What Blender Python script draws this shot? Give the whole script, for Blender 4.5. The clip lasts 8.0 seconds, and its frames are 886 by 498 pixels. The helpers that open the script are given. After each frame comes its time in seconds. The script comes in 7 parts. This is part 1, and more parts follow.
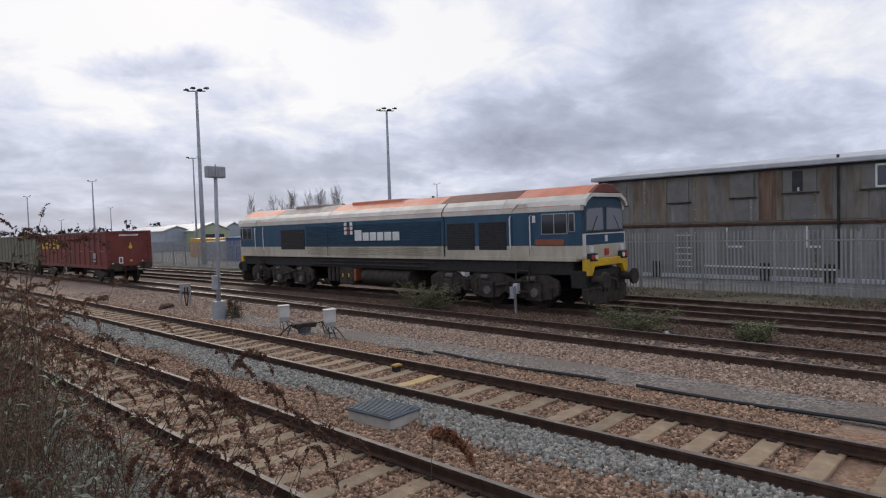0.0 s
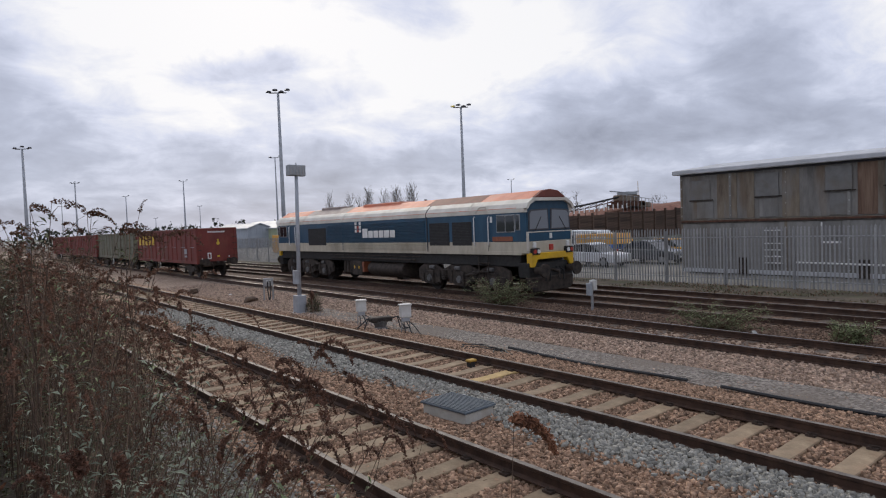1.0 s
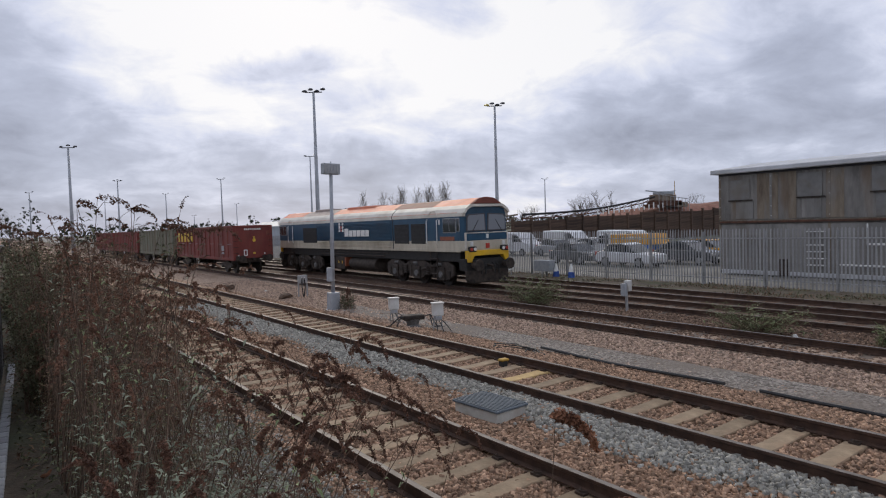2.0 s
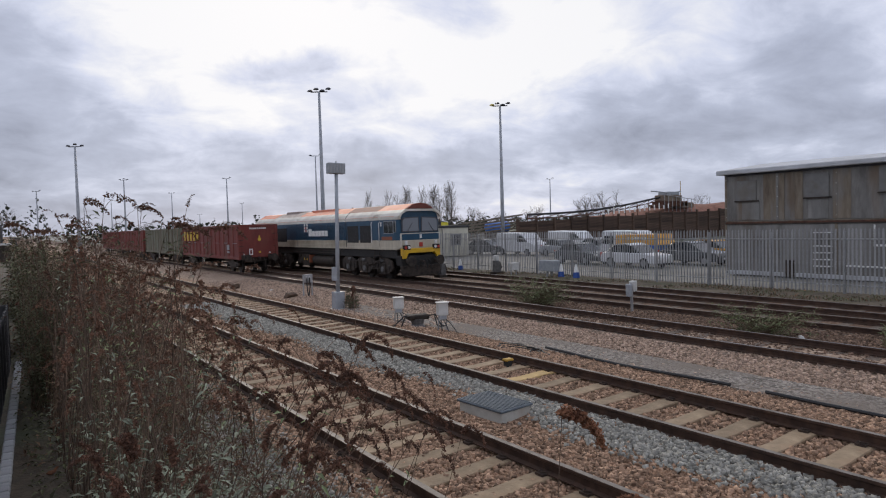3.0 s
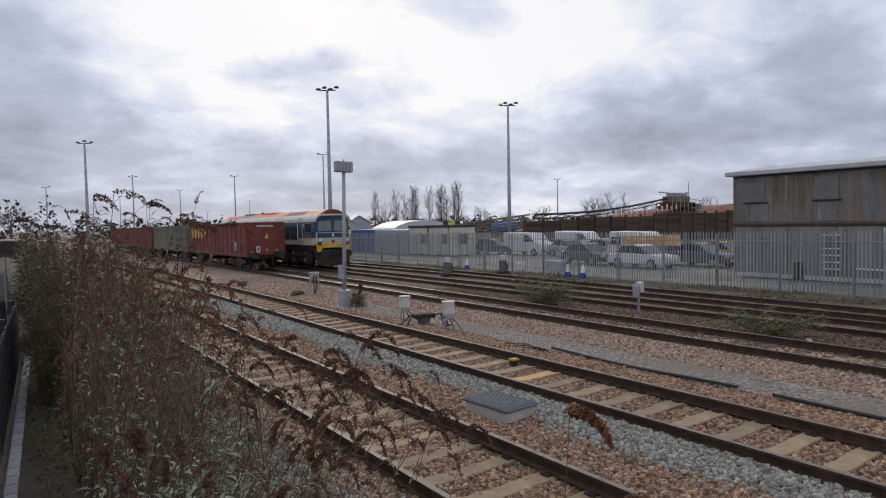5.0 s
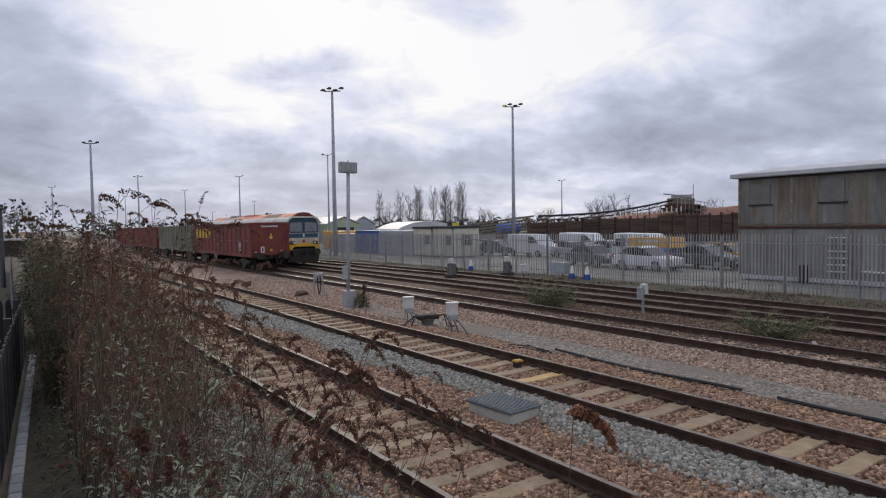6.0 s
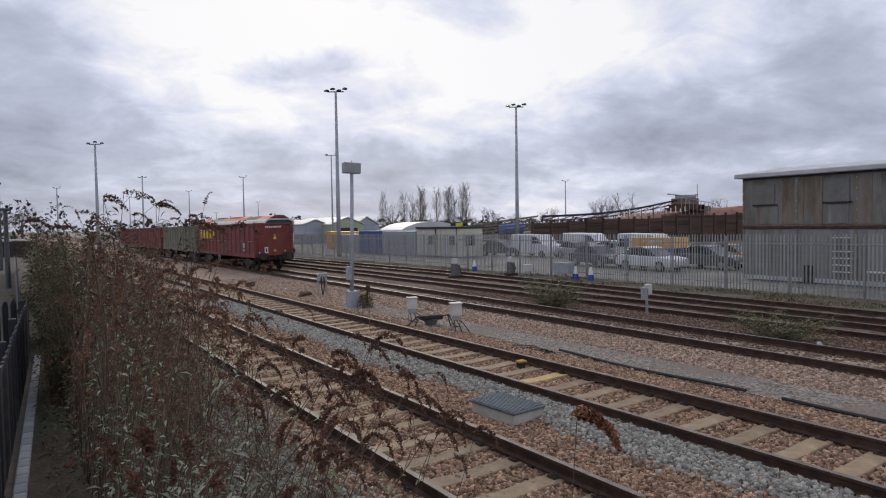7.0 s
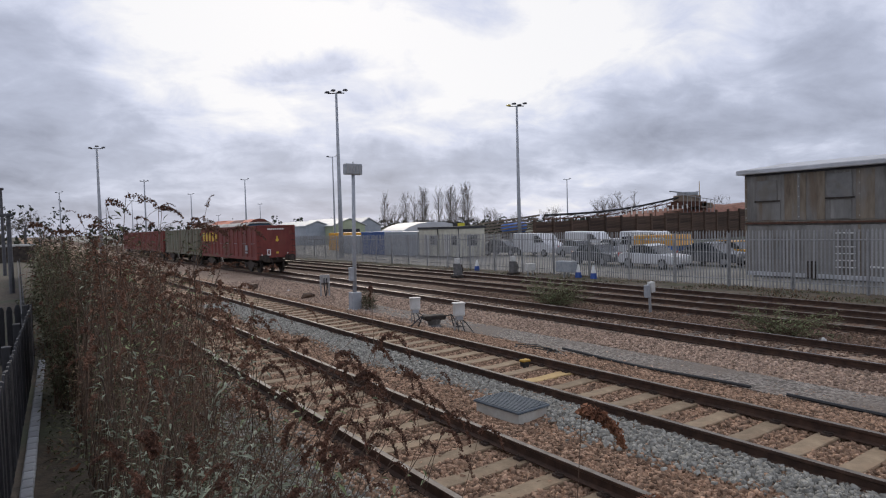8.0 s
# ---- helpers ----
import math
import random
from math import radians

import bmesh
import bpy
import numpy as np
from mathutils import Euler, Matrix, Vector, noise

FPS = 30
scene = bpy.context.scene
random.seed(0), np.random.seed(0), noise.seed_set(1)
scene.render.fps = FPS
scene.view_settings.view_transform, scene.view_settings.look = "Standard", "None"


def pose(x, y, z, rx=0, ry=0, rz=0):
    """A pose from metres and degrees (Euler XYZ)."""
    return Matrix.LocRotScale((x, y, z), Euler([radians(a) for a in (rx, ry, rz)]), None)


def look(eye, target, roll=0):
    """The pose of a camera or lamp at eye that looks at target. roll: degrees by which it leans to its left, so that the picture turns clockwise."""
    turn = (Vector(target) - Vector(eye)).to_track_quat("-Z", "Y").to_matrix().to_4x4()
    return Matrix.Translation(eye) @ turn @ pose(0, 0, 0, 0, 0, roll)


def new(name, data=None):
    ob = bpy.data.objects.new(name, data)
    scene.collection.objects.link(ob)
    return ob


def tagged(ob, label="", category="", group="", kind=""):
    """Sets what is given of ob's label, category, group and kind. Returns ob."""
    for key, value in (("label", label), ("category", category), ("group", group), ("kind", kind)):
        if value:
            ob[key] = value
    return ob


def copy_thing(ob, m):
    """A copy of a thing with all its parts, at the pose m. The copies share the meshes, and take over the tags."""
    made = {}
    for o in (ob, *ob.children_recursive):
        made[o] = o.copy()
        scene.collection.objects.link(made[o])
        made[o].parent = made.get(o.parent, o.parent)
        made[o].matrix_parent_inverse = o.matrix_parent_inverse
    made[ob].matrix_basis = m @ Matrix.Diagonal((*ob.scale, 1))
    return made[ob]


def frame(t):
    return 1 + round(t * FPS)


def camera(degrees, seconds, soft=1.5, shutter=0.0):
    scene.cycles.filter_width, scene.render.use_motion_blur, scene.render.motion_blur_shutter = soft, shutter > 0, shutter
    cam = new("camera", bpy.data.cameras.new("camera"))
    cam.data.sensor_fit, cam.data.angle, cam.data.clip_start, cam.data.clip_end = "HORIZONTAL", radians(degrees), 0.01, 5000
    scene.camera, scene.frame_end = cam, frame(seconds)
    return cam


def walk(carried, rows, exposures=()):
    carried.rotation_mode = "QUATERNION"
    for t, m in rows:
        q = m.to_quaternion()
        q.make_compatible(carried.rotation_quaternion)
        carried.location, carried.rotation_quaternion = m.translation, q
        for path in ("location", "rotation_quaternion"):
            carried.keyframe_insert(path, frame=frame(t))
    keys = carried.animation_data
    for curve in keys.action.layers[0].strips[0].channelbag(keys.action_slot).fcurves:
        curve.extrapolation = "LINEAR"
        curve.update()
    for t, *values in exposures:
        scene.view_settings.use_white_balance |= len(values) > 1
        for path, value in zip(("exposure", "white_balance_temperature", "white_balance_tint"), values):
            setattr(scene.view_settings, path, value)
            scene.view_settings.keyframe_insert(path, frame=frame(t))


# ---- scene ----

cam = camera(70.0, 8.0, soft=1.15)
PATH = [
    (0, pose(0.022, -0.021, 2.699, 87.76, 1.85, -45.64)),
    (0.5, pose(0.021, -0.018, 2.693, 87.66, 1.93, -41.92)),
    (1, pose(0.016, -0.012, 2.684, 87.65, 2.12, -38.94)),
    (1.5, pose(0.009, -0.006, 2.680, 87.67, 2.05, -36.90)),
    (3, pose(0.003, -0.002, 2.673, 87.65, 1.57, -35.55)),
    (3.5, pose(0.000, 0.000, 2.670, 87.74, 1.48, -35.50)),
    (4, pose(0.000, 0.000, 2.670, 87.58, 1.16, -35.31)),
    (4.5, pose(0.000, 0.000, 2.670, 87.56, 1.10, -35.11)),
    (6, pose(0.000, 0.000, 2.670, 87.70, 0.87, -34.56)),
    (6.5, pose(0.000, 0.000, 2.670, 87.72, 0.73, -34.41)),
    (7, pose(0.000, 0.000, 2.670, 87.74, 0.91, -34.24)),
    (7.5, pose(0.000, 0.000, 2.670, 87.76, 1.16, -34.01)),
    (8, pose(0.000, 0.000, 2.670, 87.75, 1.60, -34.06)),
]
walk(cam, PATH)

# ---- light: an overcast sky, with the sun behind thin cloud ahead ----
SUN_AZ, SUN_EL = 24.0, 26.0
SUN_DIR = Vector((math.sin(radians(SUN_AZ)) * math.cos(radians(SUN_EL)), math.cos(radians(SUN_AZ)) * math.cos(radians(SUN_EL)), math.sin(radians(SUN_EL))))

# cloud banks: azimuth, elevation, width, height in degrees, and how much thinner (+) or thicker (-) the cloud is
BANKS = [
    (14.0, 17.0, 9.0, 6.0, 0.12), (29.0, 14.5, 8.0, 5.0, 0.06), (43.5, 15.0, 6.0, 6.0, 0.09), (76.0, 15.0, 6.0, 4.0, 0.10),
    (57.0, 7.6, 9.0, 1.7, -0.14), (46.0, 4.0, 9.0, 0.9, 0.03), (66.0, 12.3, 4.5, 3.2, -0.09), (50.0, 11.0, 5.0, 1.4, -0.05),
    (19.5, 13.6, 2.2, 1.2, -0.13), (25.0, 14.6, 1.6, 1.3, -0.11), (1.0, 6.0, 13.0, 3.4, -0.11), (0.0, 15.0, 5.0, 4.0, -0.07),
    (31.0, 8.0, 7.0, 1.4, 0.06), (20.0, 5.0, 10.0, 1.6, -0.06), (36.0, 18.0, 2.5, 1.4, -0.06), (58.0, 4.0, 9.0, 1.8, -0.05),
]


def make_world():
    w = bpy.data.worlds.new("overcast_sky")
    scene.world = w
    w.use_nodes = True
    nt = w.node_tree
    nt.nodes.clear()
    N, L = nt.nodes.new, nt.links.new

    def math_node(op, a, b=None):
        n = N("ShaderNodeMath")
        n.operation = op
        for k, v in enumerate((a, b)):
            if v is None:
                continue
            if isinstance(v, (int, float)):
                n.inputs[k].default_value = v
            else:
                L(v, n.inputs[k])
        return n.outputs[0]

    out, bg = N("ShaderNodeOutputWorld"), N("ShaderNodeBackground")
    sky = N("ShaderNodeTexSky")
    sky.sky_type, sky.sun_disc = "NISHITA", False
    sky.sun_elevation, sky.sun_rotation = radians(SUN_EL), radians(SUN_AZ)
    tc = N("ShaderNodeTexCoord")
    sep = N("ShaderNodeSeparateXYZ")
    L(tc.outputs["Generated"], sep.inputs[0])
    up = math_node("MAXIMUM", sep.outputs[2], 0.0)
    den = math_node("ADD", up, 0.30)
    comb = N("ShaderNodeCombineXYZ")
    L(math_node("DIVIDE", sep.outputs[0], den), comb.inputs[0])
    L(math_node("DIVIDE", sep.outputs[1], den), comb.inputs[1])

    def cloud(scale, detail, rough, dist, offset):
        mp = N("ShaderNodeMapping")
        mp.inputs["Location"].default_value = offset
        mp.inputs["Rotation"].default_value = (0, 0, radians(35))
        mp.inputs["Scale"].default_value = (0.9, 1.0, 1)
        L(comb.outputs[0], mp.inputs[0])
        n = N("ShaderNodeTexNoise")
        L(mp.outputs[0], n.inputs["Vector"])
        n.inputs["Scale"].default_value, n.inputs["Detail"].default_value = scale, detail
        n.inputs["Roughness"].default_value, n.inputs["Distortion"].default_value = rough, dist
        return n.outputs["Fac"]

    def bank(azimuth, elevation, wide, tall, amount):
        """One bank of cloud (or a thin place in it), centred on a direction; sizes in degrees."""
        a, e = radians(azimuth), radians(elevation)
        terms = []
        for axis, size in (((math.cos(a), -math.sin(a), 0.0), wide), ((-math.sin(a) * math.sin(e), -math.cos(a) * math.sin(e), math.cos(e)), tall)):
            d = N("ShaderNodeVectorMath")
            d.operation = "DOT_PRODUCT"
            L(warped, d.inputs[0])
            d.inputs[1].default_value = axis
            q = math_node("DIVIDE", d.outputs["Value"], math.sin(radians(size)))
            terms.append(math_node("MULTIPLY", q, q))
        front = N("ShaderNodeVectorMath")
        front.operation = "DOT_PRODUCT"
        L(tc.outputs["Generated"], front.inputs[0])
        front.inputs[1].default_value = (math.sin(a), math.cos(a), 0.0)
        ahead = math_node("GREATER_THAN", front.outputs["Value"], 0.0)
        bell = math_node("POWER", 2.718, math_node("MULTIPLY", math_node("ADD", terms[0], terms[1]), -0.5))
        return math_node("MULTIPLY", math_node("MULTIPLY", bell, ahead), amount)

    # ragged edges: shift the direction by a fine noise before placing the banks
    rag = N("ShaderNodeTexNoise")
    L(tc.outputs["Generated"], rag.inputs["Vector"])
    rag.inputs["Scale"].default_value, rag.inputs["Detail"].default_value, rag.inputs["Roughness"].default_value = 7.0, 8, 0.62
    off = N("ShaderNodeVectorMath")
    off.operation = "MULTIPLY_ADD"
    L(rag.outputs["Color"], off.inputs[0])
    off.inputs[1].default_value = (0.22, 0.22, 0.13)
    off.inputs[2].default_value = (-0.11, -0.11, -0.065)
    add = N("ShaderNodeVectorMath")
    add.operation = "ADD"
    L(tc.outputs["Generated"], add.inputs[0])
    L(off.outputs[0], add.inputs[1])
    warped = add.outputs[0]

    big, small = cloud(1.6, 4, 0.52, 0.3, (5.6, 1.7, 0)), cloud(4.6, 10, 0.6, 0.4, (7.3, 2.2, 0))
    mixed = math_node("ADD", math_node("MULTIPLY", big, 0.48), math_node("ADD", math_node("MULTIPLY", small, 0.34), 0.09))
    for row in BANKS:
        mixed = math_node("ADD", mixed, bank(*row))
    dot = N("ShaderNodeVectorMath")
    dot.operation = "DOT_PRODUCT"
    L(tc.outputs["Generated"], dot.inputs[0])
    dot.inputs[1].default_value = SUN_DIR
    glow = math_node("POWER", math_node("MAXIMUM", dot.outputs["Value"], 0.0), 14.0)
    low = math_node("MULTIPLY", math_node("SUBTRACT", 1.0, math_node("MINIMUM", math_node("DIVIDE", up, 0.17), 1.0)), 0.055)
    thin = math_node("SUBTRACT", math_node("ADD", mixed, math_node("MULTIPLY", glow, 0.03)), low)
    ramp = N("ShaderNodeValToRGB")
    L(thin, ramp.inputs[0])
    r = ramp.color_ramp
    r.elements[0].position, r.elements[0].color = 0.27, (0.30, 0.325, 0.42, 1)
    r.elements[1].position, r.elements[1].color = 0.62, (0.95, 0.945, 0.965, 1)
    e = r.elements.new(0.435)
    e.color = (0.49, 0.53, 0.665, 1)
    e = r.elements.new(0.515)
    e.color = (0.665, 0.705, 0.855, 1)
    tint = N("ShaderNodeMixRGB")
    tint.blend_type = "ADD"
    tint.inputs[0].default_value = 0.004
    L(ramp.outputs[0], tint.inputs[1])
    L(sky.outputs[0], tint.inputs[2])
    L(tint.outputs[0], bg.inputs[0])
    bg.inputs[1].default_value = 0.95
    L(bg.outputs[0], out.inputs[0])


make_world()
sun_data = bpy.data.lights.new("sun", "SUN")
sun_data.energy, sun_data.angle, sun_data.color = 1.15, radians(20), (1.0, 0.90, 0.75)
sun = new("sun", sun_data)
sun.matrix_world = look((0, 0, 60), Vector((0, 0, 60)) - SUN_DIR)
scene.view_settings.exposure = 0.0


# ---- materials ----
def mat(name, dark, light, scale=3.0, rough=0.7, metal=0.0, bump=0.2, bscale=None, stain=None, stain_scale=0.6, stain_amount=0.5, island=0.0, streak=(1, 1, 1), spec=0.5, per_object=0.0):
    m = bpy.data.materials.new(name)
    m.use_nodes = True
    nt = m.node_tree
    N, L = nt.nodes.new, nt.links.new
    b = nt.nodes["Principled BSDF"]
    tc = N("ShaderNodeTexCoord")
    mp = N("ShaderNodeMapping")
    mp.inputs["Scale"].default_value = streak
    L(tc.outputs["Object"], mp.inputs[0])
    n1 = N("ShaderNodeTexNoise")
    n1.inputs["Scale"].default_value, n1.inputs["Detail"].default_value, n1.inputs["Roughness"].default_value = scale, 8, 0.65
    L(mp.outputs[0], n1.inputs["Vector"])
    cr = N("ShaderNodeValToRGB")
    cr.color_ramp.elements[0].position, cr.color_ramp.elements[0].color = 0.32, (*dark, 1)
    cr.color_ramp.elements[1].position, cr.color_ramp.elements[1].color = 0.68, (*light, 1)
    L(n1.outputs["Fac"], cr.inputs[0])
    col = cr.outputs[0]
    if stain:
        n2 = N("ShaderNodeTexNoise")
        n2.inputs["Scale"].default_value, n2.inputs["Detail"].default_value = stain_scale, 6
        L(mp.outputs[0], n2.inputs["Vector"])
        r2 = N("ShaderNodeValToRGB")
        r2.color_ramp.elements[0].position, r2.color_ramp.elements[1].position = 0.48, 0.66
        r2.color_ramp.elements[0].color, r2.color_ramp.elements[1].color = (0, 0, 0, 1), (stain_amount,) * 3 + (1,)
        L(n2.outputs["Fac"], r2.inputs[0])
        mx = N("ShaderNodeMixRGB")
        L(r2.outputs[0], mx.inputs[0])
        L(col, mx.inputs[1])
        mx.inputs[2].default_value = (*stain, 1)
        col = mx.outputs[0]
    if island or per_object:
        if island:
            src = N("ShaderNodeNewGeometry").outputs["Random Per Island"]
        else:
            src = N("ShaderNodeObjectInfo").outputs["Random"]
        amt = island or per_object
        mr = N("ShaderNodeMapRange")
        mr.inputs["To Min"].default_value, mr.inputs["To Max"].default_value = 1 - amt, 1 + amt
        L(src, mr.inputs[0])
        hs = N("ShaderNodeHueSaturation")
        L(mr.outputs[0], hs.inputs["Value"])
        L(col, hs.inputs["Color"])
        col = hs.outputs[0]
    L(col, b.inputs["Base Color"])
    b.inputs["Roughness"].default_value, b.inputs["Metallic"].default_value = rough, metal
    b.inputs["Specular IOR Level"].default_value = spec
    if bump:
        bn = N("ShaderNodeTexNoise")
        bn.inputs["Scale"].default_value, bn.inputs["Detail"].default_value = bscale or scale * 6, 5
        L(tc.outputs["Object"], bn.inputs["Vector"])
        bp = N("ShaderNodeBump")
        bp.inputs["Strength"].default_value, bp.inputs["Distance"].default_value = bump, 0.02
        L(bn.outputs["Fac"], bp.inputs["Height"])
        L(bp.outputs[0], b.inputs["Normal"])
    return m


def stony(name, cols, cell, depth=0.03, rough=0.9, patch=None, patch_scale=0.4):
    """Loose stones: cells of random colour with their own relief."""
    m = bpy.data.materials.new(name)
    m.use_nodes = True
    nt = m.node_tree
    N, L = nt.nodes.new, nt.links.new
    b = nt.nodes["Principled BSDF"]
    tc = N("ShaderNodeTexCoord")
    v = N("ShaderNodeTexVoronoi")
    v.inputs["Scale"].default_value = 1 / cell
    L(tc.outputs["Object"], v.inputs["Vector"])
    sp = N("ShaderNodeSeparateColor")
    L(v.outputs["Color"], sp.inputs[0])
    cr = N("ShaderNodeValToRGB")
    cr.color_ramp.interpolation = "CONSTANT"
    for k, c in enumerate(cols):
        e = cr.color_ramp.elements[k] if k < 2 else cr.color_ramp.elements.new(0.5)
        e.position, e.color = k / len(cols), (*c, 1)
    L(sp.outputs[0], cr.inputs[0])
    col = cr.outputs[0]
    n2 = N("ShaderNodeTexNoise")
    n2.inputs["Scale"].default_value, n2.inputs["Detail"].default_value = patch_scale, 8
    L(tc.outputs["Object"], n2.inputs["Vector"])
    if patch:
        r2 = N("ShaderNodeValToRGB")
        r2.color_ramp.elements[0].position, r2.color_ramp.elements[1].position = 0.42, 0.65
        L(n2.outputs["Fac"], r2.inputs[0])
        mx = N("ShaderNodeMixRGB")
        L(r2.outputs[0], mx.inputs[0])
        L(col, mx.inputs[1])
        mx.inputs[2].default_value = (*patch, 1)
        col = mx.outputs[0]
    L(col, b.inputs["Base Color"])
    b.inputs["Roughness"].default_value = rough
    b.inputs["Specular IOR Level"].default_value = 0.25
    bp = N("ShaderNodeBump")
    bp.inputs["Strength"].default_value, bp.inputs["Distance"].default_value = 0.9, depth
    bp.invert = True
    L(v.outputs["Distance"], bp.inputs["Height"])
    L(bp.outputs[0], b.inputs["Normal"])
    return m


def glass(name, tint=(0.02, 0.025, 0.03), rough=0.05):
    m = mat(name, tint, tint, bump=0, rough=rough, spec=0.8)
    return m


BALLAST = stony("brown_ballast", [(0.28, 0.165, 0.10), (0.40, 0.26, 0.17), (0.17, 0.10, 0.063), (0.48, 0.345, 0.245), (0.32, 0.20, 0.13)], 0.05, patch=(0.28, 0.175, 0.115))
DIRTY = stony("dirty_ballast", [(0.30, 0.21, 0.15), (0.40, 0.295, 0.22), (0.21, 0.145, 0.105), (0.47, 0.365, 0.285)], 0.055, patch=(0.31, 0.225, 0.165), patch_scale=1.4)
RUSTY = stony("rusty_ballast", [(0.10, 0.057, 0.038), (0.15, 0.092, 0.064), (0.065, 0.04, 0.029), (0.21, 0.145, 0.105)], 0.06, patch=(0.095, 0.06, 0.042))
PATHGRIT = stony("grey_grit", [(0.16, 0.14, 0.12), (0.24, 0.215, 0.19), (0.11, 0.096, 0.085), (0.33, 0.295, 0.26)], 0.045, depth=0.03, patch=(0.19, 0.16, 0.135))
STONE_BROWN = mat("brown_stone", (0.15, 0.085, 0.052), (0.41, 0.275, 0.19), 14, 0.9, bump=0.1, island=0.6, spec=0.25)
STONE_PINK = mat("pinkish_stone", (0.21, 0.14, 0.10), (0.46, 0.345, 0.27), 14, 0.9, bump=0.1, island=0.5, spec=0.25)
STONE_RUST = mat("dark_rusty_stone", (0.075, 0.048, 0.034), (0.24, 0.16, 0.115), 14, 0.9, bump=0.1, island=0.5, spec=0.25)
STONE_GREY = mat("grey_stone", (0.175, 0.17, 0.15), (0.36, 0.35, 0.315), 14, 0.9, bump=0.1, island=0.4, spec=0.25)
SOIL = mat("leaf_litter", (0.035, 0.028, 0.02), (0.10, 0.075, 0.05), 6, 0.95, bump=0.8, bscale=30, stain=(0.05, 0.06, 0.03), stain_amount=0.8)
VERGE = mat("rough_grass_verge", (0.055, 0.043, 0.029), (0.165, 0.13, 0.092), 1.6, 0.95, bump=0.9, bscale=14, stain=(0.07, 0.075, 0.034), stain_scale=0.8, stain_amount=0.8)
# concrete colour lowered to include the shadow lying over the yard
CONCRETE_YARD = mat("stained_shadowed_concrete_yard", (0.15, 0.14, 0.122), (0.28, 0.265, 0.235), 0.8, 0.85, bump=0.15, stain=(0.10, 0.096, 0.088), stain_scale=0.15)
FIELD = mat("far_ground", (0.06, 0.07, 0.04), (0.12, 0.12, 0.08), 0.05, 0.95, bump=0)
RAIL_SIDE = mat("rusty_rail_steel", (0.034, 0.019, 0.013), (0.095, 0.052, 0.034), 5, 0.75, 0.2, bump=0.2)
RAIL_TOP = mat("worn_rail_head", (0.10, 0.083, 0.068), (0.24, 0.21, 0.185), 4, 0.66, 0.3, bump=0.1)
RAIL_TOP_DULL = mat("dull_rail_head", (0.12, 0.105, 0.1), (0.26, 0.24, 0.23), 4, 0.48, 0.8, bump=0.05)
SLEEPER_C = mat("concrete_sleeper", (0.20, 0.145, 0.09), (0.34, 0.255, 0.165), 5, 0.9, bump=0.25, stain=(0.23, 0.135, 0.08), stain_scale=1.5, per_object=0.18)
SLEEPER_Y = mat("yellow_marked_sleeper", (0.42, 0.29, 0.13), (0.55, 0.38, 0.17), 5, 0.9, bump=0.25)
SLEEPER_W = mat("weathered_timber_sleeper", (0.06, 0.045, 0.036), (0.15, 0.115, 0.09), 6, 0.9, bump=0.4, streak=(1, 6, 6), per_object=0.2)
CLIP = mat("rail_clip_iron", (0.04, 0.028, 0.022), (0.09, 0.06, 0.045), 12, 0.8, 0.3)
GALV = mat("galvanised_steel", (0.28, 0.285, 0.29), (0.42, 0.425, 0.43), 4, 0.5, 0.5, bump=0.05, stain=(0.22, 0.21, 0.2), stain_scale=2)
GALV_PALE = mat("galvanised_fence_pale", (0.26, 0.26, 0.26), (0.39, 0.39, 0.39), 3, 0.6, 0.25, bump=0.05, per_object=0.18)
POST_GREY = mat("grey_painted_post", (0.30, 0.32, 0.35), (0.40, 0.42, 0.45), 5, 0.6, 0.1, bump=0.05, stain=(0.22, 0.21, 0.2), stain_scale=1.5)
BOX_WHITE = mat("weathered_white_cabinet", (0.48, 0.48, 0.46), (0.66, 0.66, 0.64), 6, 0.6, bump=0.05, stain=(0.33, 0.3, 0.26), stain_scale=3)
BOX_GREY = mat("grey_cabinet", (0.26, 0.28, 0.30), (0.36, 0.38, 0.40), 6, 0.6, bump=0.05)
BLACK = mat("black_grime_and_shade", (0.012, 0.012, 0.012), (0.03, 0.028, 0.026), 6, 0.75, bump=0.15)
UNDER = mat("brake_dust_underframe", (0.016, 0.013, 0.011), (0.078, 0.060, 0.048), 4, 0.85, 0.1, bump=0.3)
WHEEL = mat("wheel_steel", (0.02, 0.017, 0.015), (0.06, 0.052, 0.046), 6, 0.65, 0.4)
RUBBER = mat("black_rubber", (0.015, 0.015, 0.016), (0.03, 0.03, 0.03), 8, 0.8)
LOCO_BLUE = mat("faded_blue_paint", (0.010, 0.050, 0.095), (0.018, 0.078, 0.14), 2.2, 0.45, bump=0.03, stain=(0.02, 0.05, 0.09), stain_scale=0.9, streak=(1, 1, 0.4))
LOCO_CREAM = mat("grimy_cream_paint", (0.40, 0.36, 0.275), (0.57, 0.52, 0.42), 2.5, 0.5, bump=0.03, stain=(0.25, 0.205, 0.15), stain_scale=1.1, streak=(1, 1, 0.4))
LOCO_WHITE = mat("grimy_white_paint", (0.54, 0.51, 0.44), (0.70, 0.67, 0.60), 2.0, 0.5, bump=0.03, stain=(0.42, 0.34, 0.27), stain_scale=0.8)
LOCO_ROOF = mat("faded_orange_roof_paint", (0.55, 0.155, 0.08), (0.72, 0.25, 0.145), 1.8, 0.6, bump=0.06, stain=(0.58, 0.36, 0.27), stain_scale=0.7, stain_amount=0.4)
LOCO_ROOF_DARK = mat("rust_red_roof_panel", (0.12, 0.030, 0.020), (0.20, 0.052, 0.032), 3, 0.65, bump=0.06)
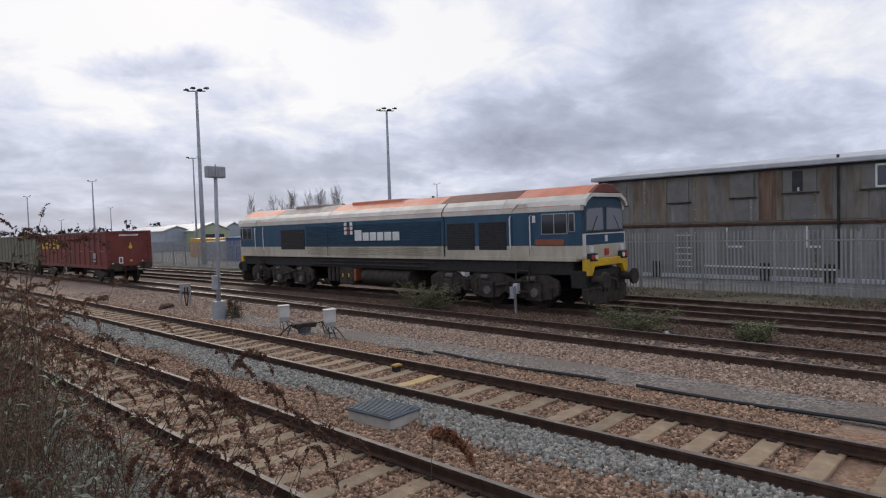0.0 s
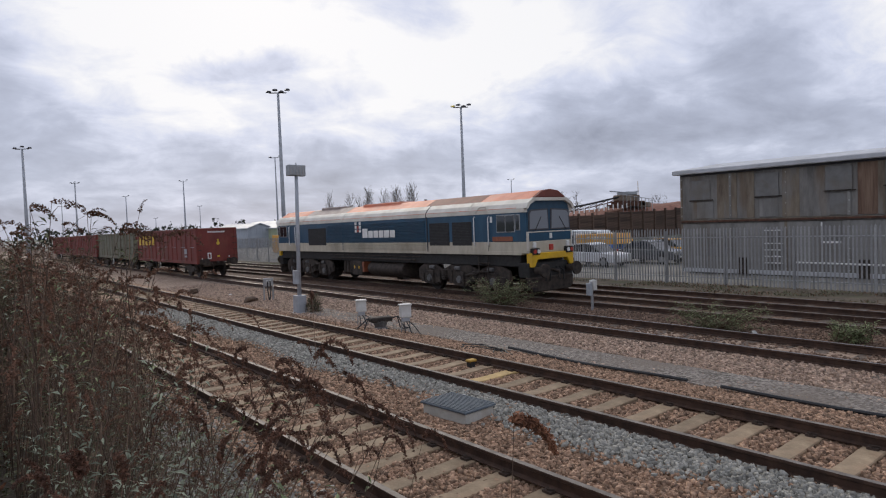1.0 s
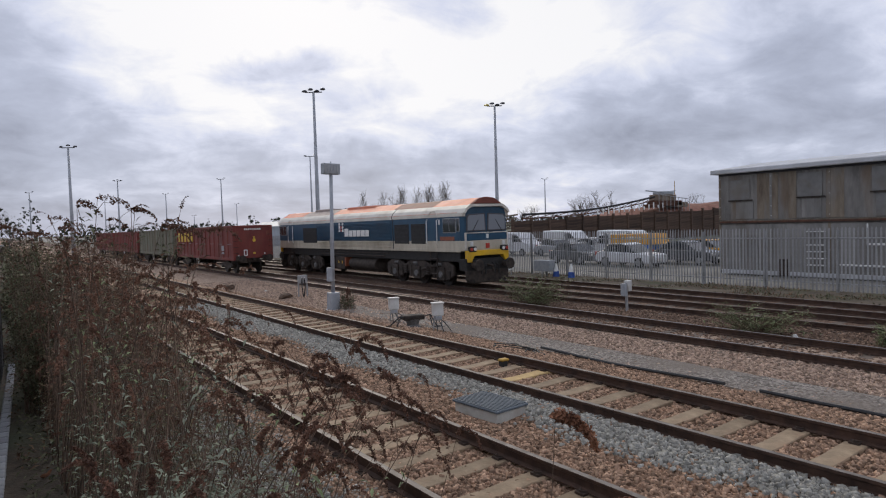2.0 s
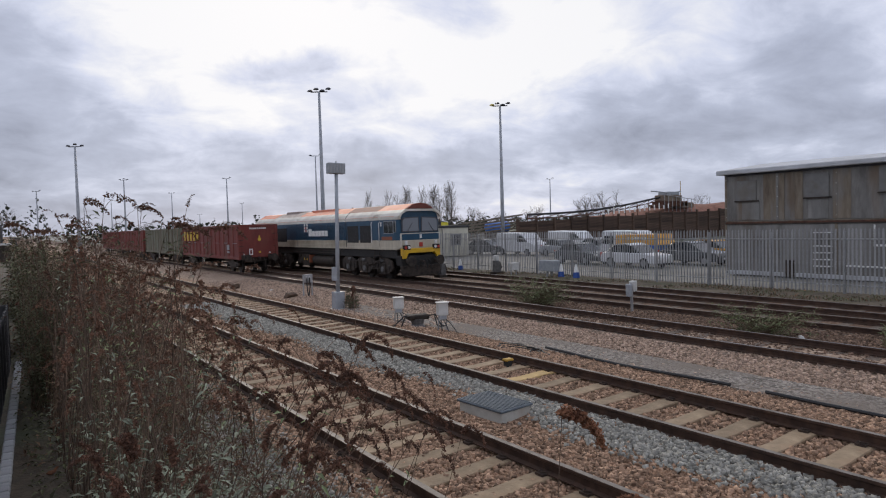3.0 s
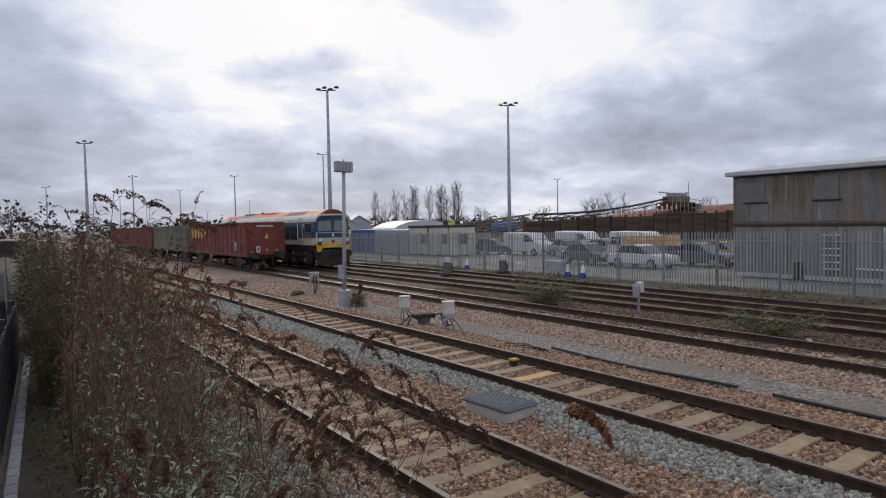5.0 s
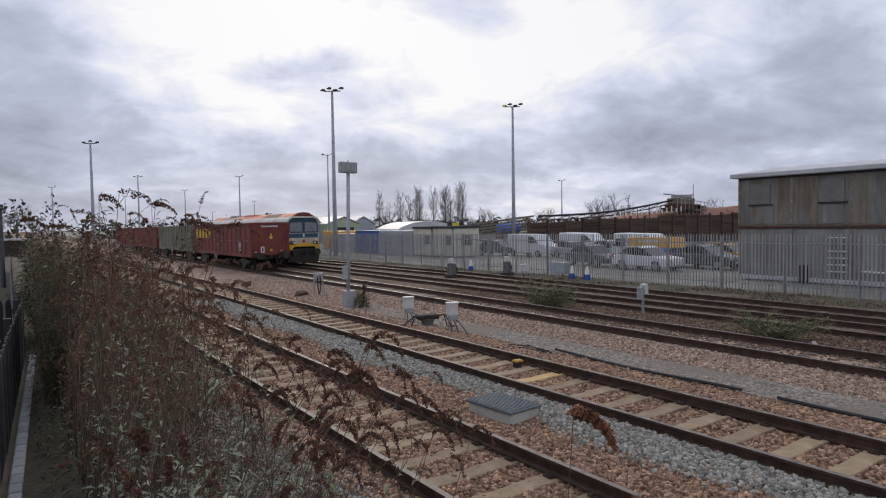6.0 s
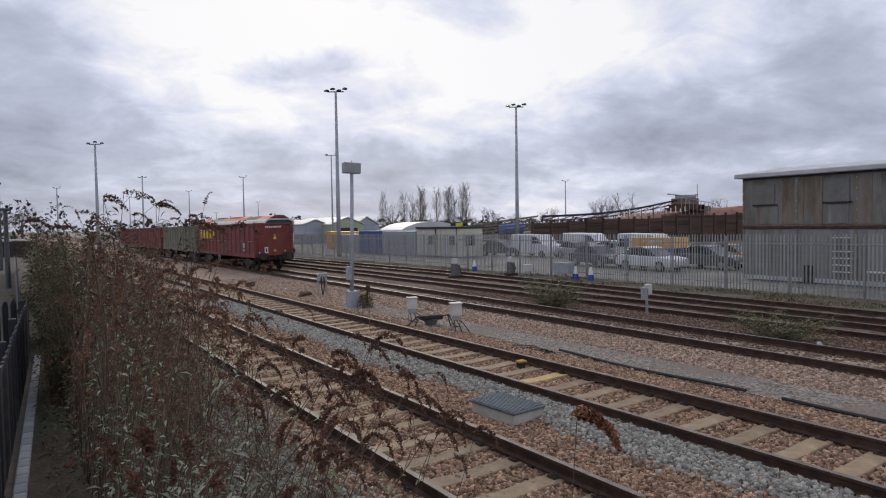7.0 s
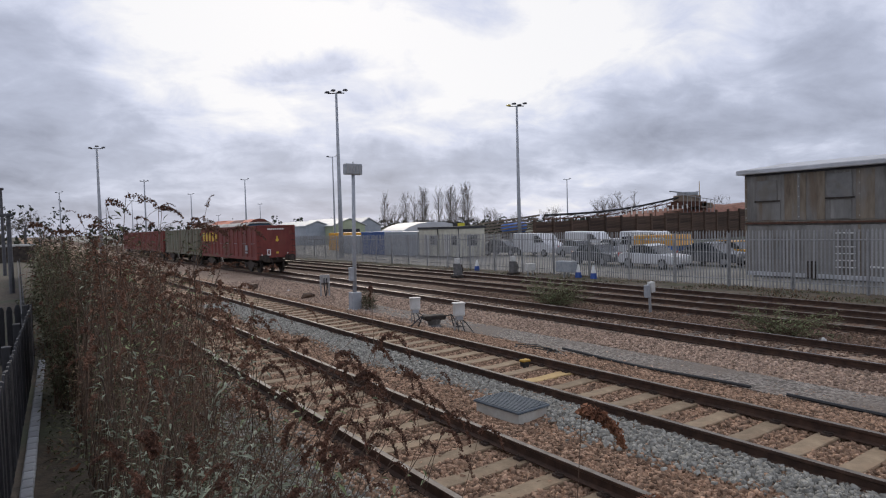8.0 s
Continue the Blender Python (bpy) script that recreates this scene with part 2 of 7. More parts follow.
LOCO_ROOF_GREY = mat("sooty_roof_panel", (0.20, 0.165, 0.15), (0.46, 0.37, 0.33), 2, 0.7, bump=0.06)
YELLOW = mat("warning_yellow_paint", (0.62, 0.36, 0.012), (0.78, 0.48, 0.02), 3, 0.5, bump=0.03, stain=(0.35, 0.22, 0.05), stain_scale=1.6)
OCHRE = mat("dirty_ochre_paint", (0.30, 0.17, 0.02), (0.48, 0.28, 0.03), 8, 0.7)
SLATE = mat("dark_blue_surround_paint", (0.011, 0.042, 0.078), (0.02, 0.066, 0.115), 3, 0.5, bump=0.02)
SLATE2 = mat("weathered_dark_grey_casting", (0.07, 0.07, 0.07), (0.17, 0.165, 0.16), 5, 0.8, bump=0.2)
SIGNWHITE = mat("white_sign_paint", (0.62, 0.62, 0.60), (0.78, 0.78, 0.76), 4, 0.5, bump=0)
RED = mat("red_paint", (0.35, 0.03, 0.02), (0.5, 0.06, 0.04), 4, 0.5, bump=0)
NAMEPLATE = mat("red_brown_nameplate", (0.20, 0.06, 0.028), (0.30, 0.095, 0.045), 6, 0.5, bump=0.02)
GLASS = glass("dark_window_glass")
# pale colour stands in for bright sky seen through the windscreens
CABGLASS = glass("sky_pale_windscreen", (0.24, 0.26, 0.285), 0.08)
WAGON_RED = mat("weathered_maroon_paint", (0.12, 0.022, 0.017), (0.215, 0.042, 0.031), 1.6, 0.65, bump=0.06, stain=(0.10, 0.05, 0.035), stain_scale=0.9, streak=(1, 1, 0.35))
WAGON_GREEN = mat("weathered_olive_grey_paint", (0.11, 0.11, 0.075), (0.20, 0.20, 0.145), 1.6, 0.7, bump=0.06, stain=(0.14, 0.09, 0.06), stain_scale=0.9, streak=(1, 1, 0.35))
WAGON_YELLOW = mat("yellow_lettering_paint", (0.50, 0.32, 0.03), (0.66, 0.44, 0.05), 4, 0.6, bump=0)
CLAD = mat("grey_corrugated_cladding", (0.115, 0.109, 0.10), (0.25, 0.238, 0.22), 2.2, 0.7, 0.05, bump=0.15, stain=(0.145, 0.098, 0.058), stain_scale=0.9, stain_amount=0.9, streak=(1, 1, 0.25))
CLAD_LOW = mat("pale_grey_corrugated_cladding", (0.15, 0.145, 0.136), (0.29, 0.282, 0.265), 1.6, 0.7, 0.05, bump=0.15, stain=(0.12, 0.10, 0.078), stain_scale=0.9, stain_amount=0.8, streak=(1, 1, 0.25))
RUST_STREAK = mat("rust_streaked_cladding", (0.10, 0.055, 0.035), (0.25, 0.17, 0.12), 2.6, 0.85, bump=0.15, stain=(0.055, 0.028, 0.018), stain_scale=1.6, streak=(1, 2.5, 0.2))
CLAD_RUST = mat("rust_stained_cladding", (0.105, 0.078, 0.055), (0.24, 0.20, 0.15), 2.2, 0.8, bump=0.1, stain=(0.21, 0.205, 0.195), stain_scale=1.3, stain_amount=0.8, streak=(1, 1.3, 0.3))
BOARD = mat("grey_board", (0.135, 0.133, 0.128), (0.20, 0.197, 0.19), 2, 0.7, bump=0.04, stain=(0.15, 0.125, 0.095), stain_scale=1.5)
RUST = mat("flaking_rust", (0.05, 0.022, 0.014), (0.135, 0.058, 0.034), 5, 0.85, bump=0.3)
MACHINE = mat("dusty_brown_machine_paint", (0.12, 0.085, 0.06), (0.26, 0.20, 0.15), 1.5, 0.8, bump=0.2, stain=(0.3, 0.25, 0.2), stain_scale=1.0)
FASCIA = mat("pale_grey_roof_edge", (0.42, 0.43, 0.45), (0.55, 0.56, 0.58), 1.5, 0.6, bump=0.04, stain=(0.33, 0.33, 0.32))
TIMBER_DARK = mat("dark_stained_retaining_boards", (0.036, 0.022, 0.016), (0.12, 0.075, 0.052), 1.2, 0.9, bump=0.3, streak=(0.3, 0.3, 2), per_object=0.4)
AGGREGATE = mat("crushed_red_aggregate", (0.13, 0.052, 0.034), (0.30, 0.14, 0.095), 1.2, 0.95, bump=1.0, bscale=5)
CABIN_CREAM = mat("cream_cabin_panel", (0.46, 0.44, 0.35), (0.60, 0.58, 0.48), 2, 0.6, bump=0.04, stain=(0.35, 0.32, 0.25))
CONTAINER_GREY = mat("grey_container_steel", (0.30, 0.33, 0.36), (0.40, 0.43, 0.46), 2, 0.55, 0.1, bump=0.05)
CONTAINER_BLUE = mat("blue_container_steel", (0.025, 0.07, 0.22), (0.05, 0.11, 0.30), 2, 0.55, 0.1, bump=0.05)
SHED_GREEN = mat("pale_green_sheeting", (0.30, 0.34, 0.22), (0.42, 0.46, 0.32), 0.6, 0.6, bump=0)
SHED_GREY = mat("blue_grey_sheeting", (0.28, 0.31, 0.35), (0.38, 0.41, 0.45), 0.6, 0.6, bump=0)
SHED_ROOF = mat("pale_sheet_roof", (0.44, 0.45, 0.47), (0.58, 0.59, 0.6), 0.4, 0.5, bump=0)
DOOR_DARK = mat("dark_opening", (0.02, 0.02, 0.022), (0.045, 0.045, 0.05), 3, 0.7, bump=0)
CAR_WHITE = mat("white_vehicle_paint", (0.66, 0.67, 0.69), (0.72, 0.73, 0.75), 2, 0.25, bump=0)
CAR_SILVER = mat("silver_vehicle_paint", (0.38, 0.40, 0.43), (0.46, 0.48, 0.51), 2, 0.28, 0.5, bump=0)
CAR_DARK = mat("dark_grey_vehicle_paint", (0.05, 0.055, 0.06), (0.08, 0.085, 0.09), 2, 0.25, bump=0)
CAR_ORANGE = mat("amber_yellow_vehicle_paint", (0.62, 0.30, 0.02), (0.72, 0.38, 0.03), 2, 0.35, bump=0)
CAR_BLUE = mat("bright_blue_vehicle_paint", (0.03, 0.12, 0.42), (0.04, 0.16, 0.5), 2, 0.35, bump=0)
BARK = mat("winter_bark", (0.05, 0.042, 0.035), (0.11, 0.095, 0.08), 6, 0.95, bump=0.3)
TWIG = mat("bare_twigs", (0.10, 0.085, 0.072), (0.18, 0.155, 0.135), 6, 0.95, bump=0)
STEM = mat("dead_buddleia_stem", (0.05, 0.031, 0.021), (0.20, 0.132, 0.09), 10, 0.9, bump=0.2, island=0.5)
HEAD = mat("dried_brown_flower_head", (0.050, 0.025, 0.016), (0.18, 0.085, 0.052), 30, 0.95, bump=0.3, island=0.45)
# brightened copy of HEAD, with sunlight on the plumes put into the colour
HEAD_SUNLIT = mat("sunlit_brown_flower_head", (0.08, 0.041, 0.026), (0.24, 0.122, 0.075), 30, 0.95, bump=0.3, island=0.45)
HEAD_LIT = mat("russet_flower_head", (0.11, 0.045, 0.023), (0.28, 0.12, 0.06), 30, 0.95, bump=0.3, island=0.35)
LEAF_GREY = mat("grey_green_buddleia_leaf", (0.115, 0.13, 0.085), (0.275, 0.295, 0.21), 9, 0.8, bump=0.1, island=0.45)
LEAF_GREEN = mat("green_leaf", (0.10, 0.13, 0.055), (0.25, 0.285, 0.135), 9, 0.7, bump=0.1, island=0.4)
LEAF_WEED = mat("olive_weed_leaf", (0.045, 0.05, 0.022), (0.125, 0.122, 0.06), 9, 0.8, bump=0.1, island=0.45)
EVERGREEN = mat("dark_evergreen", (0.025, 0.032, 0.02), (0.055, 0.06, 0.04), 3, 0.95, bump=0.2, island=0.3)
PICKET = mat("black_stained_timber", (0.012, 0.012, 0.014), (0.035, 0.035, 0.04), 8, 0.6, bump=0.25, streak=(8, 8, 1))
KERB = mat("pale_worn_edging_brick", (0.24, 0.25, 0.27), (0.40, 0.41, 0.43), 6, 0.8, bump=0.25, stain=(0.14, 0.14, 0.13), stain_scale=3, per_object=0.15)
CABLE = mat("black_cable", (0.012, 0.012, 0.013), (0.025, 0.025, 0.026), 10, 0.6, bump=0)
CONE_BLUE = mat("blue_plastic", (0.02, 0.06, 0.25), (0.03, 0.09, 0.33), 6, 0.5, bump=0)
RAIL_LAMP = mat("lamp_head_grey", (0.05, 0.05, 0.055), (0.10, 0.10, 0.11), 6, 0.5, 0.3, bump=0)
LAMP_YELLOW = mat("yellow_lamp_lens", (0.55, 0.42, 0.06), (0.7, 0.55, 0.1), 6, 0.4, bump=0)
LID_BLUE = mat("ribbed_blue_grey_lid", (0.075, 0.095, 0.115), (0.13, 0.155, 0.175), 8, 0.7, bump=0.2)
LID_BASE = mat("pale_concrete_chamber", (0.42, 0.41, 0.37), (0.56, 0.55, 0.50), 6, 0.85, bump=0.2, stain=(0.30, 0.23, 0.17), stain_scale=3)


# ---- mesh helpers ----
def B():
    return bmesh.new()


def box(bm, x0, x1, y0, y1, z0, z1):
    v = [bm.verts.new(p) for p in ((x0, y0, z0), (x1, y0, z0), (x1, y1, z0), (x0, y1, z0), (x0, y0, z1), (x1, y0, z1), (x1, y1, z1), (x0, y1, z1))]
    for f in ((3, 2, 1, 0), (4, 5, 6, 7), (0, 1, 5, 4), (1, 2, 6, 5), (2, 3, 7, 6), (3, 0, 4, 7)):
        bm.faces.new([v[k] for k in f])
    return bm


def prism(bm, poly, lo, hi, axis="y", taper=None):
    """Extrude a polygon: axis y takes (x, z) points, axis x takes (y, z), axis z takes (x, y)."""
    def put(a, b, c):
        return {"y": (a, c, b), "x": (c, a, b), "z": (a, b, c)}[axis]
    v0 = [bm.verts.new(put(a, b, lo)) for a, b in poly]
    v1 = [bm.verts.new(put(a, b, hi)) for a, b in (taper or poly)]
    bm.faces.new(v0)
    bm.faces.new(v1[::-1])
    n = len(poly)
    for k in range(n):
        bm.faces.new((v0[k], v1[k], v1[(k + 1) % n], v0[(k + 1) % n]))
    return bm


def tube(bm, pts, radii, n=8, cap=True):
    pts = [Vector(p) for p in pts]
    if isinstance(radii, (int, float)):
        radii = [radii] * len(pts)
    rings = []
    for k, p in enumerate(pts):
        d = (pts[min(k + 1, len(pts) - 1)] - pts[max(k - 1, 0)]).normalized()
        a = d.cross(Vector((0, 0, 1)) if abs(d.z) < 0.9 else Vector((1, 0, 0))).normalized()
        c = d.cross(a)
        rings.append([bm.verts.new(p + radii[k] * (a * math.cos(2 * math.pi * j / n) + c * math.sin(2 * math.pi * j / n))) for j in range(n)])
    for r0, r1 in zip(rings, rings[1:]):
        for j in range(n):
            bm.faces.new((r0[j], r0[(j + 1) % n], r1[(j + 1) % n], r1[j]))
    if cap:
        bm.faces.new(rings[0][::-1])
        bm.faces.new(rings[-1])
    return bm


def mesh_of(name, bm, material, bevel=0.0, smooth=False):
    bmesh.ops.recalc_face_normals(bm, faces=bm.faces[:])
    if bevel:
        bmesh.ops.bevel(bm, geom=bm.edges[:], offset=bevel, segments=1, affect="EDGES", clamp_overlap=True)
    me = bpy.data.meshes.new(name)
    bm.to_mesh(me)
    bm.free()
    me.materials.append(material)
    if smooth:
        me.polygons.foreach_set("use_smooth", [True] * len(me.polygons))
    return me


def part(name, bm, material, parent, label="", bevel=0.0, smooth=False):
    ob = new(name, mesh_of(name, bm, material, bevel, smooth))
    ob.parent = parent
    return tagged(ob, label)


def piece(name, me, parent, m):
    ob = new(name, me)
    ob.parent = parent
    ob.matrix_basis = m
    return ob


def thing(name, label, category, m=None, group="", kind=""):
    ob = tagged(new(name), label, category, group, kind)
    ob.empty_display_size = 0.3
    if m is not None:
        ob.matrix_basis = m
    return ob


def single(name, bm, material, label, category="", m=None, bevel=0.0, kind="", smooth=False, group=""):
    ob = tagged(new(name, mesh_of(name, bm, material, bevel, smooth)), label, category, group, kind)
    if m is not None:
        ob.matrix_basis = m
    return ob


def fast_mesh(name, verts, faces, material, smooth=False):
    me = bpy.data.meshes.new(name)
    me.from_pydata(verts, [], faces)
    me.materials.append(material)
    if smooth:
        me.polygons.foreach_set("use_smooth", [True] * len(me.polygons))
    return me


GRADE = -0.004


def gz(y):
    """The line falls gently away from the camera."""
    return GRADE * min(max(y, -20.0), 130.0)


# ---- ground ----
PROFILE = [(-1500, 0.5, 6), (-70, 0.5, 6), (-4, 0.55, 0), (0.35, 0.55, 0), (1.1, 0.38, 0), (2.0, 0.0, 0), (2.75, -0.24, 1), (3.0, -0.18, 1), (3.4, -0.165, 1), (3.55, -0.205, 1), (4.95, -0.205, 1), (5.1, -0.16, 1), (5.6, -0.175, 1), (5.9, -0.2, 1), (6.4, -0.165, 1), (6.98, -0.155, 1), (7.14, -0.205, 1), (8.52, -0.205, 1), (8.68, -0.155, 1),
           (9.2, -0.165, 1), (9.6, -0.21, 1), (10.0, -0.28, 2), (11.6, -0.29, 2), (12.6, -0.262, 2), (15.0, -0.262, 3), (16.3, -0.34, 3), (17.0, -0.312, 3), (22.6, -0.312, 3), (23.2, -0.36, 4), (26.5, -0.36, 5), (70, -0.3, 6), (1500, -0.3, 6)]


def ground_z(x, y):
    for (x0, z0, _), (x1, z1, _) in zip(PROFILE, PROFILE[1:]):
        if x0 <= x <= x1:
            return z0 + (z1 - z0) * (x - x0) / (x1 - x0) + gz(y)
    return gz(y)


def make_ground():
    ys = [-1500, -200, -60, -20, -8] + [k * 1.0 for k in range(-4, 40)] + [k * 4.0 for k in range(10, 33)] + [160, 250, 500, 1500]
    xs = []
    for (x0, z0, m0), (x1, z1, m1) in zip(PROFILE, PROFILE[1:]):
        n = max(1, int((x1 - x0) / 0.45)) if x0 > -5 and x1 < 30 else 1
        for k in range(n):
            f = k / n
            xs.append((x0 + (x1 - x0) * f, z0 + (z1 - z0) * f, m0))
    xs.append((1500, -0.3, 6))
    verts, faces, mats = [], [], []
    for y in ys:
        for x, z, m in xs:
            wob = 0.025 * noise.noise((x * 1.3, y * 0.9, 0)) if m in (0, 1, 2, 3, 4) and abs(y) < 60 else 0
            verts.append((x, y, z + wob + gz(y)))
    n = len(xs)
    for j in range(len(ys) - 1):
        for i in range(n - 1):
            faces.append((j * n + i, j * n + i + 1, (j + 1) * n + i + 1, (j + 1) * n + i))
            mats.append(xs[i][2])
    me = fast_mesh("ground", verts, faces, SOIL)
    for m in (BALLAST, DIRTY, RUSTY, VERGE, CONCRETE_YARD, FIELD):
        me.materials.append(m)
    me.polygons.foreach_set("material_index", mats)
    tagged(new("ground", me), "railway yard ground of ballast, earth, verge and concrete", "ground", kind="structure")


make_ground()


# ---- tracks ----
RAIL_SECTION = [(-0.036, 0.0), (0.036, 0.0), (0.037, -0.034), (0.012, -0.052), (0.010, -0.125), (0.066, -0.142), (0.066, -0.155), (-0.066, -0.155), (-0.066, -0.142), (-0.010, -0.125), (-0.012, -0.052), (-0.037, -0.034)]


def make_rail(parent, line, side, y0, y1, z, top):
    step, ys = 2.0, []
    y = y0
    while y <= y1:
        ys.append(y)
        y += step
    verts, faces, mats = [], [], []
    n = len(RAIL_SECTION)
    for y in ys:
        x = line(y) + side * 0.7525
        for a, b in RAIL_SECTION:
            verts.append((x + a, y, z + gz(y) + b))
    for j in range(len(ys) - 1):
        for k in range(n):
            faces.append((j * n + k, j * n + (k + 1) % n, (j + 1) * n + (k + 1) % n, (j + 1) * n + k))
            mats.append(1 if k == 0 else 0)
    me = fast_mesh("rail", verts, faces, RAIL_SIDE)
    me.materials.append(top)
    me.polygons.foreach_set("material_index", mats)
    ob = new("rail", me)
    ob.parent = parent
    bm = bmesh.new()
    bm.from_mesh(me)
    bmesh.ops.recalc_face_normals(bm, faces=bm.faces[:])
    bm.to_mesh(me)
    bm.free()


def make_track(label, line, z, y0, y1, sleeper_mat, top, spacing=0.7, sink=0.0, clips=False, sy0=None, sy1=None, special=None):
    t = thing("railway_track", label, "railway track", group="tracks of the yard", kind="structure")
    for side in (-1, 1):
        make_rail(t, line, side, y0, y1, z, top)
    bm = B()
    prism(bm, [(-1.26, -0.2), (1.26, -0.2), (1.24, 0.0), (0.5, 0.005), (0.0, -0.012), (-0.5, 0.005), (-1.24, 0.0)], -0.13, 0.13)
    sl = mesh_of("sleeper", bm, sleeper_mat, 0.012)
    sp = sl.copy()
    sp.materials.clear()
    sp.materials.append(SLEEPER_Y)
    cb = B()
    for off in (-1, 1):
        box(cb, off * 0.095 - 0.045, off * 0.095 + 0.045, -0.06, 0.06, 0.0, 0.03)
        tube(cb, [(off * 0.06, -0.05, 0.035), (off * 0.13, 0.0, 0.05), (off * 0.06, 0.05, 0.035)], 0.012, 5)
    cm = mesh_of("rail_clip", cb, CLIP)
    rnd = random.Random(int(z * 100) + int(line(0) * 10))
    y = y0 + 1 if sy0 is None else sy0
    k = 0
    while y < (y1 if sy1 is None else sy1):
        m = pose(line(y), y, z - 0.158 - sink + gz(y), 0, rnd.uniform(-0.3, 0.3), rnd.uniform(-0.8, 0.8))
        s = piece("sleeper", sp if special is not None and k == special else sl, t, m)
        if clips and y < 20:
            for side in (-1, 1):
                piece("rail_clip", cm, s, pose(side * 0.7525, 0, 0.002))
        y += spacing
        k += 1
    return t


def line1(y):
    return 4.25


def line2(y):
    return 7.83


def line3(y):
    return 13.62 + 0.024 * min(max(y, -10), 25) + 0.005 * max(0, y - 25)


def line4(y):
    return 18.0 + 0.012 * min(max(y, -10), 40)


def line5(y):
    return 20.45 + 0.052 * min(max(y, -4), 30)


Z3, Z4 = -0.08, -0.15


# ---- the locomotive ----
LOCO_LEN = 21.9


def make_loco():
    t = thing("diesel_locomotive", "blue and cream diesel locomotive with faded orange roof and yellow nose", "locomotive")
    L = LOCO_LEN
    W = 1.32

    def plan(w):
        """Body outline from above, with the cab corners cut back."""
        return [(-w, 0.2), (-w + 0.11, 0.03), (w - 0.11, 0.03), (w, 0.2), (w, L - 0.2), (w - 0.11, L - 0.03), (-w + 0.11, L - 0.03), (-w, L - 0.2)]

    part("lower_body", prism(B(), plan(W), 1.66, 2.10, axis="z"), LOCO_CREAM, t, "grimy cream lower body band", bevel=0.02)
    part("upper_body", prism(B(), plan(W - 0.003), 2.10, 3.18, axis="z"), LOCO_BLUE, t, "faded blue upper body", bevel=0.008)
    part("body_skirt", prism(B(), [(-W - 0.012, 1.60), (W + 0.012, 1.60), (W + 0.012, 1.74), (-W - 0.012, 1.74)], 0.2, L - 0.2), LOCO_CREAM, t, "cream sill along the body", bevel=0.01)
    can = [(-W - 0.01, 3.18), (W + 0.01, 3.18), (W, 3.34), (1.20, 3.52), (1.0, 3.68), (-1.0, 3.68), (-1.20, 3.52), (-W, 3.34)]
    part("cantrail", prism(B(), can, 0.0, L), LOCO_WHITE, t, "grimy white curved cantrail", bevel=0.01)
    part("cantrail_stripe", prism(B(), [(-W - 0.004, 3.345), (W + 0.004, 3.345), (W + 0.002, 3.362), (-W - 0.002, 3.362)], 0.4, L - 0.4), LOCO_ROOF, t, "thin orange stripe")
    roof = [(-1.02, 3.66), (1.02, 3.66), (0.42, 3.97), (0.0, 4.02), (-0.42, 3.97)]
    segs = [(0.0, 2.75, LOCO_ROOF, "faded orange cab roof"), (2.75, 6.4, LOCO_ROOF_DARK, "rust red roof panel"), (6.4, 13.6, LOCO_ROOF, "faded orange roof panel"), (13.6, 18.3, LOCO_ROOF_GREY, "sooty grey roof panel"), (18.3, L, LOCO_ROOF, "faded orange rear roof")]
    for a, b, m, lab in segs:
        part("roof_panel", prism(B(), roof, a + 0.004, b - 0.004), m, t, lab, bevel=0.012)
    for y in (3.1, 6.0, 13.5, 18.3):
        bm = B()
        prism(bm, [(x * 1.008, z + 0.008) for x, z in can], y - 0.02, y + 0.02)
        part("roof_joint", bm, BLACK if y == 6.0 else LOCO_WHITE, t, "roof joint strip")
    bm = B()
    box(bm, -0.5, 0.5, 9.2, 12.6, 3.9, 4.06)
    part("roof_hatch", bm, LOCO_ROOF, t, "raised orange roof hatch", bevel=0.03)
    bm = B()
    box(bm, -0.45, 0.45, 15.2, 17.4, 3.92, 4.1)
    part("exhaust_silencer", bm, LOCO_ROOF_GREY, t, "sooty exhaust silencer", bevel=0.04)
    for y in (8.0, 12.9, 14.2):
        bm = B()
        tube(bm, [(0.2, y, 3.95), (0.2, y, 4.09)], 0.06, 8)
        part("roof_vent", bm, BLACK, t)
    for e in (0, 1):
        f = (lambda y: y) if e == 0 else (lambda y: L - y)
        W = 1.22  # the nose is a little narrower than the body
        lo, hi = sorted((f(-0.05), f(0.06)))
        bm = B()
        prism(bm, [(-W + 0.03, 2.10), (W - 0.03, 2.10), (W - 0.03, 2.42), (-W + 0.03, 2.42)], lo, hi)
        part("nose_panel", bm, LOCO_BLUE, t, "blue panel under the windscreens", bevel=0.02)
        bm = B()
        box(bm, -W + 0.02, W - 0.02, *sorted((f(-0.06), f(0.06))), 2.42, 2.46)
        for s in (-1, 1):
            box(bm, s * (W - 0.035) - 0.02, s * (W - 0.035) + 0.02, *sorted((f(-0.075), f(0.05))), 1.75, 2.46)
        part("windscreen_sill", bm, LOCO_WHITE, t, "white painted trim line", bevel=0.006)
        bm = B()
        prism(bm, [(-W + 0.03, 1.66), (W - 0.03, 1.66), (W - 0.03, 2.10), (-W + 0.03, 2.10)], lo, hi)
        part("nose_band", bm, LOCO_CREAM, t, "cream nose band", bevel=0.02)
        bm = B()
        prism(bm, [(-W + 0.05, 1.15), (-W + 0.25, 1.15), (-W + 0.4, 1.42), (W - 0.4, 1.42), (W - 0.25, 1.15), (W - 0.05, 1.15), (W - 0.05, 1.665), (-W + 0.05, 1.665)], *sorted((f(-0.16), f(0.10))))
        part("warning_panel", bm, YELLOW, t, "yellow warning panel", bevel=0.02)
        bm = B()
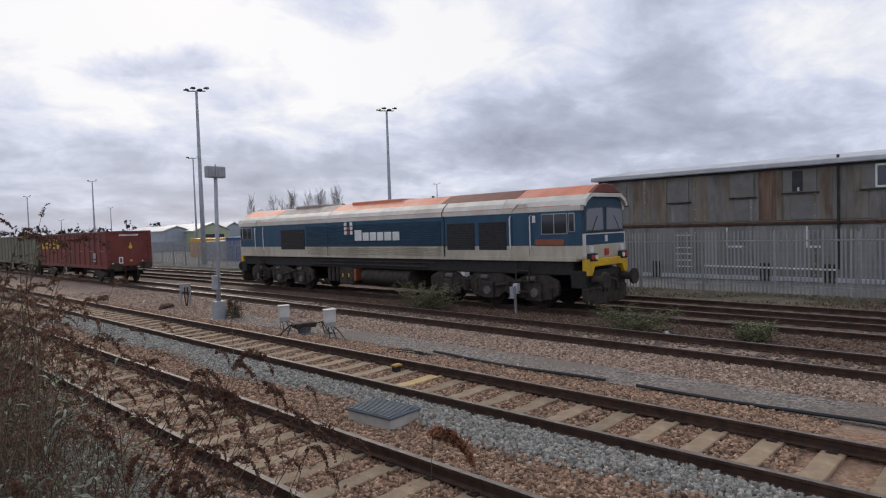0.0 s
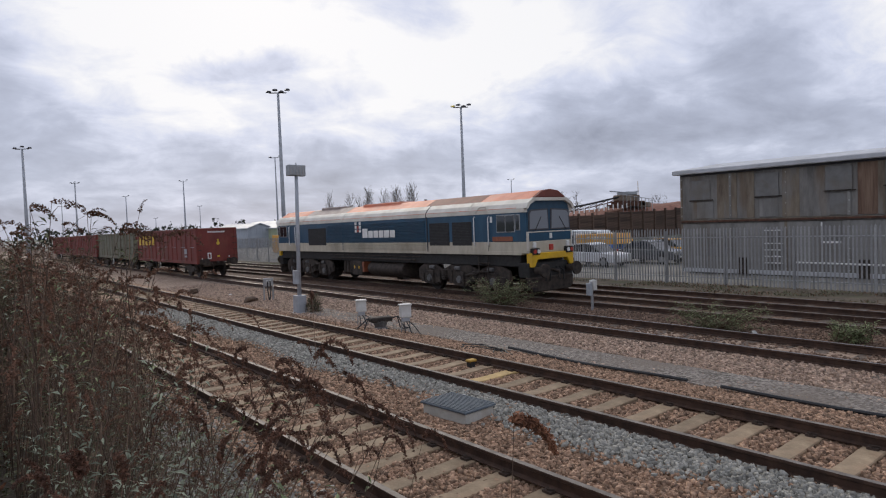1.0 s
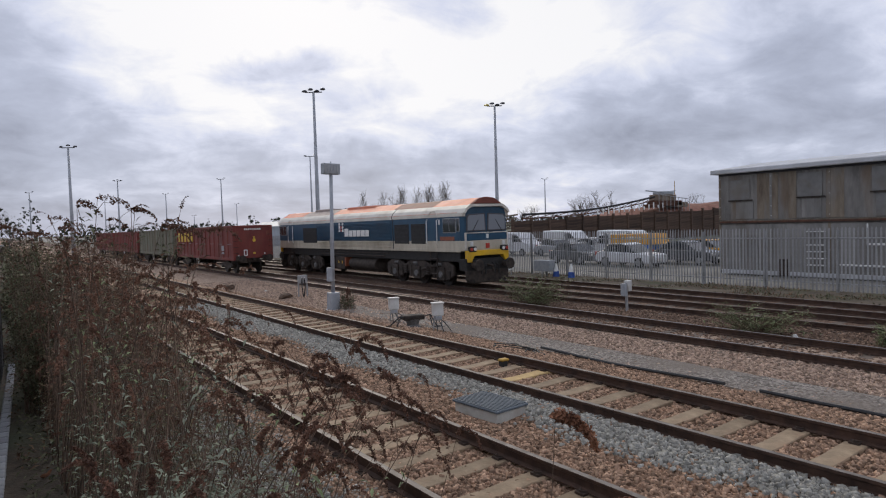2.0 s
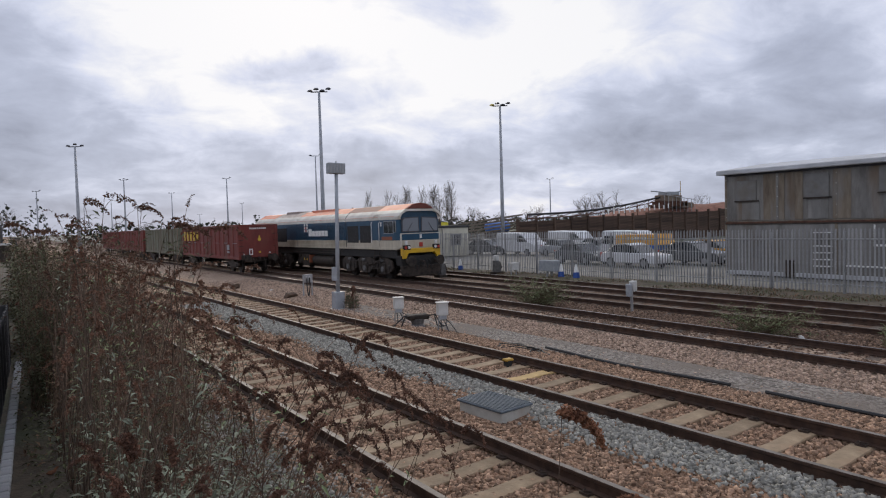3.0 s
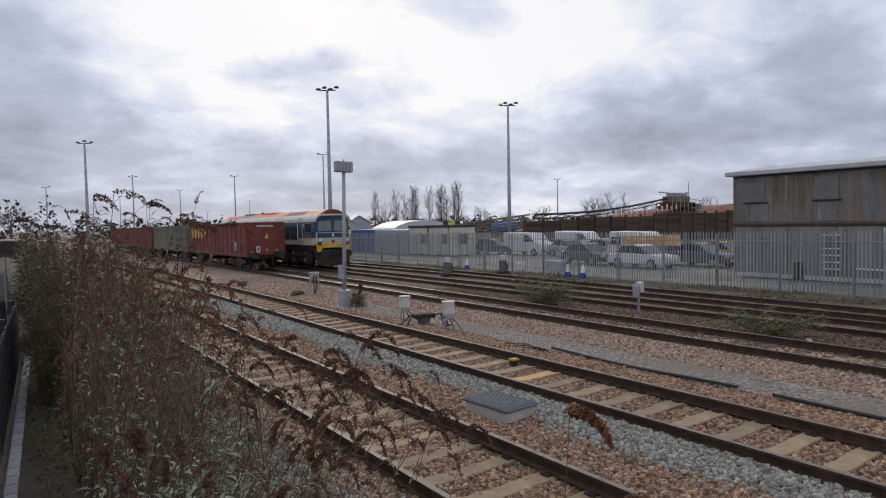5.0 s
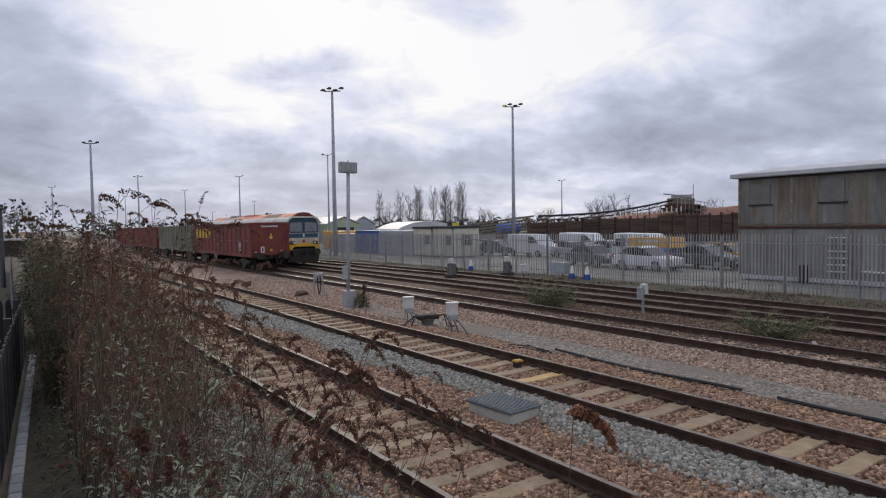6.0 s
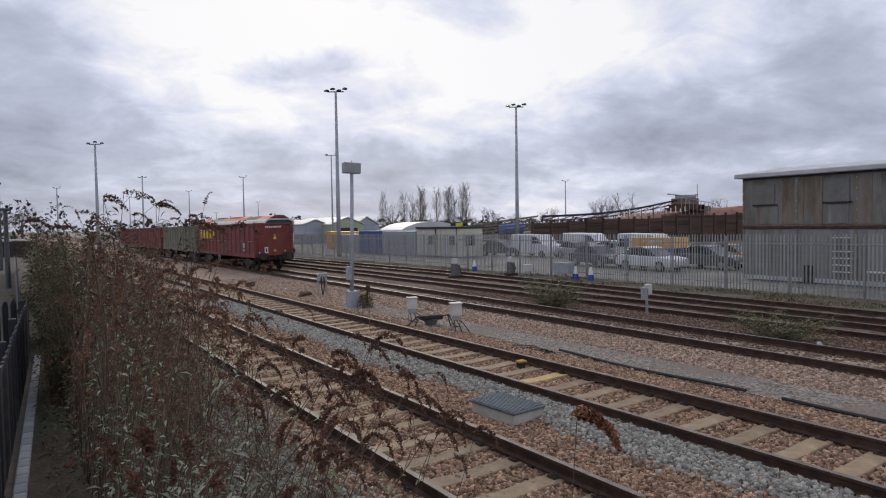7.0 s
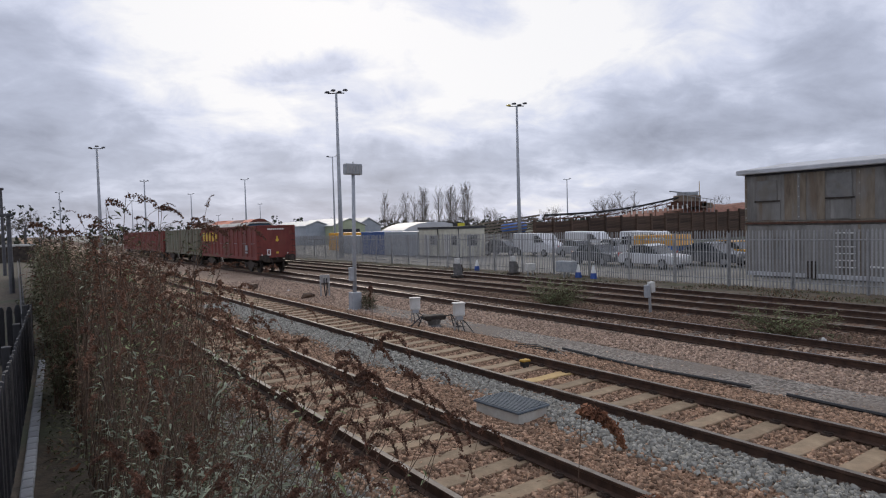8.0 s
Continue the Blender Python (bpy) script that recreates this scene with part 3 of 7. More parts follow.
        prism(bm, [(-W + 0.02, 2.46), (W - 0.02, 2.46), (W - 0.06, 3.3), (1.08, 3.50), (0.8, 3.62), (-0.8, 3.62), (-1.08, 3.50), (-W + 0.06, 3.3)], *sorted((f(-0.01), f(0.05))))
        part("windscreen_surround", bm, SLATE, t, "dark blue windscreen surround", bevel=0.02)
        for s in (-1, 1):
            pane = [(s * 0.10, 2.56), (s * 1.08, 2.56), (s * 1.06, 3.12), (s * 0.96, 3.22), (s * 0.14, 3.26)]
            frame_poly = [(a + s * (0.06 if abs(a) > 0.5 else -0.06), b + (0.05 if b > 3 else -0.05)) for a, b in pane]
            bm = B()
            prism(bm, frame_poly, *sorted((f(-0.035), f(0.0))))
            fr = part("windscreen_frame", bm, RAIL_LAMP, t, "grey rubber window frame", bevel=0.008)
            bm = B()
            prism(bm, pane, *sorted((f(-0.045), f(-0.02))))
            part("windscreen", bm, CABGLASS, fr, "windscreen coloured pale for the sky seen in it")
            bm = B()
            tube(bm, [(s * 0.85, f(-0.09), 2.5), (s * 0.5, f(-0.08), 3.0)], 0.012, 5)
            part("wiper", bm, BLACK, fr)
            bm = B()
            box(bm, s * 0.92 - 0.2, s * 0.92 + 0.2, *sorted((f(-0.20), f(-0.05))), 1.60, 1.84)
            lamp = part("headlight_cluster", bm, BLACK, t, "black headlight housing", bevel=0.02)
            for k, mm in ((0.1, SIGNWHITE), (-0.1, RED)):
                bm = B()
                tube(bm, [(s * (0.92 - k), f(-0.23), 1.72), (s * (0.92 - k), f(-0.18), 1.72)], 0.075, 12)
                part("lamp_lens", bm, mm, lamp)
            bm = B()
            box(bm, s * 0.92 - 0.07, s * 0.92 + 0.07, *sorted((f(-0.14), f(-0.04))), 1.86, 2.06)
            part("marker_bracket", bm, SIGNWHITE, t, "white socket on the nose", bevel=0.015)
            bm = B()
            tube(bm, [(s * 0.88, f(-0.1), 1.02), (s * 0.88, f(-0.5), 1.02)], 0.13, 14)
            tube(bm, [(s * 0.88, f(-0.5), 1.02), (s * 0.88, f(-0.58), 1.02)], [0.26, 0.25], 18)
            part("buffer", bm, UNDER, t, "black oval buffer", smooth=False)
        bm = B()
        box(bm, -0.06, 0.06, *sorted((f(-0.09), f(-0.03))), 2.18, 2.38)
        part("lamp_iron", bm, SIGNWHITE, t)
        bm = B()
        box(bm, -0.1, 0.1, *sorted((f(-0.12), f(-0.04))), 1.74, 1.96)
        part("multiple_working_socket", bm, RED, t, "red socket on the nose", bevel=0.02)
        bm = B()
        prism(bm, [(-1.2, 0.75), (-1.25, 1.3), (1.25, 1.3), (1.2, 0.75)], *sorted((f(-0.05), f(0.5))))
        part("buffer_beam", bm, BLACK, t, "black buffer beam", bevel=0.03)
        bm = B()
        tube(bm, [(0, f(-0.05), 1.0), (0, f(-0.42), 0.95), (0, f(-0.45), 0.7)], 0.06, 8)
        part("coupling", bm, UNDER, t, "black coupling hook")
        for k in (-0.45, -0.25, 0.25, 0.45):
            bm = B()
            tube(bm, [(k, f(-0.06), 1.1), (k * 1.05, f(-0.25), 0.95), (k * 1.1, f(-0.22), 0.6)], 0.03, 6)
            part("brake_hose", bm, RUBBER, t, "black brake hose")
        bm = B()
        prism(bm, [(-1.0, 0.2), (-1.18, 0.34), (-1.22, 0.78), (1.22, 0.78), (1.18, 0.34), (1.0, 0.2)], *sorted((f(-0.1), f(0.12))))
        part("obstacle_deflector", bm, UNDER, t, "dark curved obstacle deflector", bevel=0.05)
        bm = B()
        prism(bm, [(-0.86, 3.725), (0.86, 3.725), (0.42, 3.985), (0, 4.035), (-0.42, 3.985)], *sorted((f(-0.14), f(0.0))))
        part("roof_visor", bm, LOCO_ROOF_DARK if e == 0 else LOCO_ROOF, t, "roof visor over the windscreens", bevel=0.02)
        bm = B()
        W = 1.32
        prism(bm, [(-W + 0.0, 3.14), (W - 0.0, 3.14), (W, 3.34), (1.2, 3.54), (0.92, 3.72), (-0.92, 3.72), (-1.2, 3.54), (-W, 3.34), (-W + 0.09, 3.3), (-1.12, 3.46), (-0.84, 3.6), (0.84, 3.6), (1.12, 3.46), (W - 0.09, 3.3), (W - 0.09, 3.14), (-W + 0.09, 3.14)][2:14], *sorted((f(-0.13), f(0.0))))
        part("visor_rim", bm, LOCO_WHITE, t, "white rim of the roof visor")
    for s in (-1, 1):
        def sbox(y0, y1, z0, z1, d0, d1):
            bm = B()
            box(bm, *sorted((s * (W + d0), s * (W + d1))), y0, y1, z0, z1)
            return bm
        for e in (0, 1):
            f = (lambda y: y) if e == 0 else (lambda y: L - y)
            y0, y1 = sorted((f(0.52), f(1.45)))
            win = part("cab_side_window", sbox(y0 - 0.035, y1 + 0.035, 2.455, 3.125, -0.01, 0.02), GALV, t, "thin grey framed cab side window", bevel=0.008)
            mid = (y0 + y1) / 2
            part("pane", sbox(y0, mid - 0.02, 2.49, 3.09, 0.0, 0.026), GLASS, win)
            part("pane", sbox(mid + 0.02, y1, 2.49, 3.09, 0.0, 0.026), GLASS, win)
            q = part("quarter_light", sbox(*sorted((f(0.215), f(0.455))), 2.52, 3.12, -0.01, 0.018), GALV, t, "small grey framed quarter light", bevel=0.02)
            part("pane", sbox(*sorted((f(0.25), f(0.42))), 2.55, 3.09, 0.0, 0.025), GLASS, q)
            part("cab_door", sbox(*sorted((f(1.98), f(2.66))), 1.72, 3.16, -0.03, 0.014), LOCO_BLUE, t, "blue cab door", bevel=0.015)
            part("door_lower_panel", sbox(*sorted((f(1.985), f(2.655))), 1.73, 2.10, 0.0, 0.018), LOCO_CREAM, t)
            for yy in (1.9, 2.74):
                bm = B()
                tube(bm, [(s * (W + 0.01), f(yy), 1.95), (s * (W + 0.07), f(yy), 2.0), (s * (W + 0.07), f(yy), 3.05), (s * (W + 0.01), f(yy), 3.1)], 0.022, 6)
                part("handrail", bm, SIGNWHITE, t, "pale cab door handrail")
            bm = B()
            tube(bm, [(s * (W + 0.02), f(1.9), 3.25), (s * (W - 0.0), f(2.05), 3.46), (s * (W - 0.02), f(2.45), 3.47), (s * (W + 0.02), f(2.7), 3.25)], 0.025, 6)
            part("rain_gutter", bm, LOCO_WHITE, t, "curved gutter over the cab door")
            bm = B()
            for z in (0.55, 0.9, 1.25):
                box(bm, *sorted((s * (W - 0.12), s * (W + 0.03))), *sorted((f(2.05), f(2.6))), z, z + 0.035)
            for yy in (2.05, 2.6):
                box(bm, *sorted((s * (W - 0.03), s * (W + 0.0))), f(yy) - 0.02, f(yy) + 0.02, 0.5, 1.62)
            part("cab_steps", bm, UNDER, t, "grimy cab steps")
            part("data_panel", sbox(*sorted((f(1.72), f(1.84))), 2.85, 3.08, -0.005, 0.012), SIGNWHITE, t, "small white and yellow data panel")
        part("nameplate", sbox(0.62, 1.72, 2.12, 2.30, 0.0, 0.022), NAMEPLATE, t, "red brown nameplate", bevel=0.005)
        for y0, y1 in ((2.95, 4.2), (4.4, 5.78), (15.35, 17.5)):
            g = part("air_grille", sbox(y0, y1, 1.96, 2.92, -0.04, 0.012), BLACK, t, "black air intake grille", bevel=0.01)
            bm = B()
            for k in range(14):
                z = 2.0 + k * 0.064
                box(bm, *sorted((s * (W + 0.008), s * (W + 0.022))), y0 + 0.04, y1 - 0.04, z, z + 0.02)
            part("grille_slats", bm, DOOR_DARK, g)
        bm = B()
        for k in range(13):
            z = 2.12 + k * 0.075
            prism(bm, [(s * (W - 0.004), z), (s * (W + 0.042), z + 0.010), (s * (W + 0.042), z + 0.028), (s * (W - 0.004), z + 0.045)], 6.1, 15.2)
        part("blue_side_ribs", bm, LOCO_BLUE, t, "blue horizontally ribbed body side")
        bm = B()
        for k in range(4):
            z = 1.77 + k * 0.08
            prism(bm, [(s * (W - 0.004), z), (s * (W + 0.042), z + 0.010), (s * (W + 0.042), z + 0.028), (s * (W - 0.004), z + 0.045)], 6.1, 15.2)
        part("cream_side_ribs", bm, LOCO_CREAM, t, "cream horizontally ribbed body side")
        part("body_joint", sbox(5.9, 5.96, 1.7, 3.2, 0.0, 0.02), DOOR_DARK, t)
        part("body_joint", sbox(13.44, 13.48, 1.7, 3.2, 0.0, 0.024), LOCO_BLUE, t)
        # plain blocks in place of the operator's emblem and name
        for k, (a, b) in enumerate(((0, 0), (0, 1), (0, 2), (2, 0), (2, 1), (2, 2))):
            y = 12.0 - a * 0.21
            z = 2.62 + b * 0.19
            bm = B()
            box(bm, *sorted((s * (W + 0.03), s * (W + 0.056))), y - 0.09, y + 0.09, z, z + 0.15)
            part("emblem_square", bm, SIGNWHITE, t, "small white square of the emblem")
        bm = B()
        box(bm, *sorted((s * (W + 0.03), s * (W + 0.055))), 11.7, 11.86, 2.65, 2.77)
        box(bm, *sorted((s * (W + 0.03), s * (W + 0.055))), 11.7, 11.86, 2.83, 2.95)
        part("emblem_inset", bm, RED, t, "two small red squares of the emblem")
        x0 = 11.40
        for k, wd in enumerate((0.54, 0.47, 0.47, 0.44, 0.50, 0.47)):
            bm = B()
            top = 2.80 if k == 0 else 2.69
            box(bm, *sorted((s * (W + 0.03), s * (W + 0.057))), x0 - wd, x0 - 0.05, 2.34, top)
            part("name_block", bm, SIGNWHITE, t, "plain white lettering block", bevel=0.012)
            x0 -= wd + 0.02
    # underframe
    # black here paints in the shadow between body and bogies
    bm = B()
    box(bm, -1.2, 1.2, 0.4, L - 0.4, 1.15, 1.66)
    part("underframe", bm, BLACK, t, "underframe beam blackened for the shadow below the body", bevel=0.03)
    bm = B()
    prism(bm, [(1.26 * math.copysign(abs(math.cos(q)) ** 0.6, math.cos(q)), 0.80 + 0.44 * math.sin(q)) for q in (2 * math.pi * k / 24 for k in range(24))], 8.1, 11.2)
    part("fuel_tank", bm, UNDER, t, "dark fuel tank", bevel=0.03)
    bm = B()
    box(bm, -1.24, 1.24, 11.75, 12.75, 0.42, 1.16)
    part("battery_box", bm, UNDER, t, "battery box", bevel=0.03)
    bm = B()
    box(bm, -1.27, 1.27, 11.5, 11.66, 0.6, 1.12)
    part("gauge_panel", bm, NAMEPLATE, t, "orange brown gauge panel", bevel=0.01)
    for s in (-1, 1):
        for y in (12.0, 12.45):
            bm = B()
            box(bm, *sorted((s * 1.24, s * 1.255)), y, y + 0.07, 0.75, 0.9)
            part("yellow_mark", bm, YELLOW, t)
    for y in (12.95, 13.3, 13.6):
        bm = B()
        box(bm, -1.15, 1.15, y, y + 0.2, 0.5, 1.2)
        part("air_reservoir", bm, UNDER, t, bevel=0.03)
    for s in (-1, 1):
        bm = B()
        tube(bm, [(s * 1.24, 7.0, 1.3), (s * 1.24, L - 7.0, 1.3)], 0.035, 6)
        tube(bm, [(s * 1.24, 6.6, 1.45), (s * 1.24, L - 6.6, 1.45)], 0.025, 6)
        part("air_pipe", bm, UNDER, t, "pipe along the underframe")
    for c in (3.95, L - 3.95):
        sg = 1 if c < 10 else -1
        for s in (-1, 1):
            bm = B()
            pts = [(-2.95, 0.5), (-2.95, 0.95), (-2.5, 1.16), (-1.7, 1.16), (-1.2, 0.92), (-0.6, 1.16), (0.6, 1.16), (1.2, 0.92), (1.7, 1.16), (2.5, 1.16), (2.95, 0.95), (2.95, 0.5), (2.5, 0.3), (1.6, 0.3), (1.3, 0.52), (0.75, 0.52), (0.45, 0.3), (-0.45, 0.3), (-0.75, 0.52), (-1.3, 0.52), (-1.6, 0.3), (-2.5, 0.3)]
            prism(bm, [(c + a, b) for a, b in pts], *sorted((s * 1.02, s * 1.16)), axis="x")
            bf = part("bogie_frame", bm, UNDER, t, "grimy cast bogie side frame", bevel=0.025)
            for a in (-2.05, 0.0, 2.05):
                bm = B()
                box(bm, *sorted((s * 1.12, s * 1.24)), c + a - 0.26, c + a + 0.26, 0.28, 0.86)
                part("axlebox", bm, UNDER, bf, bevel=0.015)
                bm = B()
                tube(bm, [(s * 1.2, c + a, 0.54), (s * 1.29, c + a, 0.54)], [0.17, 0.14], 14)
                part("axle_cap", bm, SLATE2, bf, "dusty round axle cap")
            for a in (-2.62, -1.45, 0.62, 1.45, 2.62):
                bm = B()
                box(bm, *sorted((s * 1.13, s * 1.21)), c + a - 0.10, c + a + 0.10, 0.34, 0.74 if abs(a) > 2 else 0.92)
                part("brake_hanger", bm, UNDER, bf, bevel=0.02)
            for a in (-1.9, 0.15, 1.9):
                bm = B()
                tube(bm, [(s * 1.16, c + a - 0.16, 1.0), (s * 1.16, c + a + 0.16, 1.0)], 0.09, 10)
                part("brake_cylinder", bm, SLATE2, bf, "dusty grey brake cylinder")
            for a in (-1.0, 1.0):
                bm = B()
                for k in range(5):
                    tube(bm, [(s * 1.2, c + a, 0.5 + k * 0.09), (s * 1.2, c + a, 0.55 + k * 0.09)], 0.13, 12)
                part("coil_spring", bm, UNDER, bf)
            bm = B()
            tube(bm, [(s * 1.22, c - 1.6, 0.95), (s * 1.22, c - 0.4, 0.72)], 0.05, 8)
            part("damper", bm, UNDER, bf)
    t_wheels = []
    for c in (3.95, L - 3.95):
        for a in (-2.05, 0.0, 2.05):
            bm = B()
            for s in (-1, 1):
                tube(bm, [(s * 0.69, 0, 0), (s * 0.72, 0, 0), (s * 0.83, 0, 0)], [0.565, 0.54, 0.53], 28)
                tube(bm, [(s * 0.83, 0, 0), (s * 0.86, 0, 0)], [0.40, 0.34], 20)
            tube(bm, [(-0.9, 0, 0), (0.9, 0, 0)], 0.09, 10)
            for k in range(6):
                q = k * math.pi / 3
                tube(bm, [(0.845, 0.3 * math.cos(q), 0.3 * math.sin(q)), (0.875, 0.3 * math.cos(q), 0.3 * math.sin(q))], 0.05, 6)
            w = part("wheelset", bm, WHEEL, t, "steel wheelset")
            w.matrix_basis = pose(0, c + a, 0.53)
            t_wheels.append((w, c + a))
    return t, t_wheels


loco, loco_wheels = make_loco()
LOCO_ROWS = [(0, 10.47), (0.5, 13.2), (1, 16.1), (1.5, 18.95), (3, 27.75), (3.5, 30.7), (4, 33.65), (4.5, 36.6), (6, 45.5), (6.5, 48.5), (7, 51.5), (7.5, 54.4), (8, 57.2)]


# ---- wagons ----
def make_wagon(y0, length, paint, label, ribs, writing=True, marks=True):
    x0 = (line3(y0) + line3(y0 + length)) / 2
    turn = math.degrees(math.atan2(-(line3(y0 + length) - line3(y0)), length))
    t = thing("open_wagon", label, "railway wagon", pose(line3(y0), y0, Z3 + gz(y0), math.degrees(GRADE), 0, turn), group="box wagons on the siding")
    W, H, L = 1.32, 3.16, length
    zb = 1.02
    for s in (-1, 1):
        bm = B()
        box(bm, *sorted((s * (W - 0.10), s * (W - 0.06))), 0.08, L - 0.08, zb, H - 0.05)
        side = part("side_panel", bm, paint, t, "steel side sheet")
        bm = B()
        box(bm, *sorted((s * (W - 0.12), s * W)), 0.0, L, H - 0.12, H)
        part("top_rail", bm, paint, t, bevel=0.015)
        bm = B()
        box(bm, *sorted((s * (W - 0.11), s * (W - 0.01))), 0.0, L, zb - 0.14, zb + 0.06)
        part("side_sill", bm, paint, t, bevel=0.015)
        for k in range(ribs):
            y = 0.18 + (L - 0.36) * k / (ribs - 1)
            bm = B()
            prism(bm, [(s * (W - 0.065), y - 0.09), (s * W, y - 0.055), (s * W, y + 0.055), (s * (W - 0.065), y + 0.09)], zb + 0.04, H - 0.1, axis="z")
            part("side_rib", bm, paint, side)
    for e, (a, b) in enumerate(((0.03, 0.08), (L - 0.08, L - 0.03))):
        bm = B()
        box(bm, -W + 0.08, W - 0.08, a, b, zb, H - 0.04)
        end = part("end_panel", bm, paint, t, "flat steel end sheet")
        bm = B()
        box(bm, -W, W, a - 0.03, b + 0.03, H - 0.12, H + 0.003)
        part("end_top_rail", bm, paint, end, bevel=0.015)
        for s in (-1, 1):
            bm = B()
            box(bm, s * (W - 0.1) - 0.1, s * (W - 0.1) + 0.1, a - 0.05, b + 0.02, zb - 0.1, H - 0.1)
            part("corner_post", bm, paint, end, bevel=0.02)
            d = -1 if e == 0 else 1
            yb = a if e == 0 else b
            bm = B()
            for z in (1.35, 1.75, 2.15, 2.55):
                tube(bm, [(s * (W - 0.32), yb + d * 0.02, z), (s * (W - 0.32), yb + d * 0.1, z), (s * (W - 0.02), yb + d * 0.1, z), (s * (W - 0.02), yb + d * 0.02, z)], 0.014, 5)
            part("end_ladder", bm, UNDER, end, "dark ladder rungs")
            bm = B()
            box(bm, s * 0.88 - 0.28, s * 0.88 + 0.28, *sorted((yb + d * 0.0, yb + d * 0.12)), 0.86, 1.18)
            tube(bm, [(s * 0.88, yb + d * 0.1, 1.0), (s * 0.88, yb + d * 0.48, 1.0)], 0.12, 12)
            tube(bm, [(s * 0.88, yb + d * 0.48, 1.0), (s * 0.88, yb + d * 0.55, 1.0)], 0.24, 16)
            part("buffer", bm, UNDER, end, "grimy buffer")
        bm = B()
        tube(bm, [(0, a, 0.98), (0, a - 0.3 if e == 0 else b + 0.3, 0.95)], 0.07, 8)
        for k in (-0.4, 0.35):
            yy = a if e == 0 else b
            d = -1 if e == 0 else 1
            tube(bm, [(k, yy, 0.95), (k, yy + d * 0.3, 0.8), (k * 0.9, yy + d * 0.25, 0.42)], 0.03, 6)
        part("drawgear", bm, UNDER, end, "coupling hook and brake pipes")
        if e == 0 and marks:
            def mark(xa, xb, za, zc, m, nm, lab):
                bm2 = B()
                box(bm2, xa, xb, a - 0.012, a, za, zc)
                part(nm, bm2, m, end, lab)
            for k in range(9):
                mark(-0.55 + k * 0.125, -0.55 + k * 0.125 + 0.085, H - 0.3, H - 0.2, SIGNWHITE, "number_bar", "white number bar")
            bm2 = B()
            tube(bm2, [(0.08, a - 0.012, 2.18), (0.08, a, 2.18)], 0.11, 12)
            part("warning_badge", bm2, WAGON_YELLOW, end, "yellow badge")
            mark(0.04, 0.12, 2.26, 2.44, WAGON_YELLOW, "warning_badge", "yellow badge")
            mark(0.0, 0.16, 1.28, 1.4, WAGON_YELLOW, "warning_badge", "yellow badge")
            mark(-0.62, -0.38, 1.18, 1.24, SIGNWHITE, "lamp_bracket", "white lamp bracket")
            mark(-0.62, -0.56, 1.24, 1.52, SIGNWHITE, "lamp_bracket", "white lamp bracket")
            mark(-0.44, -0.38, 1.24, 1.52, SIGNWHITE, "lamp_bracket", "white lamp bracket")
            mark(-0.62, -0.38, 1.52, 1.58, SIGNWHITE, "lamp_bracket", "white lamp bracket")
            mark(-1.0, -0.93, 1.18, 1.25, SIGNWHITE, "lamp_bracket", "white lamp bracket")
            mark(0.72, 0.8, 1.26, 1.33, SIGNWHITE, "lamp_bracket", "white lamp bracket")
            for s in (-1, 1):
                mark(s * 1.02 - 0.1, s * 1.02 + 0.1, H - 0.62, H - 0.36, LOCO_ROOF_DARK, "inspection_plate", "dull red plate on the end")
    bm = B()
    box(bm, -W + 0.12, W - 0.12, 0.1, L - 0.1, zb, zb + 0.06)
    part("floor", bm, UNDER, t)
    bm = B()
    box(bm, -0.5, 0.5, 0.3, L - 0.3, 0.72, zb)
    part("centre_sill", bm, UNDER, t)
    if writing:
        y = L - 0.5
        for k in range(5):
            bm = B()
            box(bm, -W - 0.025, -W + 0.01, y - 0.72, y - 0.2, 2.1, 2.8)
            part("lettering_block", bm, WAGON_YELLOW, t, "plain yellow lettering block", bevel=0.004)
            y -= 0.98
        bm = B()
        box(bm, -W - 0.006, -W + 0.01, 2.0, 2.5, 1.3, 1.42)
        box(bm, -W - 0.006, -W + 0.01, 2.0, 2.5, 1.5, 1.85)
        part("data_panel", bm, BOX_GREY, t, "pale data panel")
        for a in range(0, 14, 2):
            bm = B()
            box(bm, -W - 0.004, -W + 0.01, 0.4 + a, 1.2 + a, 1.95, 1.97)
            part("side_line", bm, BOX_GREY, t)
    for c in (2.2, L - 2.2):
        for s in (-1, 1):
            bm = B()
            prism(bm, [(c + a, b) for a, b in ((-1.25, 0.46), (-1.25, 0.66), (-0.5, 0.72), (-0.3, 0.86), (0.3, 0.86), (0.5, 0.72), (1.25, 0.66), (1.25, 0.46), (0.55, 0.42), (0.4, 0.28), (-0.4, 0.28), (-0.55, 0.42))], *sorted((s * 0.95, s * 1.1)), axis="x")
            part("bogie_frame", bm, UNDER, t, "grimy cast bogie frame", bevel=0.02)
        for a in (-0.92, 0.92):
            bm = B()
            for s in (-1, 1):
                tube(bm, [(s * 0.69, c + a, 0.46), (s * 0.72, c + a, 0.46), (s * 0.83, c + a, 0.46)], [0.49, 0.465, 0.46], 24)
                tube(bm, [(s * 0.83, c + a, 0.46), (s * 1.16, c + a, 0.46)], [0.12, 0.11], 12)
            tube(bm, [(-0.72, c + a, 0.46), (0.72, c + a, 0.46)], 0.08, 8)
            part("wheelset", bm, WHEEL, t, "steel wheelset")
    bm = B()
    tube(bm, [(-1.12, L * 0.62, 0.62), (-1.18, L * 0.62, 0.62)], 0.30, 18)
    part("handbrake_wheel_plate", bm, BOX_WHITE, t, "white handbrake wheel")
    bm = B()
    tube(bm, [(-1.19, L * 0.62, 0.62), (-1.2, L * 0.62, 0.62)], 0.22, 16)
    part("handbrake_hub", bm, UNDER, t)
    return t


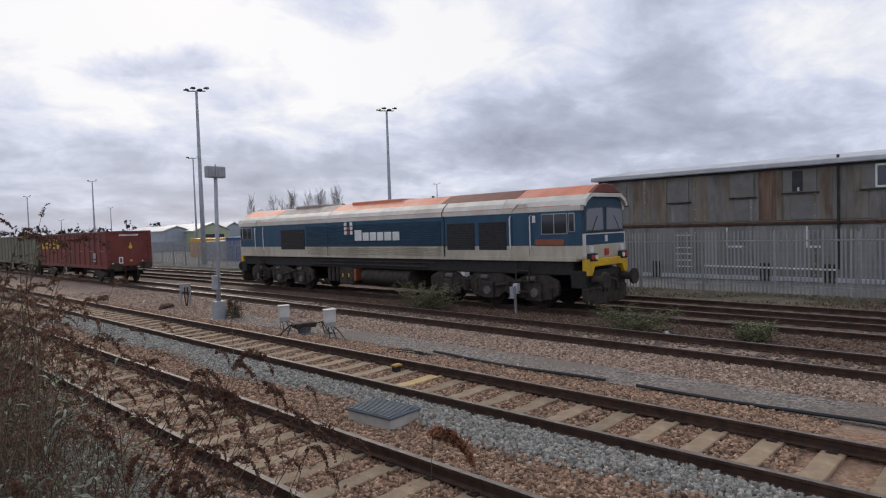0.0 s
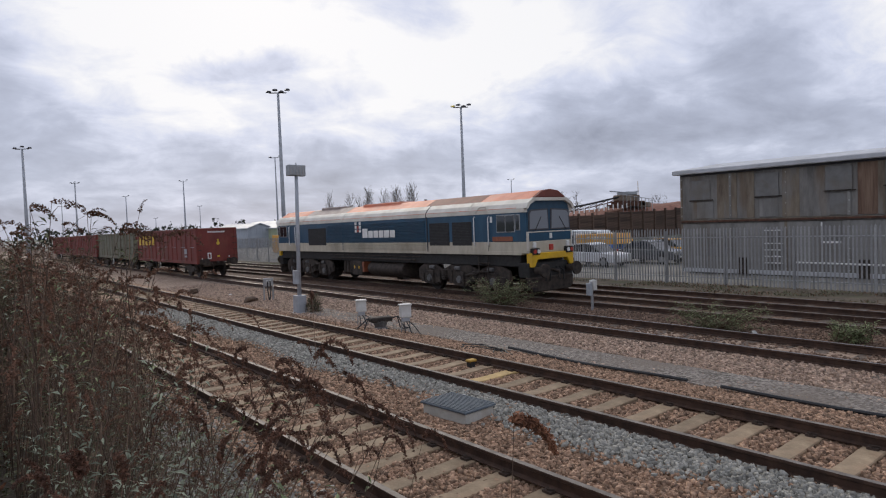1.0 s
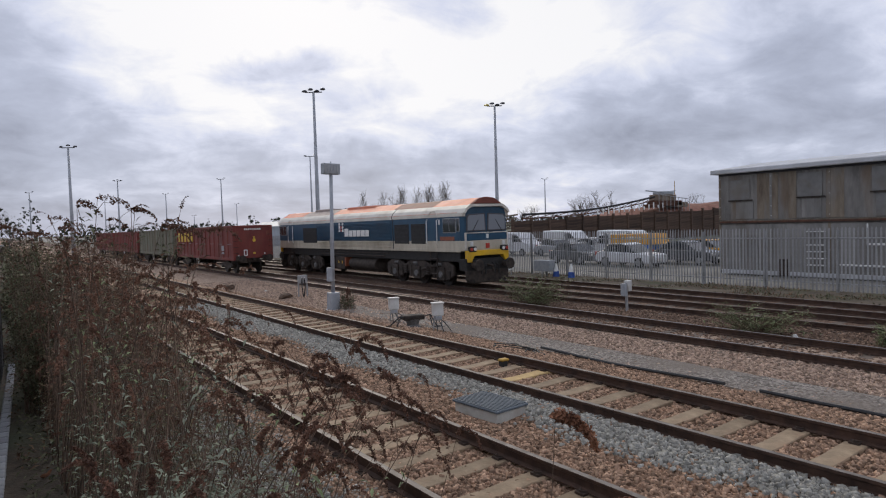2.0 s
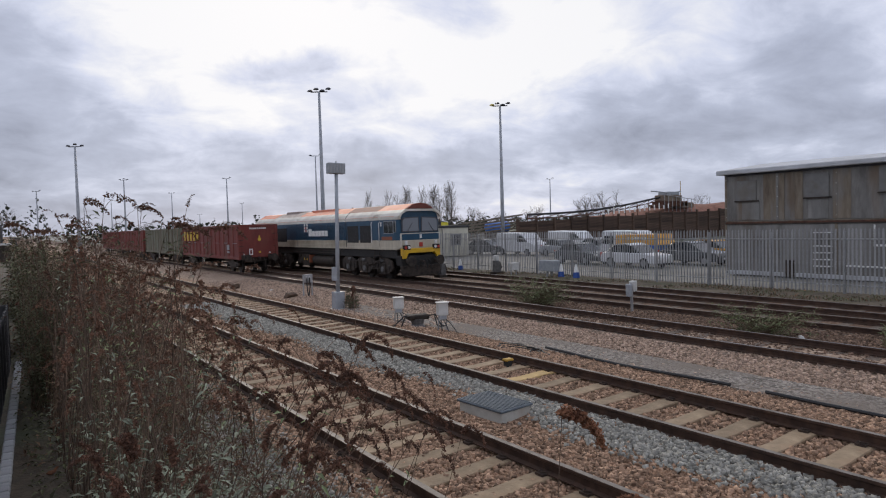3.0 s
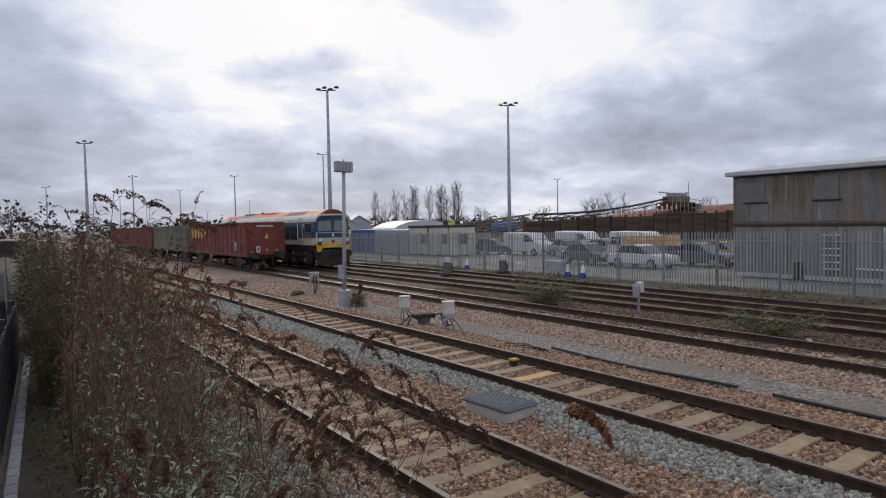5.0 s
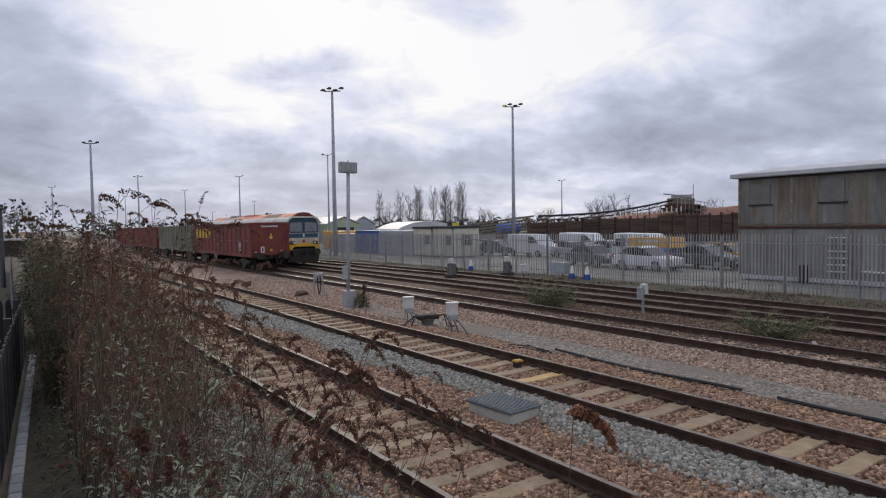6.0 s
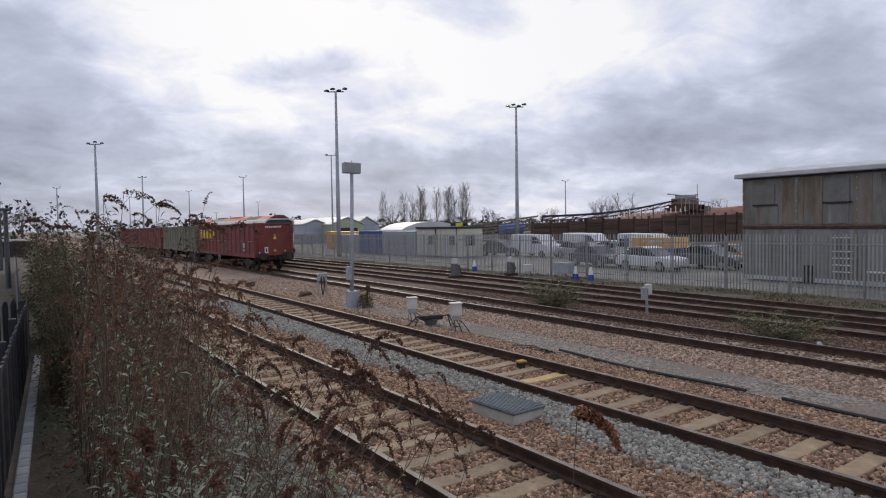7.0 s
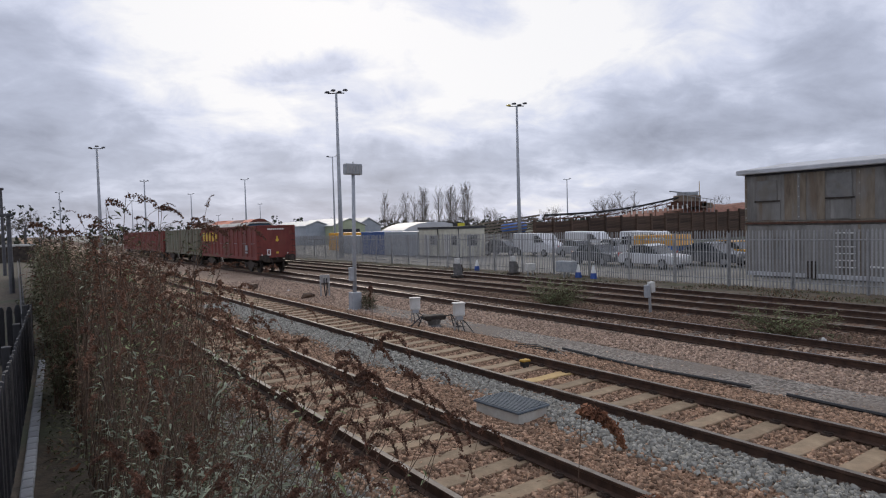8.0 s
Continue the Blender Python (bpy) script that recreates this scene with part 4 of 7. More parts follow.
make_wagon(40.95, 15.0, WAGON_RED, "weathered maroon steel box wagon with yellow lettering on the siding", 15)
make_wagon(57.35, 14.6, WAGON_GREEN, "weathered olive grey ribbed box wagon coupled behind the maroon one", 13, writing=False)
make_wagon(73.35, 15.0, WAGON_RED, "faded maroon ribbed box wagon further along the siding", 15, writing=False)
make_wagon(89.55, 15.0, WAGON_RED, "distant faded maroon box wagon at the end of the rake", 15, writing=False, marks=False)


# ---- fence ----
FENCE_X, FENCE_PITCH = 26.03, 0.146


def make_fence():
    f = thing("palisade_fence", "grey galvanised steel palisade security fence along the yard", "fence", kind="")
    bm = B()
    prism(bm, [(-0.003, -0.034), (0.012, -0.02), (0.003, 0.0), (0.012, 0.02), (-0.003, 0.034), (-0.008, 0.034), (0.004, 0.02), (-0.004, 0.0), (0.004, -0.02), (-0.008, -0.034)], 0.06, 2.5, axis="z")
    for v in bm.verts:
        if v.co.z > 2.4:
            v.co.z = 2.5 - abs(v.co.y) * 2.2
    pale = mesh_of("pale", bm, GALV_PALE)
    rnd = random.Random(4)
    y, k = -9.0, 0
    rest = []
    while y < 110:
        m = pose(FENCE_X - 0.04, y, -0.38 + gz(y) + rnd.uniform(-0.015, 0.015), rnd.uniform(-0.5, 0.5), rnd.uniform(-0.4, 0.4), 0)
        if 0.5 < y < 44.0:
            piece("pale", pale, f, m)
        else:
            rest.append(m)
        y += FENCE_PITCH
    vs, fs = [], []
    for m in rest:
        o = len(vs)
        vs += [tuple(m @ v.co) for v in pale.vertices]
        fs += [tuple(o + i for i in p.vertices) for p in pale.polygons]
    ob = new("pale_run", fast_mesh("pale_run", vs, fs, GALV_PALE))
    ob.parent = f
    tagged(ob, kind="stuff")
    bm = B()
    box(bm, -0.035, 0.035, -0.05, 0.05, 0.0, 2.38)
    post = mesh_of("post", bm, GALV, 0.006)
    y = -8.68
    prev = None
    while y < 110:
        piece("post", post, f, pose(FENCE_X + 0.03, y, -0.38 + gz(y)))
        if prev is not None:
            for z in (0.35, 2.08):
                bm = B()
                tube(bm, [(FENCE_X, prev, -0.38 + gz(prev) + z), (FENCE_X, y, -0.38 + gz(y) + z)], 0.026, 4)
                part("rail", bm, GALV, f)
        prev = y
        y += 2.75
    return f


# ---- two storey cabin building ----
def make_building():
    t = thing("workshop_building", "two storey grey clad works building with rust stains and boarded windows", "building")
    X, Y1, Y0, D = 31.0, 18.15, -14.0, 9.0
    zb, zm, zt = -0.35, 2.28, 4.75
    bm = B()
    box(bm, X + 0.1, X + D, Y0, Y1 - 0.05, zb, zt)
    part("inner_wall", bm, BOARD, t)
    w = 2.62
    y, k = Y1, 0
    rnd = random.Random(7)
    while y > Y0 + w:
        for lvl, (a, b) in enumerate(((zb + 0.15, zm - 0.08), (zm + 0.1, zt))):
            n = 13
            pts = [(X + (0.0, 0.0, 0.014, 0.014)[j2 % 4], y - 0.03 - (w - 0.06) * j2 / (n * 4)) for j2 in range(n * 4 + 1)]
            bm = B()
            prism(bm, pts + [(X + 0.1, y - w + 0.03), (X + 0.1, y - 0.03)], a, b, axis="z")
            bay = part("cladding_bay", bm, CLAD if lvl else CLAD_LOW, t, "grey corrugated cladding bay")
            bm = B()
            box(bm, X - 0.03, X + 0.06, y - 0.06, y + 0.06, a, b)
            part("cover_strip", bm, CLAD_LOW if k % 2 else CLAD_RUST, bay, bevel=0.008)
            for q in range(5):
                bm = B()
                box(bm, X - 0.042, X - 0.028, y - 0.03, y + 0.0, a + 0.15 + q * 0.48, a + 0.19 + q * 0.48)
                part("fixing_plate", bm, BOX_WHITE, bay, "small pale fixing plate")
        y -= w
        k += 1
    for y1, y0, m in ((16.2, 15.2, CLAD_RUST), (14.7, 14.35, CLAD_RUST), (13.05, 12.3, CLAD_RUST), (9.95, 9.2, RUST_STREAK), (9.2, 8.95, CLAD_RUST), (7.5, 7.0, CLAD_RUST), (6.2, 5.7, CLAD_RUST), (3.4, 2.6, CLAD_RUST), (0.6, 0.1, RUST_STREAK), (-3.0, -3.9, CLAD_RUST)):
        bm = B()
        box(bm, X - 0.016, X + 0.03, y0, y1, zm + 0.12, zt - 0.04)
        part("rusted_sheet", bm, m, t, "brown rust stained sheet")
    for y1, z0, z1 in ((17.6, 3.38, 4.38), (14.25, 3.4, 4.5), (11.2, 3.5, 4.55), (8.93, 3.6, 4.58), (5.95, 3.6, 4.6), (2.6, 3.6, 4.6), (-0.6, 3.6, 4.6)):
        wd = 1.05 if y1 != 8.93 else 1.34
        bm = B()
        box(bm, X - 0.05, X + 0.03, y1 - wd, y1, z0, z1)
        win = part("boarded_window", bm, BOARD, t, "grey boarded up window", bevel=0.01)
        bm = B()
        box(bm, X - 0.09, X, y1 - wd - 0.12, y1 + 0.06, z0 - 0.06, z0)
        part("window_sill", bm, UNDER, win)
        if y1 == 8.93:
            bm = B()
            box(bm, X - 0.062, X - 0.02, 8.12, 8.54, z0 + 0.04, z1 - 0.04)
            part("open_window", bm, DOOR_DARK, win, "dark open window")
            bm = B()
            box(bm, X - 0.075, X - 0.06, 8.25, 8.33, z0 + 0.05, z0 + 0.22)
            part("bottle", bm, BOX_WHITE, win, "pale object on the sill")
        if y1 == 5.95:
            bm = B()
            box(bm, X - 0.075, X - 0.04, 4.5, 5.45, z0 + 0.03, z1)
            fr = part("window_frame", bm, SIGNWHITE, win, "white window frame", bevel=0.01)
            for ya, yb in ((4.58, 4.95), (5.0, 5.37)):
                bm = B()
                box(bm, X - 0.082, X - 0.05, ya, yb, z0 + 0.12, z1 - 0.08)
                part("pane", bm, GLASS, fr)
    for y1, y0 in ((11.4, 10.6), (8.0, 7.45), (3.6, 2.8)):
        bm = B()
        box(bm, X - 0.04, X + 0.03, y0, y1, 1.22, 2.12)
        pn = part("lower_window", bm, BOARD, t, "boarded lower window", bevel=0.01)
        for f0, f1, z0, z1 in ((y0, y1, 1.16, 1.25), (y1 - 0.06, y1, 1.2, 2.1)):
            bm = B()
            box(bm, X - 0.07, X - 0.03, f0, f1, z0, z1)
            part("white_frame", bm, SIGNWHITE, pn, "white window frame remains")
    bm = B()
    box(bm, X - 0.1, X + 0.05, Y0, Y1 - 0.1, zb, zb + 0.2)
    part("plinth", bm, FASCIA, t, "pale base plinth", bevel=0.015)
    for yy in (9.7, 7.1, 14.9):
        bm = B()
        box(bm, X - 0.14, X + 0.02, yy - 0.2, yy + 0.2, zb, 0.45)
        part("base_pillar", bm, UNDER, t, bevel=0.01)
    # lowest strip is a dark bar standing in for the gap below the beam
    for z, hgt, m in ((zm - 0.11, 0.06, UNDER), (zm - 0.05, 0.08, RUST), (zm + 0.03, 0.05, CLAD_RUST)):
        bm = B()
        box(bm, X - 0.05, X + 0.09, Y0, Y1 + 0.02, z, z + hgt)
        part("floor_beam", bm, m, t, "rusty beam with a dark gap strip between the storeys", bevel=0.01)
    bm = B()
    box(bm, X - 0.0, X + 0.12, Y1 - 0.02, Y1 + 0.07, zb, zt)
    part("corner_trim", bm, DOOR_DARK, t, bevel=0.01)
    bm = B()
    box(bm, X - 0.06, X + 0.09, Y0, Y1, zt - 0.12, zt - 0.022)
    part("eaves_strip", bm, DOOR_DARK, t, "dark strip under the eaves", bevel=0.01)
    # plain patch sheets and stains of their own on the cladding
    for ya, yb, z0, z1, m in ((17.3, 16.4, 2.42, 3.3, CLAD_LOW), (14.1, 13.25, 2.42, 3.3, CLAD_LOW), (11.05, 10.2, 2.42, 3.4, BOARD), (8.6, 7.7, 2.42, 3.5, BOARD), (17.4, 16.2, 0.5, 1.6, BOARD), (5.4, 4.4, 0.9, 2.0, BOARD)):
        bm = B()
        box(bm, X - 0.022, X + 0.03, yb, ya, z0, z1)
        part("patch_sheet", bm, m, t, "plain grey patch sheet", bevel=0.006)
    bm = B()
    prism(bm, [(X - 0.35, zt - 0.02), (X - 0.35, zt + 0.2), (X + D / 2, zt + 0.75), (X + D + 0.3, zt + 0.2), (X + D + 0.3, zt - 0.02)], Y0 - 0.3, Y1 + 0.35)
    part("roof", bm, FASCIA, t, "pale grey roof with deep fascia", bevel=0.03)
    bm = B()
    tube(bm, [(X - 0.14, 6.75, zb + 0.6), (X - 0.14, 6.75, zt + 0.35)], 0.055, 10)
    part("soil_pipe", bm, BLACK, t, "black vertical pipe")
    bm = B()
    tube(bm, [(X - 0.2, 6.85, 0.22), (X - 0.2, 12.4, 0.28)], 0.045, 6)
    part("handrail", bm, SIGNWHITE, t, "white pipe rail")
    for k in range(6):
        bm = B()
        box(bm, X - 0.24, X - 0.02, 13.05, 13.8, 0.2 + k * 0.31, 0.24 + k * 0.31)
        part("ladder_rung", bm, SIGNWHITE, t, "pale ladder rung")
    return t


make_building()


# ---- trackside equipment ----
def make_camera_post():
    y = 21.0
    t = thing("equipment_post", "grey steel post with a box on top and a base cabinet", "post", pose(10.2, y, ground_z(10.2, y), 0, 1.2, 0))
    bm = B()
    box(bm, -0.18, 0.2, -0.16, 0.16, 0.0, 0.64)
    part("base_cabinet", bm, POST_GREY, t, "grey base cabinet", bevel=0.015)
    bm = B()
    box(bm, -0.3, 0.32, -0.28, 0.28, -0.05, 0.03)
    part("base_plate", bm, BOX_GREY, t, bevel=0.01)
    bm = B()
    tube(bm, [(0, 0, 0.6), (0, 0, 2.6), (0, 0, 5.0)], [0.075, 0.072, 0.062], 14)
    part("pole", bm, POST_GREY, t, "tapered grey pole", smooth=True)
    bm = B()
    box(bm, -0.34, 0.32, -0.12, 0.14, 4.93, 5.32)
    head = part("equipment_box", bm, BOX_GREY, t, "dark grey equipment box", bevel=0.02)
    bm = B()
    for k in range(5):
        box(bm, -0.3 + k * 0.12, -0.24 + k * 0.12, -0.135, -0.11, 4.97, 5.28)
    part("vents", bm, GALV, head)
    bm = B()
    tube(bm, [(0.0, 0, 5.3), (0.0, 0, 5.4)], 0.02, 6)
    part("finial", bm, BOX_GREY, head)
    bm = B()
    box(bm, -0.2, -0.06, -0.1, 0.1, 1.05, 1.55)
    part("junction_box", bm, POST_GREY, t, "small grey box strapped to the pole", bevel=0.01)
    for z in (1.1, 1.5, 2.4):
        bm = B()
        tube(bm, [(0, 0, z), (0, 0, z + 0.03)], 0.085, 12)
        part("strap", bm, GALV, t)


def make_location_box(x, y, tall, label):
    t = thing("location_cabinet", label, "trackside cabinet", pose(x, y, ground_z(x, y), 0, 0, -20), group="small cabinets beside the track")
    bm = B()
    box(bm, -0.15, 0.15, -0.11, 0.11, tall - 0.36, tall)
    body = part("cabinet", bm, BOX_WHITE, t, "off-white metal cabinet", bevel=0.02)
    bm = B()
    box(bm, -0.17, 0.17, -0.13, 0.13, tall - 0.02, tall + 0.015)
    part("lid", bm, BOX_WHITE, body, bevel=0.01)
    bm = B()
    box(bm, -0.1, 0.1, -0.1, 0.1, tall - 0.47, tall - 0.36)
    part("cable_gland", bm, BOX_GREY, t, bevel=0.01)
    for s in (-0.1, 0.1):
        bm = B()
        tube(bm, [(s, 0, tall - 0.4), (s * 1.3, 0.02, 0.0)], 0.018, 6)
        part("leg", bm, GALV, t)
    for s in (-0.06, 0.0, 0.07):
        bm = B()
        tube(bm, [(s, -0.05, tall - 0.45), (s * 2 + 0.05, -0.14, 0.22), (s * 3 + 0.1, -0.25, 0.03), (s * 4, -0.45, 0.02)], 0.014, 5)
        part("cable", bm, CABLE, t, "loose black cable")


def make_junction():
    x, y = 10.0, 15.4
    t = thing("impedance_bond", "low dark iron track junction box on a pedestal with cables", "junction box", pose(x, y, ground_z(x, y), 0, 0, -15))
    bm = B()
    box(bm, -0.32, 0.32, -0.18, 0.18, 0.24, 0.38)
    part("case", bm, UNDER, t, bevel=0.03)
    bm = B()
    tube(bm, [(0, 0, 0), (0, 0, 0.1), (0, 0, 0.26)], [0.24, 0.17, 0.22], 12)
    part("pedestal", bm, SLATE2, t)
    for a, b in ((-0.3, -0.9), (-0.28, -0.6), (0.3, 0.5), (0.32, 0.62)):
        bm = B()
        tube(bm, [(a, -0.05, 0.32), (a * 1.5, -0.2, 0.38), (b, -0.3, 0.06), (b * 1.3, -0.5, 0.02)], 0.02, 5)
        part("cable", bm, CABLE, t, "looping black cable")


def make_marker(x, y, h):
    t = thing("marker_post", "short galvanised stake with two small grey boxes", "post", pose(x, y, ground_z(x, y), 0, -2, 0))
    bm = B()
    tube(bm, [(0, 0, 0), (0.0, 0, h)], 0.045, 8)
    part("stake", bm, GALV, t)
    bm = B()
    box(bm, -0.19, -0.06, -0.08, 0.08, h - 0.42, h - 0.02)
    part("box", bm, BOX_GREY, t, bevel=0.01)
    bm = B()
    box(bm, 0.0, 0.19, -0.09, 0.09, h - 0.28, h + 0.06)
    part("box", bm, BOX_WHITE, t, bevel=0.015)


def make_bracket():
    x, y = 11.2, 26.0
    t = thing("signal_bracket", "small grey bracket stand with hanging cables", "trackside stand", pose(x, y, ground_z(x, y)))
    bm = B()
    box(bm, -0.22, 0.22, -0.05, 0.05, 0.62, 0.98)
    part("panel", bm, GALV, t, bevel=0.015)
    for s in (-0.2, 0.2):
        bm = B()
        box(bm, s - 0.025, s + 0.025, -0.03, 0.03, 0, 0.65)
        part("leg", bm, GALV, t)
    bm = B()
    for s in (-0.06, 0.06):
        tube(bm, [(s, -0.07, 0.85), (s * 1.2, -0.1, 0.45), (s * 0.3, -0.08, 0.05)], 0.025, 6)
    part("cables", bm, CABLE, t)
    bm = B()
    for s in (-0.07, 0.07):
        box(bm, s - 0.03, s + 0.03, -0.075, -0.05, 0.78, 0.9)
    part("label", bm, BOX_WHITE, t)


def make_point_machine(x, y, lab):
    t = thing("point_lever", lab, "point lever", pose(x, y, ground_z(x, y), 0, 0, 8), group="point levers in the yard")
    bm = B()
    box(bm, -0.35, 0.35, -0.25, 0.25, 0, 0.16)
    part("base", bm, UNDER, t, bevel=0.02)
    bm = B()
    prism(bm, [(-0.2, 0.1), (0.22, 0.1), (0.18, 0.55), (0.05, 0.8), (-0.18, 0.82)], -0.2, 0.2)
    part("housing", bm, SLATE2, t, "weathered dark grey housing", bevel=0.03)
    bm = B()
    tube(bm, [(0.05, 0, 0.6), (0.28, 0, 0.72), (0.4, 0, 0.35)], 0.05, 8)
    part("lever", bm, UNDER, t)
    bm = B()
    box(bm, -0.16, 0.1, -0.12, 0.12, 0.82, 1.12)
    part("indicator", bm, BOX_WHITE, t, "pale indicator head", bevel=0.02)


def make_chamber():
    t = thing("cable_chamber", "pale concrete cable chamber with a ribbed blue grey lid", "cable chamber", pose(6.08, 7.3, -0.24 + gz(7), 0, 0, 4))
    bm = B()
    box(bm, -0.3, 0.3, -0.46, 0.46, -0.05, 0.2)
    part("chamber", bm, LID_BASE, t, bevel=0.012)
    bm = B()
    box(bm, -0.33, 0.33, -0.49, 0.49, 0.2, 0.235)
    lid = part("lid", bm, LID_BLUE, t, "blue grey ribbed plastic lid", bevel=0.008)
    bm = B()
    for k in range(13):
        x = -0.31 + k * 0.05
        box(bm, x, x + 0.022, -0.46, 0.46, 0.235, 0.247)
    part("lid_ribs", bm, LID_BLUE, lid)
    bm = B()
    tube(bm, [(0.42, 0.3, -0.05), (0.42, 0.3, 0.2)], 0.04, 10)
    part("pipe", bm, GALV, t)


def make_path():
    bm = B()
    prism(bm, [(10.25, -0.36), (10.25, -0.262), (10.5, -0.25), (11.2, -0.252), (11.4, -0.27), (11.4, -0.36)], -12, 22)
    for v in bm.verts:
        v.co.z += gz(v.co.y)
    p = single("pavement", bm, PATHGRIT, "dark grey grit walkway between the tracks", "path", kind="structure", bevel=0.0)
    for k, (a, b) in enumerate(((-6.0, 5.3), (5.9, 10.4))):
        bm = B()
        tube(bm, [(10.2 + 0.05 * math.sin(y * 0.7), y, -0.215 + gz(y) + 0.02 * math.sin(y * 1.3)) for y in np.linspace(a, b, 14)], 0.03, 6)
        single("cable", bm, CABLE, "black cable lying along the walkway", "cable")
    bm = B()
    pts = []
    for k in range(70):
        a = k * 0.32
        r = 0.42 + 0.08 * math.sin(k * 1.7)
        pts.append((9.65 + r * math.cos(a) * 0.7, 10.15 + r * math.sin(a) * 1.1 + 0.01 * k, -0.23 + 0.0011 * k + gz(10)))
    tube(bm, pts, 0.014, 5)
    single("cable_coil", bm, CABLE, "loosely coiled black cable on the ballast", "cable")


def make_rail_device():
    t = thing("rail_contact", "small yellow topped sensor clamped beside the rail", "rail sensor", pose(8.3, 9.5, -0.14 + gz(9.5)))
    bm = B()
    box(bm, -0.1, 0.1, -0.08, 0.08, 0.06, 0.11)
    part("cover", bm, OCHRE, t, "yellow cover", bevel=0.02)
    bm = B()
    box(bm, -0.08, 0.06, -0.07, 0.07, -0.06, 0.1)
    part("body", bm, BLACK, t, bevel=0.02)


make_camera_post()
make_location_box(10.25, 16.85, 0.74, "off-white metal location cabinet on thin legs")
make_location_box(10.15, 14.35, 0.80, "off-white location cabinet with dark cables beneath")
make_junction()
make_marker(17.0 - 0.25, 13.05, 0.95)
make_bracket()
make_point_machine(20.95, 29.6, "grey hand point lever with pale indicator beside the track")
make_point_machine(24.6, 29.0, "grey weathered point lever in front of the fence")
make_chamber()
make_path()
make_rail_device()


def cabinet(x, y, w, d, h, m, lab):
    t = thing("relay_cabinet", lab, "trackside cabinet", pose(x, y, ground_z(x, y)))
    bm = B()
    box(bm, -w / 2, w / 2, -d / 2, d / 2, 0.3, h)
    part("case", bm, m, t, bevel=0.02)
    for s in (-1, 1):
        bm = B()
        box(bm, s * w * 0.35 - 0.03, s * w * 0.35 + 0.03, -0.03, 0.03, 0, 0.32)
        part("leg", bm, GALV, t)


cabinet(24.7, 27.6, 0.55, 0.35, 0.72, BOX_WHITE, "off-white relay cabinet on legs before the fence")
cabinet(25.2, 25.2, 0.5, 1.2, 0.9, BOX_GREY, "grey cabinet standing against the fence")


def make_cone(x, y):
    t = thing("traffic_cone", "blue and white plastic cone beside the fence", "cone", pose(x, y, ground_z(x, y)), group="cones by the fence")
    bm = B()
    tube(bm, [(0, 0, 0), (0, 0, 0.3)], [0.19, 0.15], 12)
    part("base", bm, CONE_BLUE, t, "blue lower half")
    bm = B()
    tube(bm, [(0, 0, 0.3), (0, 0, 0.72)], [0.14, 0.05], 12)
    part("sleeve", bm, SIGNWHITE, t, "white upper sleeve")


for cx, cy in ((25.5, 33.8), (25.4, 24.5), (25.4, 23.4)):
    make_cone(cx, cy)


# ---- lighting masts ----
def make_mast(x, y, top, heads, thick=1.0, yellow=False, lab="tall grey steel lighting mast"):
    base = ground_z(min(x, 69), y)
    t = thing("lighting_mast", lab, "lamp post", pose(x, y, base), group="yard lighting masts")
    h = top - base
    bm = B()
    tube(bm, [(0, 0, 0), (0, 0, h * 0.35), (0, 0, h)], [0.26 * thick, 0.21 * thick, 0.12 * thick], 14)
    part("pole", bm, POST_GREY, t, smooth=True)
    n = heads
    span = 1.6 if n >= 4 else 1.5
    bm = B()
    dx, dy = math.cos(radians(35)), -math.sin(radians(35))
    tube(bm, [(-span * 0.55 * dx, -span * 0.55 * dy, h), (span * 0.55 * dx, span * 0.55 * dy, h)], 0.06, 6)
    part("crossbar", bm, RAIL_LAMP, t)
    for k in range(n):
        f = (k / (n - 1) - 0.5) * 2 if n > 1 else 0
        bm = B()
        cx, cy, cz = f * span * 0.6 * dx, f * span * 0.6 * dy, h + (0.12 if k % 2 == 0 else 0.3)
        prism(bm, [(cx - 0.24, cz - 0.08), (cx + 0.24, cz - 0.08), (cx + 0.16, cz + 0.1), (cx - 0.16, cz + 0.1)], cy - 0.22, cy + 0.22)
        part("floodlight", bm, LAMP_YELLOW if yellow and k == 0 else RAIL_LAMP, t, "floodlight head", bevel=0.03)


make_mast(28.75, 62.0, 16.8, 4)
make_mast(49.8, 110.0, 15.8, 2, 0.8)
make_mast(50.3, 58.0, 16.5, 4, 1.0, True, "tall grey lighting mast with a yellow lamp head")
make_mast(141.0, 140.0, 15.3, 2)
make_mast(9.4, 95.0, 13.9, 3)
make_mast(51.4, 170.0, 16.0, 2)
make_mast(26.75, 170.0, 15.2, 3)
make_mast(50.8, 230.0, 15.4, 2)
make_mast(10.3, 200.0, 14.0, 2)
make_mast(97.5, 300.0, 14.6, 2)
make_mast(42.0, 300.0, 16.5, 2)
make_mast(78.0, 300.0, 9.5, 2)


